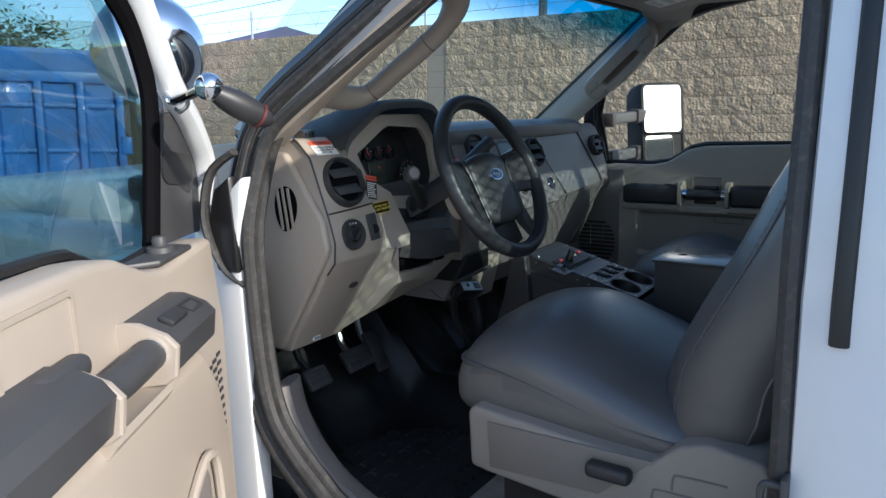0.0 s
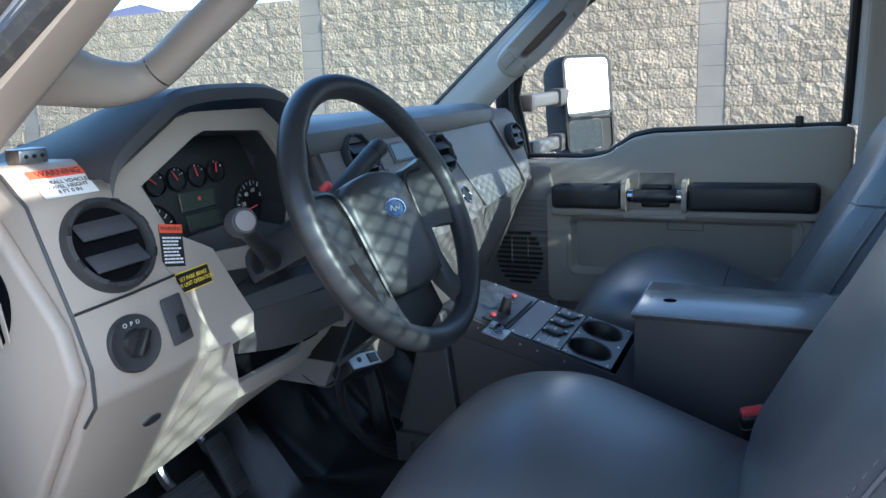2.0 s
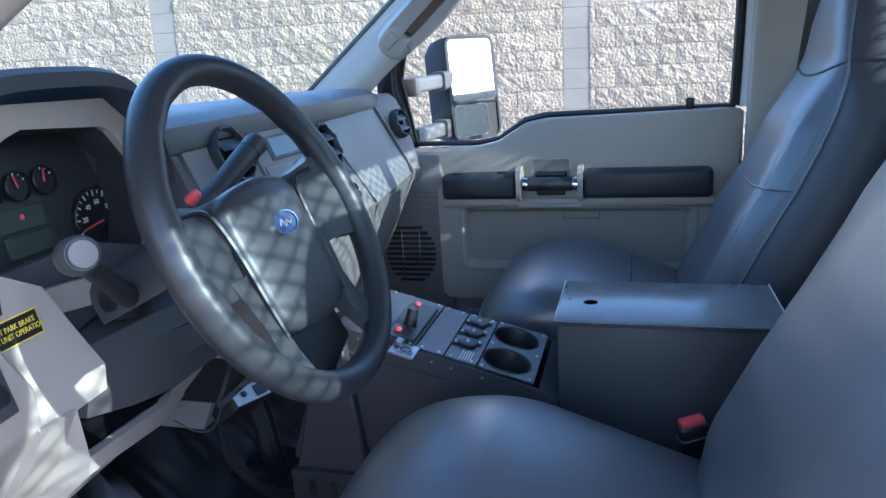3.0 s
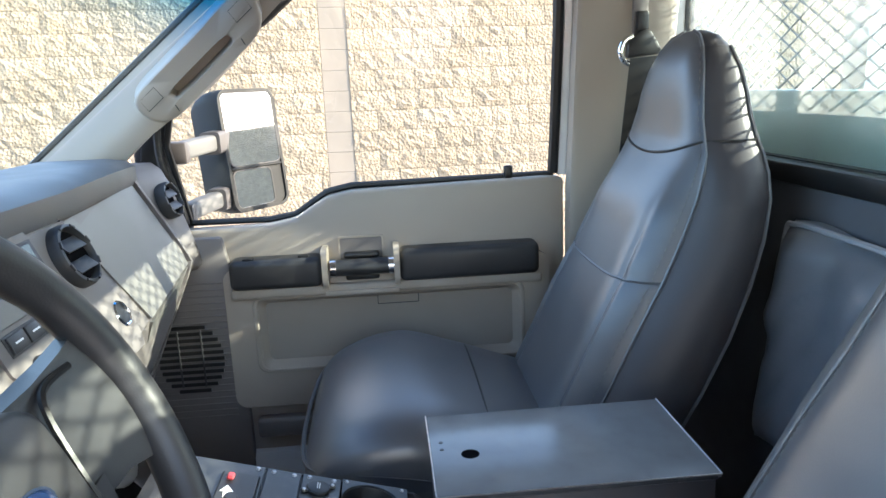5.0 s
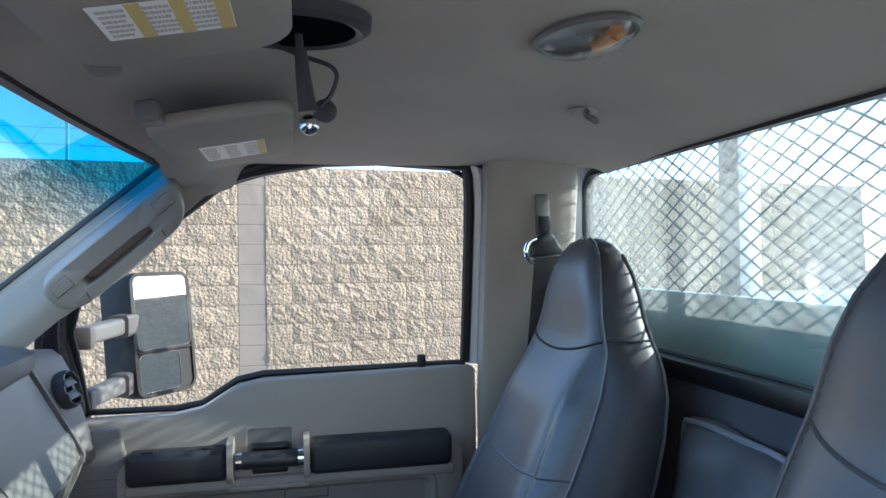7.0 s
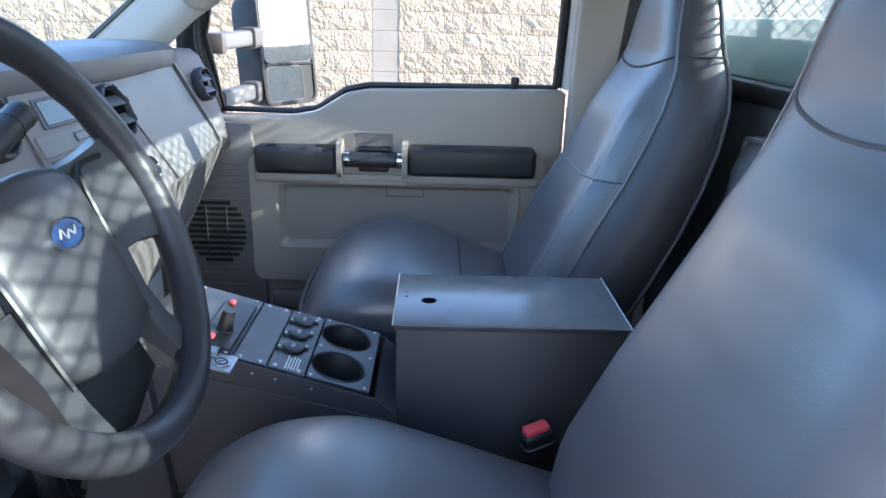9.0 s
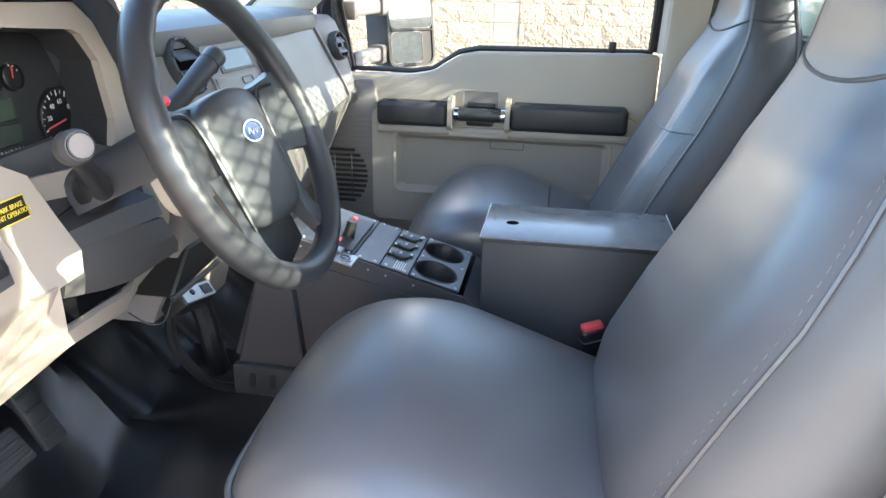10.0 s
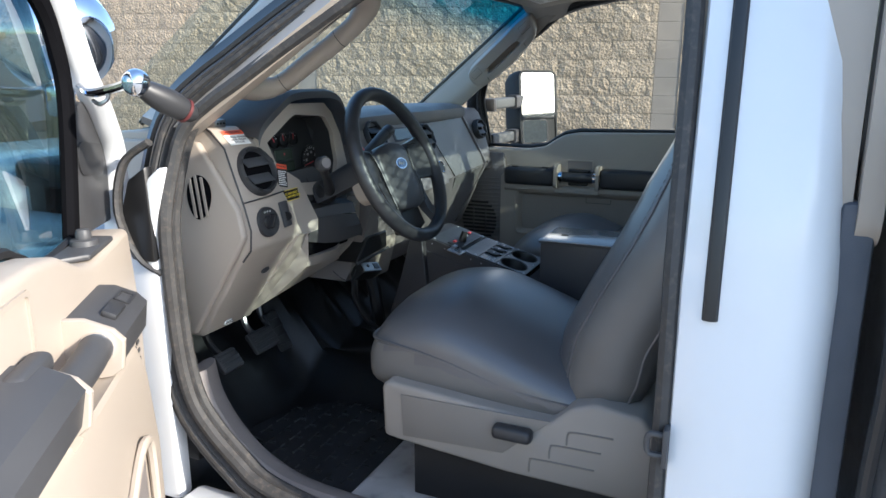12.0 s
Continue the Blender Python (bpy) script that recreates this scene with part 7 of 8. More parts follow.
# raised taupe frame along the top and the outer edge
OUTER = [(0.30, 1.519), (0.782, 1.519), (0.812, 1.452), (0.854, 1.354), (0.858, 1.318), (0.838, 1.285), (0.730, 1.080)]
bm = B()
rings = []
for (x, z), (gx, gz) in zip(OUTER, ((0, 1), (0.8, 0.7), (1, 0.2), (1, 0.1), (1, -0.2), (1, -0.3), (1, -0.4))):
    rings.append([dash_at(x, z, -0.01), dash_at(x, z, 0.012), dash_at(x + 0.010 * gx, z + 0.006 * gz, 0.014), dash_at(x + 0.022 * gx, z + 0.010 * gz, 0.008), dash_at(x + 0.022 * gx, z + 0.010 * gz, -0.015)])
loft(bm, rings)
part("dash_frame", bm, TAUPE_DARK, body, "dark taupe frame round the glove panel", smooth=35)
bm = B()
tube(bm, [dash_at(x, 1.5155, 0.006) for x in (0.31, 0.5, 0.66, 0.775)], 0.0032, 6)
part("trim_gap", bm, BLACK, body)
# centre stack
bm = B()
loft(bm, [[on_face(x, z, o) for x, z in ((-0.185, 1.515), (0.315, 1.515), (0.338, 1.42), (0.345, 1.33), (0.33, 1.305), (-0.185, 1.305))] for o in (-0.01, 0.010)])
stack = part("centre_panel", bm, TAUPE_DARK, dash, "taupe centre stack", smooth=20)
CS = axes(on_face(0.0, 1.47, 0.0105), (1, 0, 0), FN)
round_vent(on_face(-0.07, 1.495, 0.014), FN, 0.052, stack)
round_vent(on_face(0.272, 1.468, 0.016), FN, 0.050, stack)
bm = B()
plate(bm, [(x + 0.0975, v - 0.02) for x, v in rounded(0.195, 0.155, 0.012)], 0.004, CS)
radio = part("radio_panel", bm, TAUPE_DARK, stack)
for nm, lo, hi, mt in (("display_bezel", (0.045, -0.002, 0.004), (0.190, 0.044, 0.0065), CHARCOAL), ("display", (0.055, 0.003, 0.0065), (0.180, 0.039, 0.0075), LCD), ("pocket_door", (0.008, -0.040, 0.004), (0.188, -0.008, 0.0065), PANEL_GREY), ("button_bed", (0.018, -0.074, 0.004), (0.188, -0.046, 0.0055), CHARCOAL)):
    bm = B()
    rbox(bm, lo, hi, 0.001, 1, CS)
    part(nm, bm, mt, radio)
bm = B()
frame_plate(bm, rounded(0.050, 0.016, 0.007), rounded(0.043, 0.010, 0.005), 0.002, CS @ pose(0.132, -0.024, 0.0065))
part("pull_slot", bm, BLACK, radio)
for k in range(4):
    bm = B()
    rbox(bm, (0.022 + k * 0.042, -0.071, 0.0055), (0.060 + k * 0.042, -0.049, 0.009), 0.002, 2, CS)
    bt = part("push_button", bm, DARK, radio)
    bm = B()
    rbox(bm, (0.032 + k * 0.042, -0.061, 0.009), (0.050 + k * 0.042, -0.0585, 0.0094), 0, 1, CS)
    part("button_mark", bm, LABEL_WHITE, bt)
SOCKET = axes(on_face(0.315, 1.362, 0.0095), (1, 0, 0), FN)
bm = B()
turned(bm, [(0.017, 0.0), (0.0175, 0.004), (0.020, 0.0055), (0.0225, 0.003), (0.023, -0.003)], SOCKET, 28)
bezel2 = part("ignition_ring", bm, CHROME, stack, "chrome-rimmed dark socket")
bm = B()
turned(bm, [(0, 0.002), (0.0172, 0.002), (0.0172, -0.001), (0, -0.001)], SOCKET, 22)
part("socket", bm, BLACK, bezel2)
for x, z, mt in ((0.058, 1.371, LABEL_WHITE), (0.127, 1.371, RED), (0.196, 1.366, LABEL_WHITE)):
    KM = axes(on_face(x, z, 0.0095), (1, 0, 0), FN)
    bm = B()
    turned(bm, [(0, 0.004), (0.027, 0.003), (0.029, 0.0), (0, 0)], KM, 28)
    kk = part("heater_knob", bm, CHARCOAL, stack)
    bm = B()
    turned(bm, [(0, 0.020), (0.014, 0.019), (0.019, 0.012), (0.021, 0.004), (0, 0.003)], KM, 24)
    rbox(bm, (-0.004, -0.019, 0.012), (0.004, 0.019, 0.024), 0.003, 2, KM)
    grip = part("knob_grip", bm, DARK, kk)
    bm = B()
    rbox(bm, (-0.0012, 0.006, 0.024), (0.0012, 0.017, 0.0246), 0, 1, KM)
    part("pointer", bm, mt, grip)
bm = B()
rings = []
for z, grow in ((1.285, 0.030), (1.30, 0.008), (1.33, 0.0), (1.50, 0.0), (1.528, 0.006), (1.545, 0.026)):
    dy = (z - 1.462) * 0.30 + grow * 0.8
    rings.append([Vector((x, y + (dy if y < 0.3 else 0), z)) for x, y in ((0.82, 0.46), (0.82, 0.262), (0.835, 0.252), (0.868, 0.240), (0.905, 0.222), (0.922, 0.228), (0.930, 0.250), (0.930, 0.46))])
loft(bm, rings)
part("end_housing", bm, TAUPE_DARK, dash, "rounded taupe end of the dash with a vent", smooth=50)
round_vent((0.878, 0.229, 1.460), (-0.10, -0.95, 0.29), 0.043, body)
bm = B()
prism(bm, [(0.225, 1.04), (0.195, 1.15), (0.182, 1.33), (0.30, 1.33), (0.30, 1.04)], "x", -0.085, 0.035, 0.008)
part("stack_foot", bm, TAUPE, dash)
bm = B()
prism(bm, [(-0.255, 1.140), (-0.185, 1.205), (-0.065, 1.205), (-0.065, 1.150)], "y", 0.176, 0.25, 0.004, 1)
ash = part("ash_tray", bm, BLACK, dash, "open black ash tray")
bm = B()
tube(bm, [(-0.255, 0.174, 1.139), (-0.15, 0.170, 1.144), (-0.065, 0.172, 1.149)], 0.005, 6)
part("tray_lip", bm, CHARCOAL, ash)

# brake controller hung under the dash, with its cable
ctl = thing("brake_controller", (-0.135, 0.2, 1.09), "small black trailer brake controller box under the dash", "controller")
CT = axes((-0.137, 0.195, 1.10), (1, -0.15, -0.15), (0.05, -0.75, 0.62))
bm = B()
rbox(bm, (-0.05, -0.018, -0.05), (0.05, 0.018, 0.0), 0.004, 2, CT)
bodyc = part("case", bm, BLACK, ctl)
bm = B()
rbox(bm, (-0.046, -0.015, 0.0), (0.046, 0.015, 0.0025), 0.001, 1, CT)
part("face", bm, GALV, bodyc, "pale metal face")
bm = B()
rbox(bm, (0.010, -0.010, 0.0025), (0.038, 0.010, 0.005), 0.001, 1, CT)
part("slider", bm, BLACK, bodyc)
bm = B()
turned(bm, [(0, 0.004), (0.005, 0.003), (0.006, 0.0), (0, 0)], CT @ pose(-0.018, 0.002, 0.0025), 12)
part("knob", bm, DARK, bodyc)
bm = B()
tube(bm, curve([(-0.17, 0.235, 1.075), (-0.155, 0.24, 0.99), (-0.12, 0.20, 0.90), (-0.06, 0.155, 0.855), (-0.03, 0.13, 0.845)], 7), 0.010, 8)
part("cable_sleeve", bm, BLACK, ctl, "corrugated cable sleeve")
bm = B()
tube(bm, curve([(-0.185, 0.22, 1.10), (-0.215, 0.22, 1.075), (-0.24, 0.235, 1.082), (-0.26, 0.255, 1.11)], 6), 0.0014, 6)
part("wire", bm, CHARCOAL, ctl)
bm = B()
tube(bm, curve([(-0.175, 0.235, 1.08), (-0.170, 0.233, 1.06), (-0.162, 0.236, 1.045)], 6), 0.002, 6)
part("wire", bm, RED, ctl)
bm = B()
tube(bm, curve([(-0.03, 0.28, 1.10), (-0.025, 0.25, 1.0), (-0.03, 0.235, 0.93), (0.0, 0.24, 0.86)], 7), 0.022, 10)
part("flex_hose", bm, BLACK, ctl)

# ---- pedals ----
def pedal(x, y, z, w, h, tilt, label, reach):
    p = thing("pedal", (x, y, z - h / 2), label, "pedal", "pedals")
    m = pose(x, y, z, tilt, 0, 0)
    b = B()
    rbox(b, (-w / 2, -h / 2, -0.008), (w / 2, h / 2, 0.008), 0.008, 2, m)
    pd = part("pad", b, MAT_RUBBER, p)
    for k in range(4):
        b = B()
        yy = -h / 2 + h * (k + 0.8) / 4.6
        rbox(b, (-w * 0.42, yy - 0.003, 0.008), (w * 0.42, yy + 0.003, 0.0105), 0.001, 1, m)
        part("rib", b, MAT_RUBBER, pd)
    b = B()
    tube(b, curve([(x, y + 0.01, z), (x, y + 0.06, z + 0.04), (x + 0.01, y + 0.09, z + reach)], 5), 0.009, 8)
    part("arm", b, STEEL if reach > 0.1 else BLACK, p)


pedal(-0.47, 0.36, 0.95, 0.105, 0.065, 52, "worn black brake pedal with ribbed rubber", 0.16)
pedal(-0.285, 0.45, 0.90, 0.055, 0.13, 60, "long black accelerator pedal", 0.13)
pedal(-0.70, 0.285, 0.985, 0.075, 0.055, 50, "small dark parking brake pedal", 0.10)

# loose rubber mat
mat_t = thing("floor_mat", (-0.47, 0.17, 0.67), "black rubber floor mat with raised ribs", "mat")
bm = B()
rbox(bm, (-0.70, -0.08, 0.672), (-0.24, 0.42, 0.682), 0.004, 1)
mat_body = part("sheet", bm, MAT_RUBBER, mat_t)
for j in range(9):
    for i in range(6):
        x, y = -0.665 + i * 0.075 + (0.02 if j % 2 else 0), -0.05 + j * 0.05
        bm = B()
        prism(bm, [(x, y), (x + 0.022, y), (x + 0.022, y - 0.02), (x + 0.028, y - 0.02), (x + 0.028, y), (x + 0.05, y), (x + 0.05, y + 0.006), (x, y + 0.006)], "z", 0.681, 0.687)
        part("rib", bm, MAT_RUBBER, mat_body, smooth=0)

# ---- centre console ----
con = thing("centre_console", (0.08, -0.15, 0.75), "black steel equipment console with cup holders", "console")
# sloping top from the dash down to the box
CP = axes((0.064, -0.135, 1.137), (1, 0, 0), (0, -0.27, 0.963))


def on_con(x, v, h=0.0):
    return CP @ Vector((x, v, h))


bm = B()
prism(bm, [(0.06, 0.92), (0.075, 1.19), (0.055, 1.193), (-0.166, 1.1245), (-0.168, 1.03), (-0.31, 1.03), (-0.32, 0.80), (0.02, 0.80)], "x", -0.044, 0.170, 0.002, 1)
for xa in (-0.046, 0.168):
    prism(bm, [(0.05, 1.10), (0.05, 1.190), (-0.285, 1.094), (-0.315, 1.068), (-0.318, 1.0)], "x", xa, xa + 0.004, 0.001, 1)
prism(bm, [(-0.284, 1.094), (-0.314, 1.068), (-0.318, 1.0), (-0.310, 1.0), (-0.306, 1.066), (-0.280, 1.086)], "x", -0.0435, 0.1695, 0.0, 1)
side = part("housing", bm, CONSOLE_SIDE, con, "black console housing")
bm = B()
prism(bm, [(0.165, 0.90), (0.09, 1.19), (0.05, 1.19), (0.02, 0.90)], "x", -0.073, -0.044, 0.003, 1)
prism(bm, [(0.175, 0.93), (0.10, 1.16), (-0.30, 1.06), (-0.30, 0.83), (0.0, 0.83)], "x", -0.050, -0.0455, 0.001, 1)
part("side_plate", bm, CONSOLE_SIDE, con)
bm = B()
rbox(bm, (-0.088, -0.16, 0.86), (-0.046, 0.165, 0.925), 0.002, 1)
brk = part("bracket", bm, CONSOLE_METAL, con, "bent steel floor bracket with slots")
for k in range(7):
    bm = B()
    plate(bm, rounded(0.012, 0.032, 0.0058), 0.001, axes((-0.0885, 0.125 - k * 0.042, 0.894), (0, -1, 0), (-1, 0, 0)))
    part("slot_hole", bm, BLACK, brk)
for nm, v0, v1, h in (("control_plate", 0.066, 0.178, 0.003), ("blank_plate", 0.014, 0.064, 0.002), ("socket_plate", -0.0445, 0.012, 0.003)):
    bm = B()
    rbox(bm, (-0.104, v0, -0.004), (0.104, v1, h), 0.001, 1, CP)
    pl = part(nm, bm, CONSOLE_METAL, con)
    for xx in (-0.096, 0.096):
        for vv in (v0 + 0.01, v1 - 0.01):
            bm = B()
            turned(bm, [(0, 0.0025), (0.003, 0.002), (0.004, 0), (0, 0)], CP @ pose(xx, vv, h), 10)
            part("screw", bm, STEEL, pl)
# cup holder plate with two round holes
bm = B()
cup_r = 0.041


def hole_plate(b, cx, half_w, v0, v1):
    n = 32
    hole = [(cx + cup_r * math.cos(2 * math.pi * k / n), -0.090 + cup_r * math.sin(2 * math.pi * k / n)) for k in range(n)]
    edge = []
    for k in range(n):
        a = 2 * math.pi * k / n
        c, s = math.cos(a), math.sin(a)
        sc = min(half_w / max(1e-6, abs(c)), (v1 - v0) / 2 / max(1e-6, abs(s)))
        edge.append((cx + c * sc, (v0 + v1) / 2 + s * sc))
    for ex, ev in ((-half_w, v0), (-half_w, v1), (half_w, v0), (half_w, v1)):
        k = min(range(n), key=lambda q: (edge[q][0] - cx - ex) ** 2 + (edge[q][1] - ev) ** 2)
        edge[k] = (cx + ex, ev)
    frame_plate(b, edge, hole, 0.004, CP @ pose(0, 0, 0.0))


hole_plate(bm, -0.0525, 0.0525, -0.144, -0.047)
hole_plate(bm, 0.0525, 0.0525, -0.144, -0.047)
cups = part("cup_plate", bm, CONSOLE_METAL, con, "black plate with two cup holes")
for xx in (-0.0525, 0.0525):
    bm = B()
    turned(bm, [(cup_r, 0.003), (cup_r - 0.001, 0.0), (cup_r - 0.004, -0.05), (0, -0.052)], CP @ pose(xx, -0.090, 0.0), 32)
    turned(bm, [(cup_r + 0.003, 0.004), (cup_r + 0.002, 0.006), (cup_r, 0.0045)], CP @ pose(xx, -0.090, 0), 32)
    part("cup_well", bm, LABEL_BLACK, cups, "dark cup well")
for xx in (-0.098, 0.0, 0.098):
    for vv in (-0.136, -0.053):
        bm = B()
        turned(bm, [(0, 0.0022), (0.0024, 0.0018), (0.0032, 0), (0, 0)], CP @ pose(xx, vv, 0.004), 10)
        part("screw", bm, STEEL, cups)
coaster = thing("cup_coaster", (0.03, -0.25, 1.05), "small dark round coaster with a pale rim", "coaster")
CO = CP @ pose(-0.054, -0.098, -0.036)
bm = B()
turned(bm, [(0, 0.003), (0.021, 0.003), (0.022, 0), (0, 0)], CO, 24)
disc = part("disc", bm, DARK, coaster)
bm = B()
tube(bm, [CO @ Vector((0.0215 * math.cos(a), 0.0215 * math.sin(a), 0.003)) for a in (k * math.pi / 14 for k in range(28))], 0.0018, 6, True)
part("rim", bm, GALV, disc, "pale rim")
for turn in (35, 125):
    bm = B()
    rbox(bm, (-0.012, -0.0018, 0.003), (0.012, 0.0018, 0.0042), 0.0005, 1, CO @ pose(0, 0, 0, 0, 0, turn))
    part("cross_mark", bm, STEEL, disc)
# three capped sockets
for k in range(3):
    x = 0.067 - k * 0.050
    m = CP @ pose(x, -0.0125, 0.003)
    bm = B()
    turned(bm, [(0.0175, 0.0), (0.0175, 0.004), (0.016, 0.0058), (0.012, 0.0068), (0, 0.007)], m, 22)
    for sx in (-1, 1):
        rbox(bm, (sx * 0.021 - 0.006, -0.0045, 0.0), (sx * 0.021 + 0.006, 0.0045, 0.0045), 0.002, 1, m @ pose(0, 0, 0, 0, 0, -62))
    sk = part("power_socket", bm, BLACK, con, "black capped power socket")
    bars("socket_mark", 2, 0.014, 0.006, m @ pose(0, 0, 0.0072), GAUGE_MARK, sk, k)
    for sx in (-1, 1):
        bm = B()
        turned(bm, [(0, 0.0018), (0.0022, 0.0015), (0.0028, 0), (0, 0)], m @ pose(0, 0, 0, 0, 0, -62) @ pose(sx * 0.0225, 0, 0.0045), 10)
        part("screw", bm, STEEL, sk)
bars("plate_text", 5, 0.04, 0.022, CP @ pose(-0.078, -0.022, 0.0034), GAUGE_MARK, con, 9)
# control with knob, two red buttons
bm = B()
rbox(bm, (-0.097, 0.070, 0.003), (0.070, 0.122, 0.009), 0.002, 1, CP)
cu = part("control_unit", bm, DARK, con)
bm = B()
turned(bm, [(0, 0.034), (0.008, 0.034), (0.010, 0.030), (0.012, 0.002), (0.014, 0), (0, 0)], CP @ pose(-0.042, 0.095, 0.009), 18)
part("control_knob", bm, BLACK, cu)
for x, v in ((0.052, 0.109), (-0.077, 0.106)):
    bm = B()
    rbox(bm, (x - 0.007, v - 0.005, 0.009), (x + 0.007, v + 0.005, 0.015), 0.002, 1, CP)
    part("red_button", bm, RED, cu)
bm = B()
prism(bm, [(-0.012, 0.108), (0.018, 0.112), (0.017, 0.117), (0.034, 0.109), (0.020, 0.099), (0.019, 0.104), (-0.011, 0.100)], "z", 0.009, 0.0094, 0, 1, CP)
part("arrow_mark", bm, LABEL_WHITE, cu, "white arrow")
bm = B()
rbox(bm, (-0.122, 0.084, 0.003), (-0.100, 0.098, 0.011), 0.002, 1, CP)
part("rocker", bm, STEEL, cu)
bm = B()
turned(bm, [(0, 0.002), (0.013, 0.002), (0.013, 0), (0, 0)], CP @ pose(-0.128, 0.074, 0.003), 20)
rbox(bm, (-0.148, 0.055, -0.001), (-0.100, 0.100, 0.0028), 0.001, 1, CP)
keyp = part("key_plate", bm, STEEL, con, "round steel key plate")
bm = B()
turned(bm, [(0.007, 0.002), (0.0085, 0.0034), (0.010, 0.002)], CP @ pose(-0.128, 0.074, 0.003), 20)
part("key_ring", bm, BLACK, keyp)
bm = B()
rbox(bm, (-0.001, -0.005, 0.002), (0.001, 0.005, 0.0026), 0, 1, CP @ pose(-0.128, 0.074, 0.003, 0, 0, 40))
part("key_slot", bm, BLACK, keyp)
for v in (0.165, 0.120, 0.070, 0.030, -0.005, -0.060):
    bm = B()
    turned(bm, [(0, 0.002), (0.0022, 0.0016), (0.003, 0), (0, 0)], axes(on_con(-0.1085, v, -0.012), (0, 1, 0), (-1, 0, 0)), 10)
    part("screw", bm, STEEL, con)
# storage box behind with its lid
box = thing("storage_box", (0.08, -0.5, 0.75), "black steel arm rest box with a grey lid", "box")
bm = B()
rbox(bm, (-0.026, -0.66, 0.78), (0.184, -0.314, 1.202), 0.003, 2)
part("body", bm, CONSOLE_SIDE, box)
bm = B()
rbox(bm, (-0.030, -0.665, 1.2035), (0.188, -0.308, 1.2085), 0.0015, 2)
lid = part("lid", bm, LID_PAINT, box, "dark grey steel lid with a finger hole")
bm = B()
turned(bm, [(0, 0.0006), (0.0105, 0.0006), (0.0125, 0.0), (0, 0)], pose(0.068, -0.362, 1.2085) @ Matrix.Diagonal((1, 1, 1, 1)), 20)
part("finger_hole", bm, VOID, lid)
for x in (0.055, 0.075):
    bm = B()
    turned(bm, [(0, 0.0008), (0.0028, 0.0006), (0.0032, 0), (0, 0)], pose(x + 0.03, -0.325, 1.2085), 10)
    part("rivet", bm, BLACK, lid)
bm = B()
rbox(bm, (-0.0315, -0.66, 1.2015), (-0.0285, -0.31, 1.2080), 0.001, 1)
part("lid_edge", bm, CONSOLE_METAL, lid)
for a, c in (((-0.030, -0.309, 1.2088), (0.188, -0.309, 1.2088)), ((-0.0305, -0.31, 1.2088), (-0.0305, -0.664, 1.2088)), ((-0.030, -0.6645, 1.2088), (0.188, -0.6645, 1.2088))):
    ebm = B()
    tube(ebm, [a, c], 0.0011, 6)
    part("bare_edge", ebm, STEEL, lid, "worn bare edge")
rbm = B()
tube(rbm, [(0.189, -0.312, 1.2), (0.189, -0.66, 1.2)], 0.0045, 8)
part("hinge", rbm, STEEL, lid)

# ---- overhead ----
def visor(s):
    v = thing("sun_visor", (0.085 + s * 0.385, -0.08, 1.94), "taupe cloth sun visor folded up, with white and amber labels", "sun visor", "sun visors")
    m = axes((0.085 + s * 0.385, -0.160, 1.958 if s < 0 else 1.950), (1, 0, -0.03 * s), (0, -0.17, -0.985))
    b = B()
    rings = []
    for sc, h in ((0.955, -0.011), (0.99, -0.007), (1.0, 0.0), (0.99, 0.007), (0.955, 0.011)):
        rings.append([m @ Vector((x * (1 - (1 - sc) * 0.5), y * sc, h)) for x, y in rounded(0.48, 0.215, 0.05)])
    loft(b, rings)
    bd = part("body", b, VISOR_CLOTH, v, smooth=60)
    b = B()
    tube(b, [m @ Vector((-s * 0.27, -0.085, -0.004)), m @ Vector((s * 0.24, -0.085, -0.004))], 0.010, 8)
    part("pivot_rod", b, TAUPE_DARK, v)
    b = B()
    rbox(b, (-0.022, -0.016, -0.02), (0.022, 0.016, 0.012), 0.008, 3, m @ pose(-s * 0.262, -0.088, -0.004))
    part("clip", b, TAUPE_DARK, v)
    # white caution label crossed by amber bars, near the inner end
    LM = m @ pose((0.11 if s < 0 else 0.045), 0.0, 0.0114)
    lx, ly = (0.042, 0.055) if s < 0 else (0.080, 0.055)
    b = B()
    rbox(b, (-lx, -ly, 0.0), (lx, ly, 0.0006), 0, 1, LM)
    lb = part("label", b, LABEL_WHITE, bd, "white caution label with amber bars")
    for q in ((-0.020, 0.014, 0.048) if s < 0 else (0.048,)):
        b = B()
        rbox(b, (-lx, q - 0.006, 0.0006), (lx, q + 0.006, 0.001), 0, 1, LM)
        part("amber_bar", b, LABEL_TAN, lb)
    for k, q in enumerate((-0.039, -0.003, 0.031)):
        bars("print", 6, 0.022, lx * 1.7, LM @ pose(0, q, 0.0007, 0, 0, 90) @ Matrix.Diagonal((1, 1, 1, 1)), PRINT, lb, k + 20)
    if s < 0:
        LN = m @ pose(-0.01, 0.0, 0.0114)
        b = B()
        rbox(b, (-0.035, -0.055, 0.0), (0.035, 0.055, 0.0006), 0, 1, LN)
        lb = part("label", b, LABEL_WHITE, bd, "plain white printed label")
        bars("print", 7, 0.09, 0.055, LN @ pose(0, 0, 0.0007, 0, 0, 90), PRINT, lb, 44)
    return v


visor(-1)
visor(1)

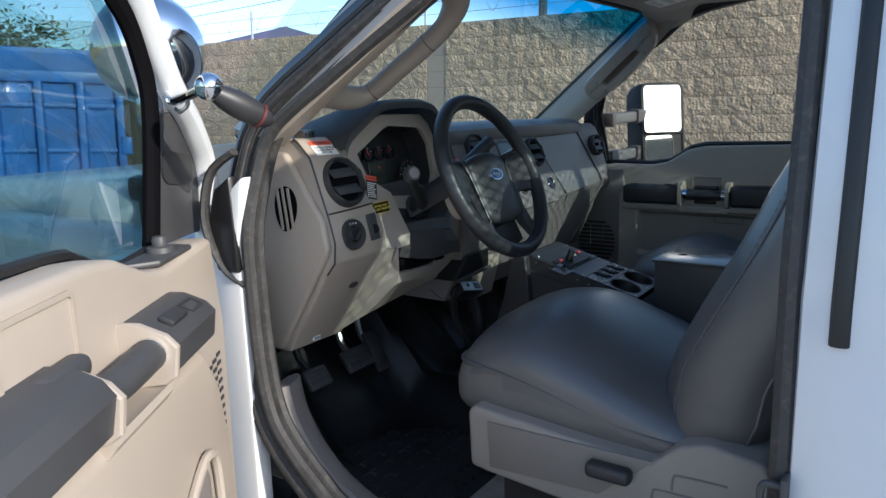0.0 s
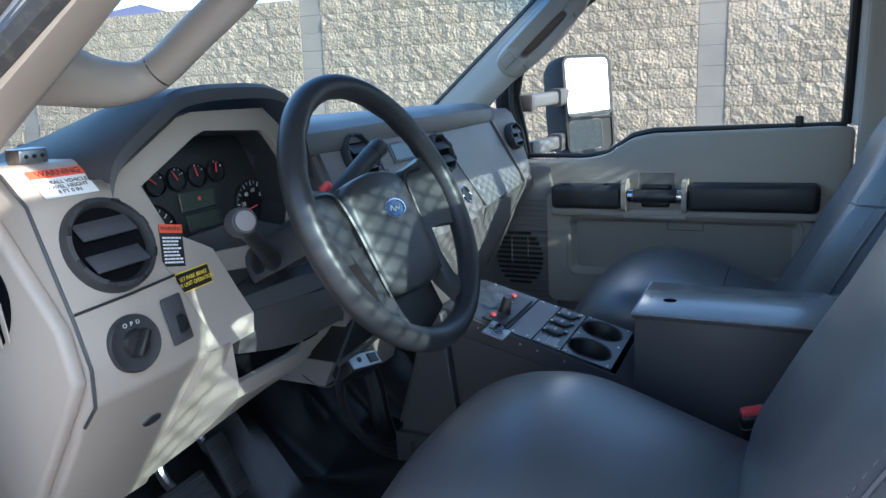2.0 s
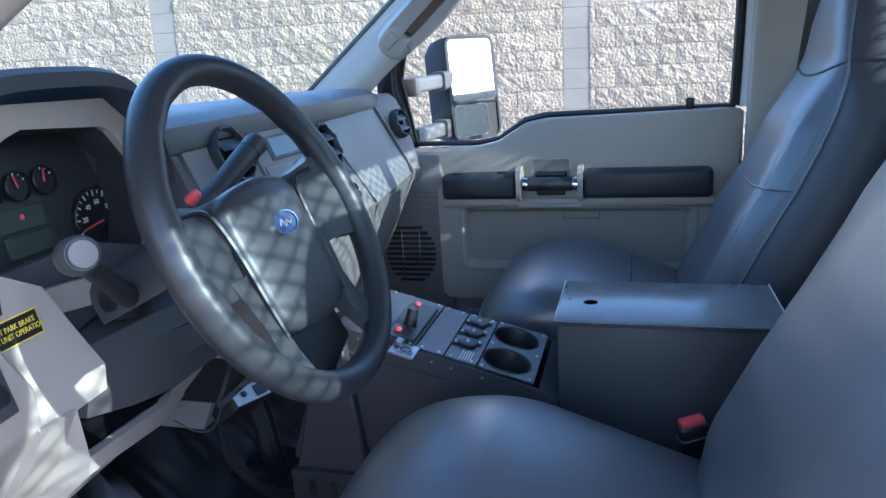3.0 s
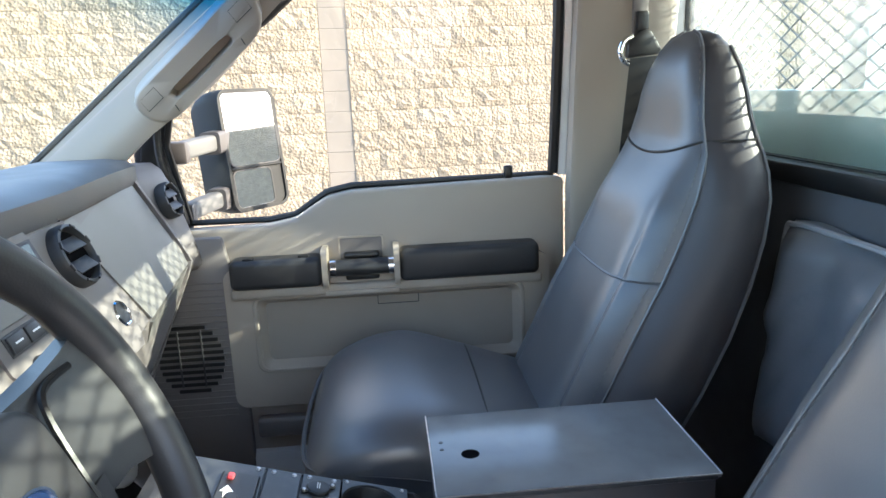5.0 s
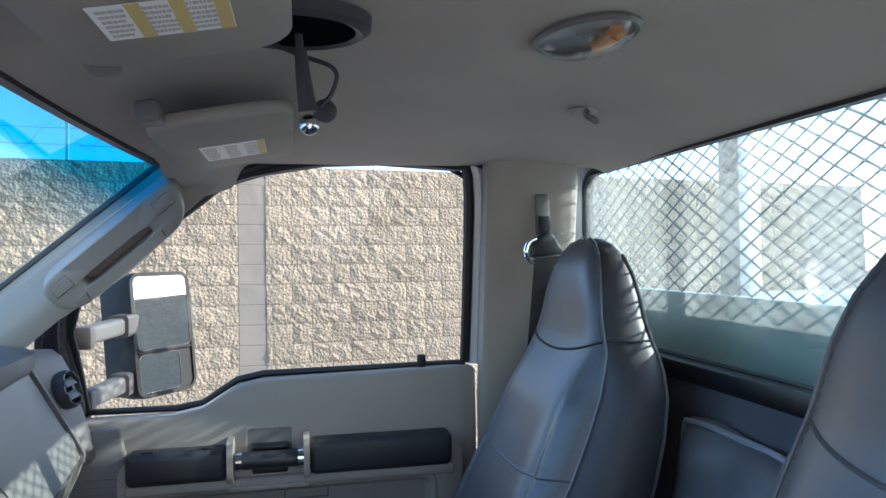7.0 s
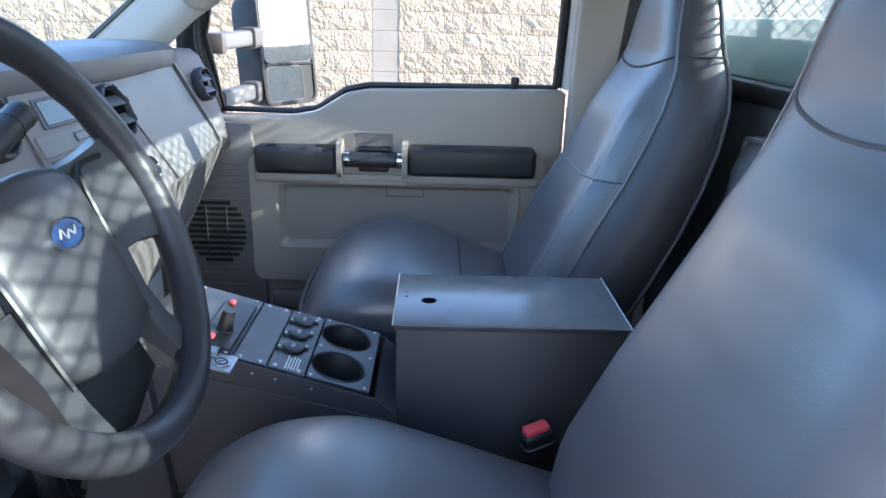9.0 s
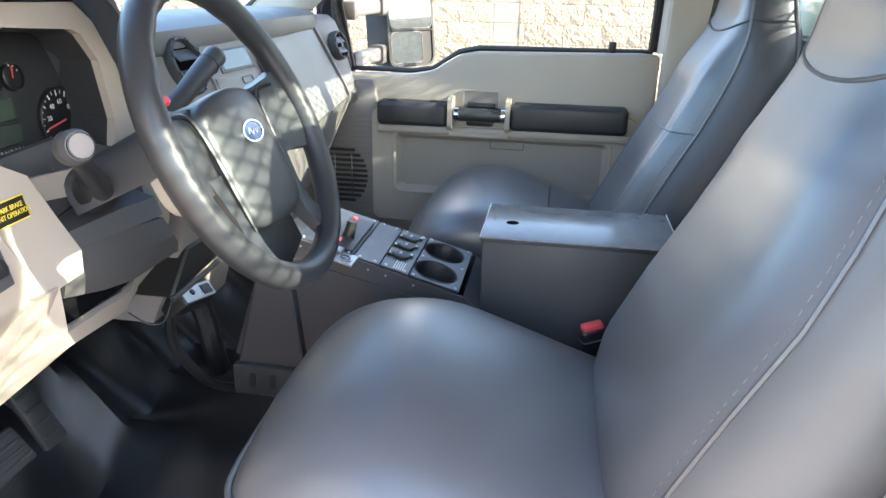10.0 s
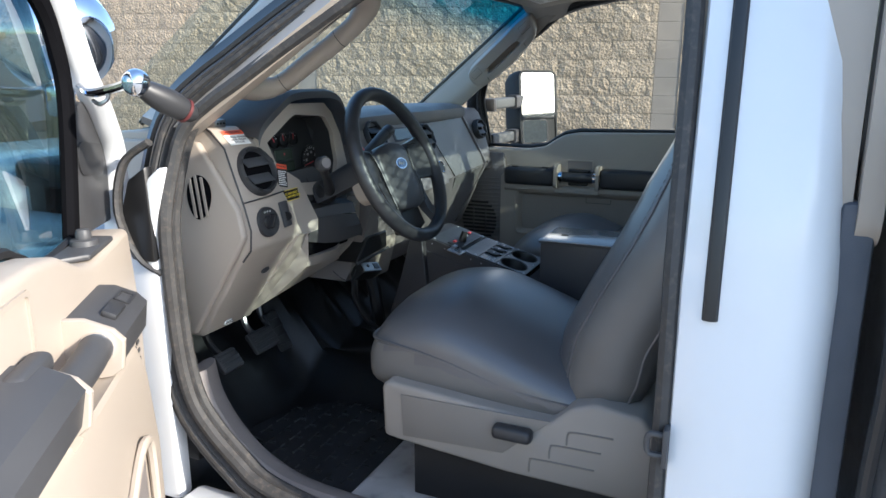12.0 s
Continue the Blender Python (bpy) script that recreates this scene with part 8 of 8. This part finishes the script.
post = thing("spotlight_post", (0.035, -0.28, 1.88), "roof spotlight control rod hanging from an oval opening", "lamp")
zc = roof_z(0.020, -0.266)
bm = B()
turned(bm, [(0.066, 0.004), (0.084, 0.0), (0.083, -0.014), (0.074, -0.020), (0.067, -0.017)], pose(0.020, -0.266, zc - 0.001) @ Matrix.Diagonal((0.9, 1.12, 1, 1)), 36)
part("opening_ring", bm, CHARCOAL, post, "raw edged oval opening")
bm = B()
turned(bm, [(0.0, -0.0165), (0.068, -0.0165), (0.07, -0.004), (0, -0.004)], pose(0.020, -0.266, zc - 0.001) @ Matrix.Diagonal((0.9, 1.12, 1, 1)), 36)
part("dark_opening", bm, VOID, post)
bm = B()
tube(bm, [(0.030, -0.272, zc), (0.032, -0.276, 1.985)], 0.0048, 10)
part("rod", bm, CHARCOAL, post)
bm = B()
tube(bm, [(0.032, -0.276, 1.99), (0.033, -0.279, 1.955), (0.035, -0.284, 1.915)], 0.0088, 14, taper=lambda u: 0.8 + 0.5 * u)
part("sleeve", bm, CHARCOAL, post)
bm = B()
bmesh.ops.create_uvsphere(bm, u_segments=20, v_segments=14, radius=0.0125, matrix=Matrix.Translation((0.035, -0.285, 1.900)))
part("chrome_end", bm, CHROME, post, "chrome ball end")
bm = B()
turned(bm, [(0, 0.008), (0.013, 0.007), (0.015, 0.0), (0.013, -0.007), (0, -0.008)], axes((0.06, -0.305, 1.922), (0, 1, 0), (0.8, -0.5, 0.1)), 22)
part("side_knob", bm, CHARCOAL, post)
bm = B()
tube(bm, curve([(0.030, -0.25, zc), (0.028, -0.235, 2.0), (0.035, -0.27, 1.985), (0.04, -0.315, 1.97), (0.045, -0.315, 1.945), (0.05, -0.30, 1.925)], 7), 0.0028, 6)
part("wire", bm, BLACK, post)

dome = thing("dome_light", (0.03, -0.64, 2.0), "oval clear dome lamp with an amber bulb, unlit", "lamp")
dz = roof_z(0.03, -0.64)
DM = pose(0.025, -0.635, dz, 180, 0, 12)
bm = B()
turned(bm, [(0.058, 0.0), (0.060, 0.006), (0.056, 0.010), (0.052, 0.008)], DM @ Matrix.Diagonal((1.45, 1.0, 1, 1)), 36)
part("rim", bm, PANEL_GREY, dome)
bm = B()
turned(bm, [(0.053, 0.006), (0.049, 0.016), (0.035, 0.024), (0, 0.027)], DM @ Matrix.Diagonal((1.45, 1.0, 1, 1)), 36)
part("lens", bm, glass("dome_lens", (0.9, 0.9, 0.88), haze=0.25), dome, "clear ribbed lens")
bm = B()
turned(bm, [(0, 0.001), (0.052, 0.001), (0.052, 0.0005), (0, 0.0)], DM @ Matrix.Diagonal((1.45, 1.0, 1, 1)), 30)
part("reflector", bm, GALV, dome)
bm = B()
tube(bm, [DM @ Vector((-0.040, 0.018, 0.010)), DM @ Vector((0.015, 0.030, 0.010))], 0.011, 10)
part("bulb", bm, LENS_AMBER, dome, "amber bulb")

hook = thing("coat_hook", (0.40, -0.79, 1.95), "small taupe coat hook in the headliner", "hook")
hz = roof_z(0.40, -0.79)
bm = B()
turned(bm, [(0, 0.012), (0.022, 0.010), (0.03, 0.0), (0, 0.0)], pose(0.40, -0.79, hz, 180), 22)
part("base", bm, HEADLINER, hook)
bm = B()
tube(bm, curve([(0.375, -0.785, hz - 0.006), (0.36, -0.78, hz - 0.018), (0.37, -0.80, hz - 0.024), (0.395, -0.81, hz - 0.020)], 5), 0.006, 8)
part("hook", bm, TAUPE_DARK, hook)
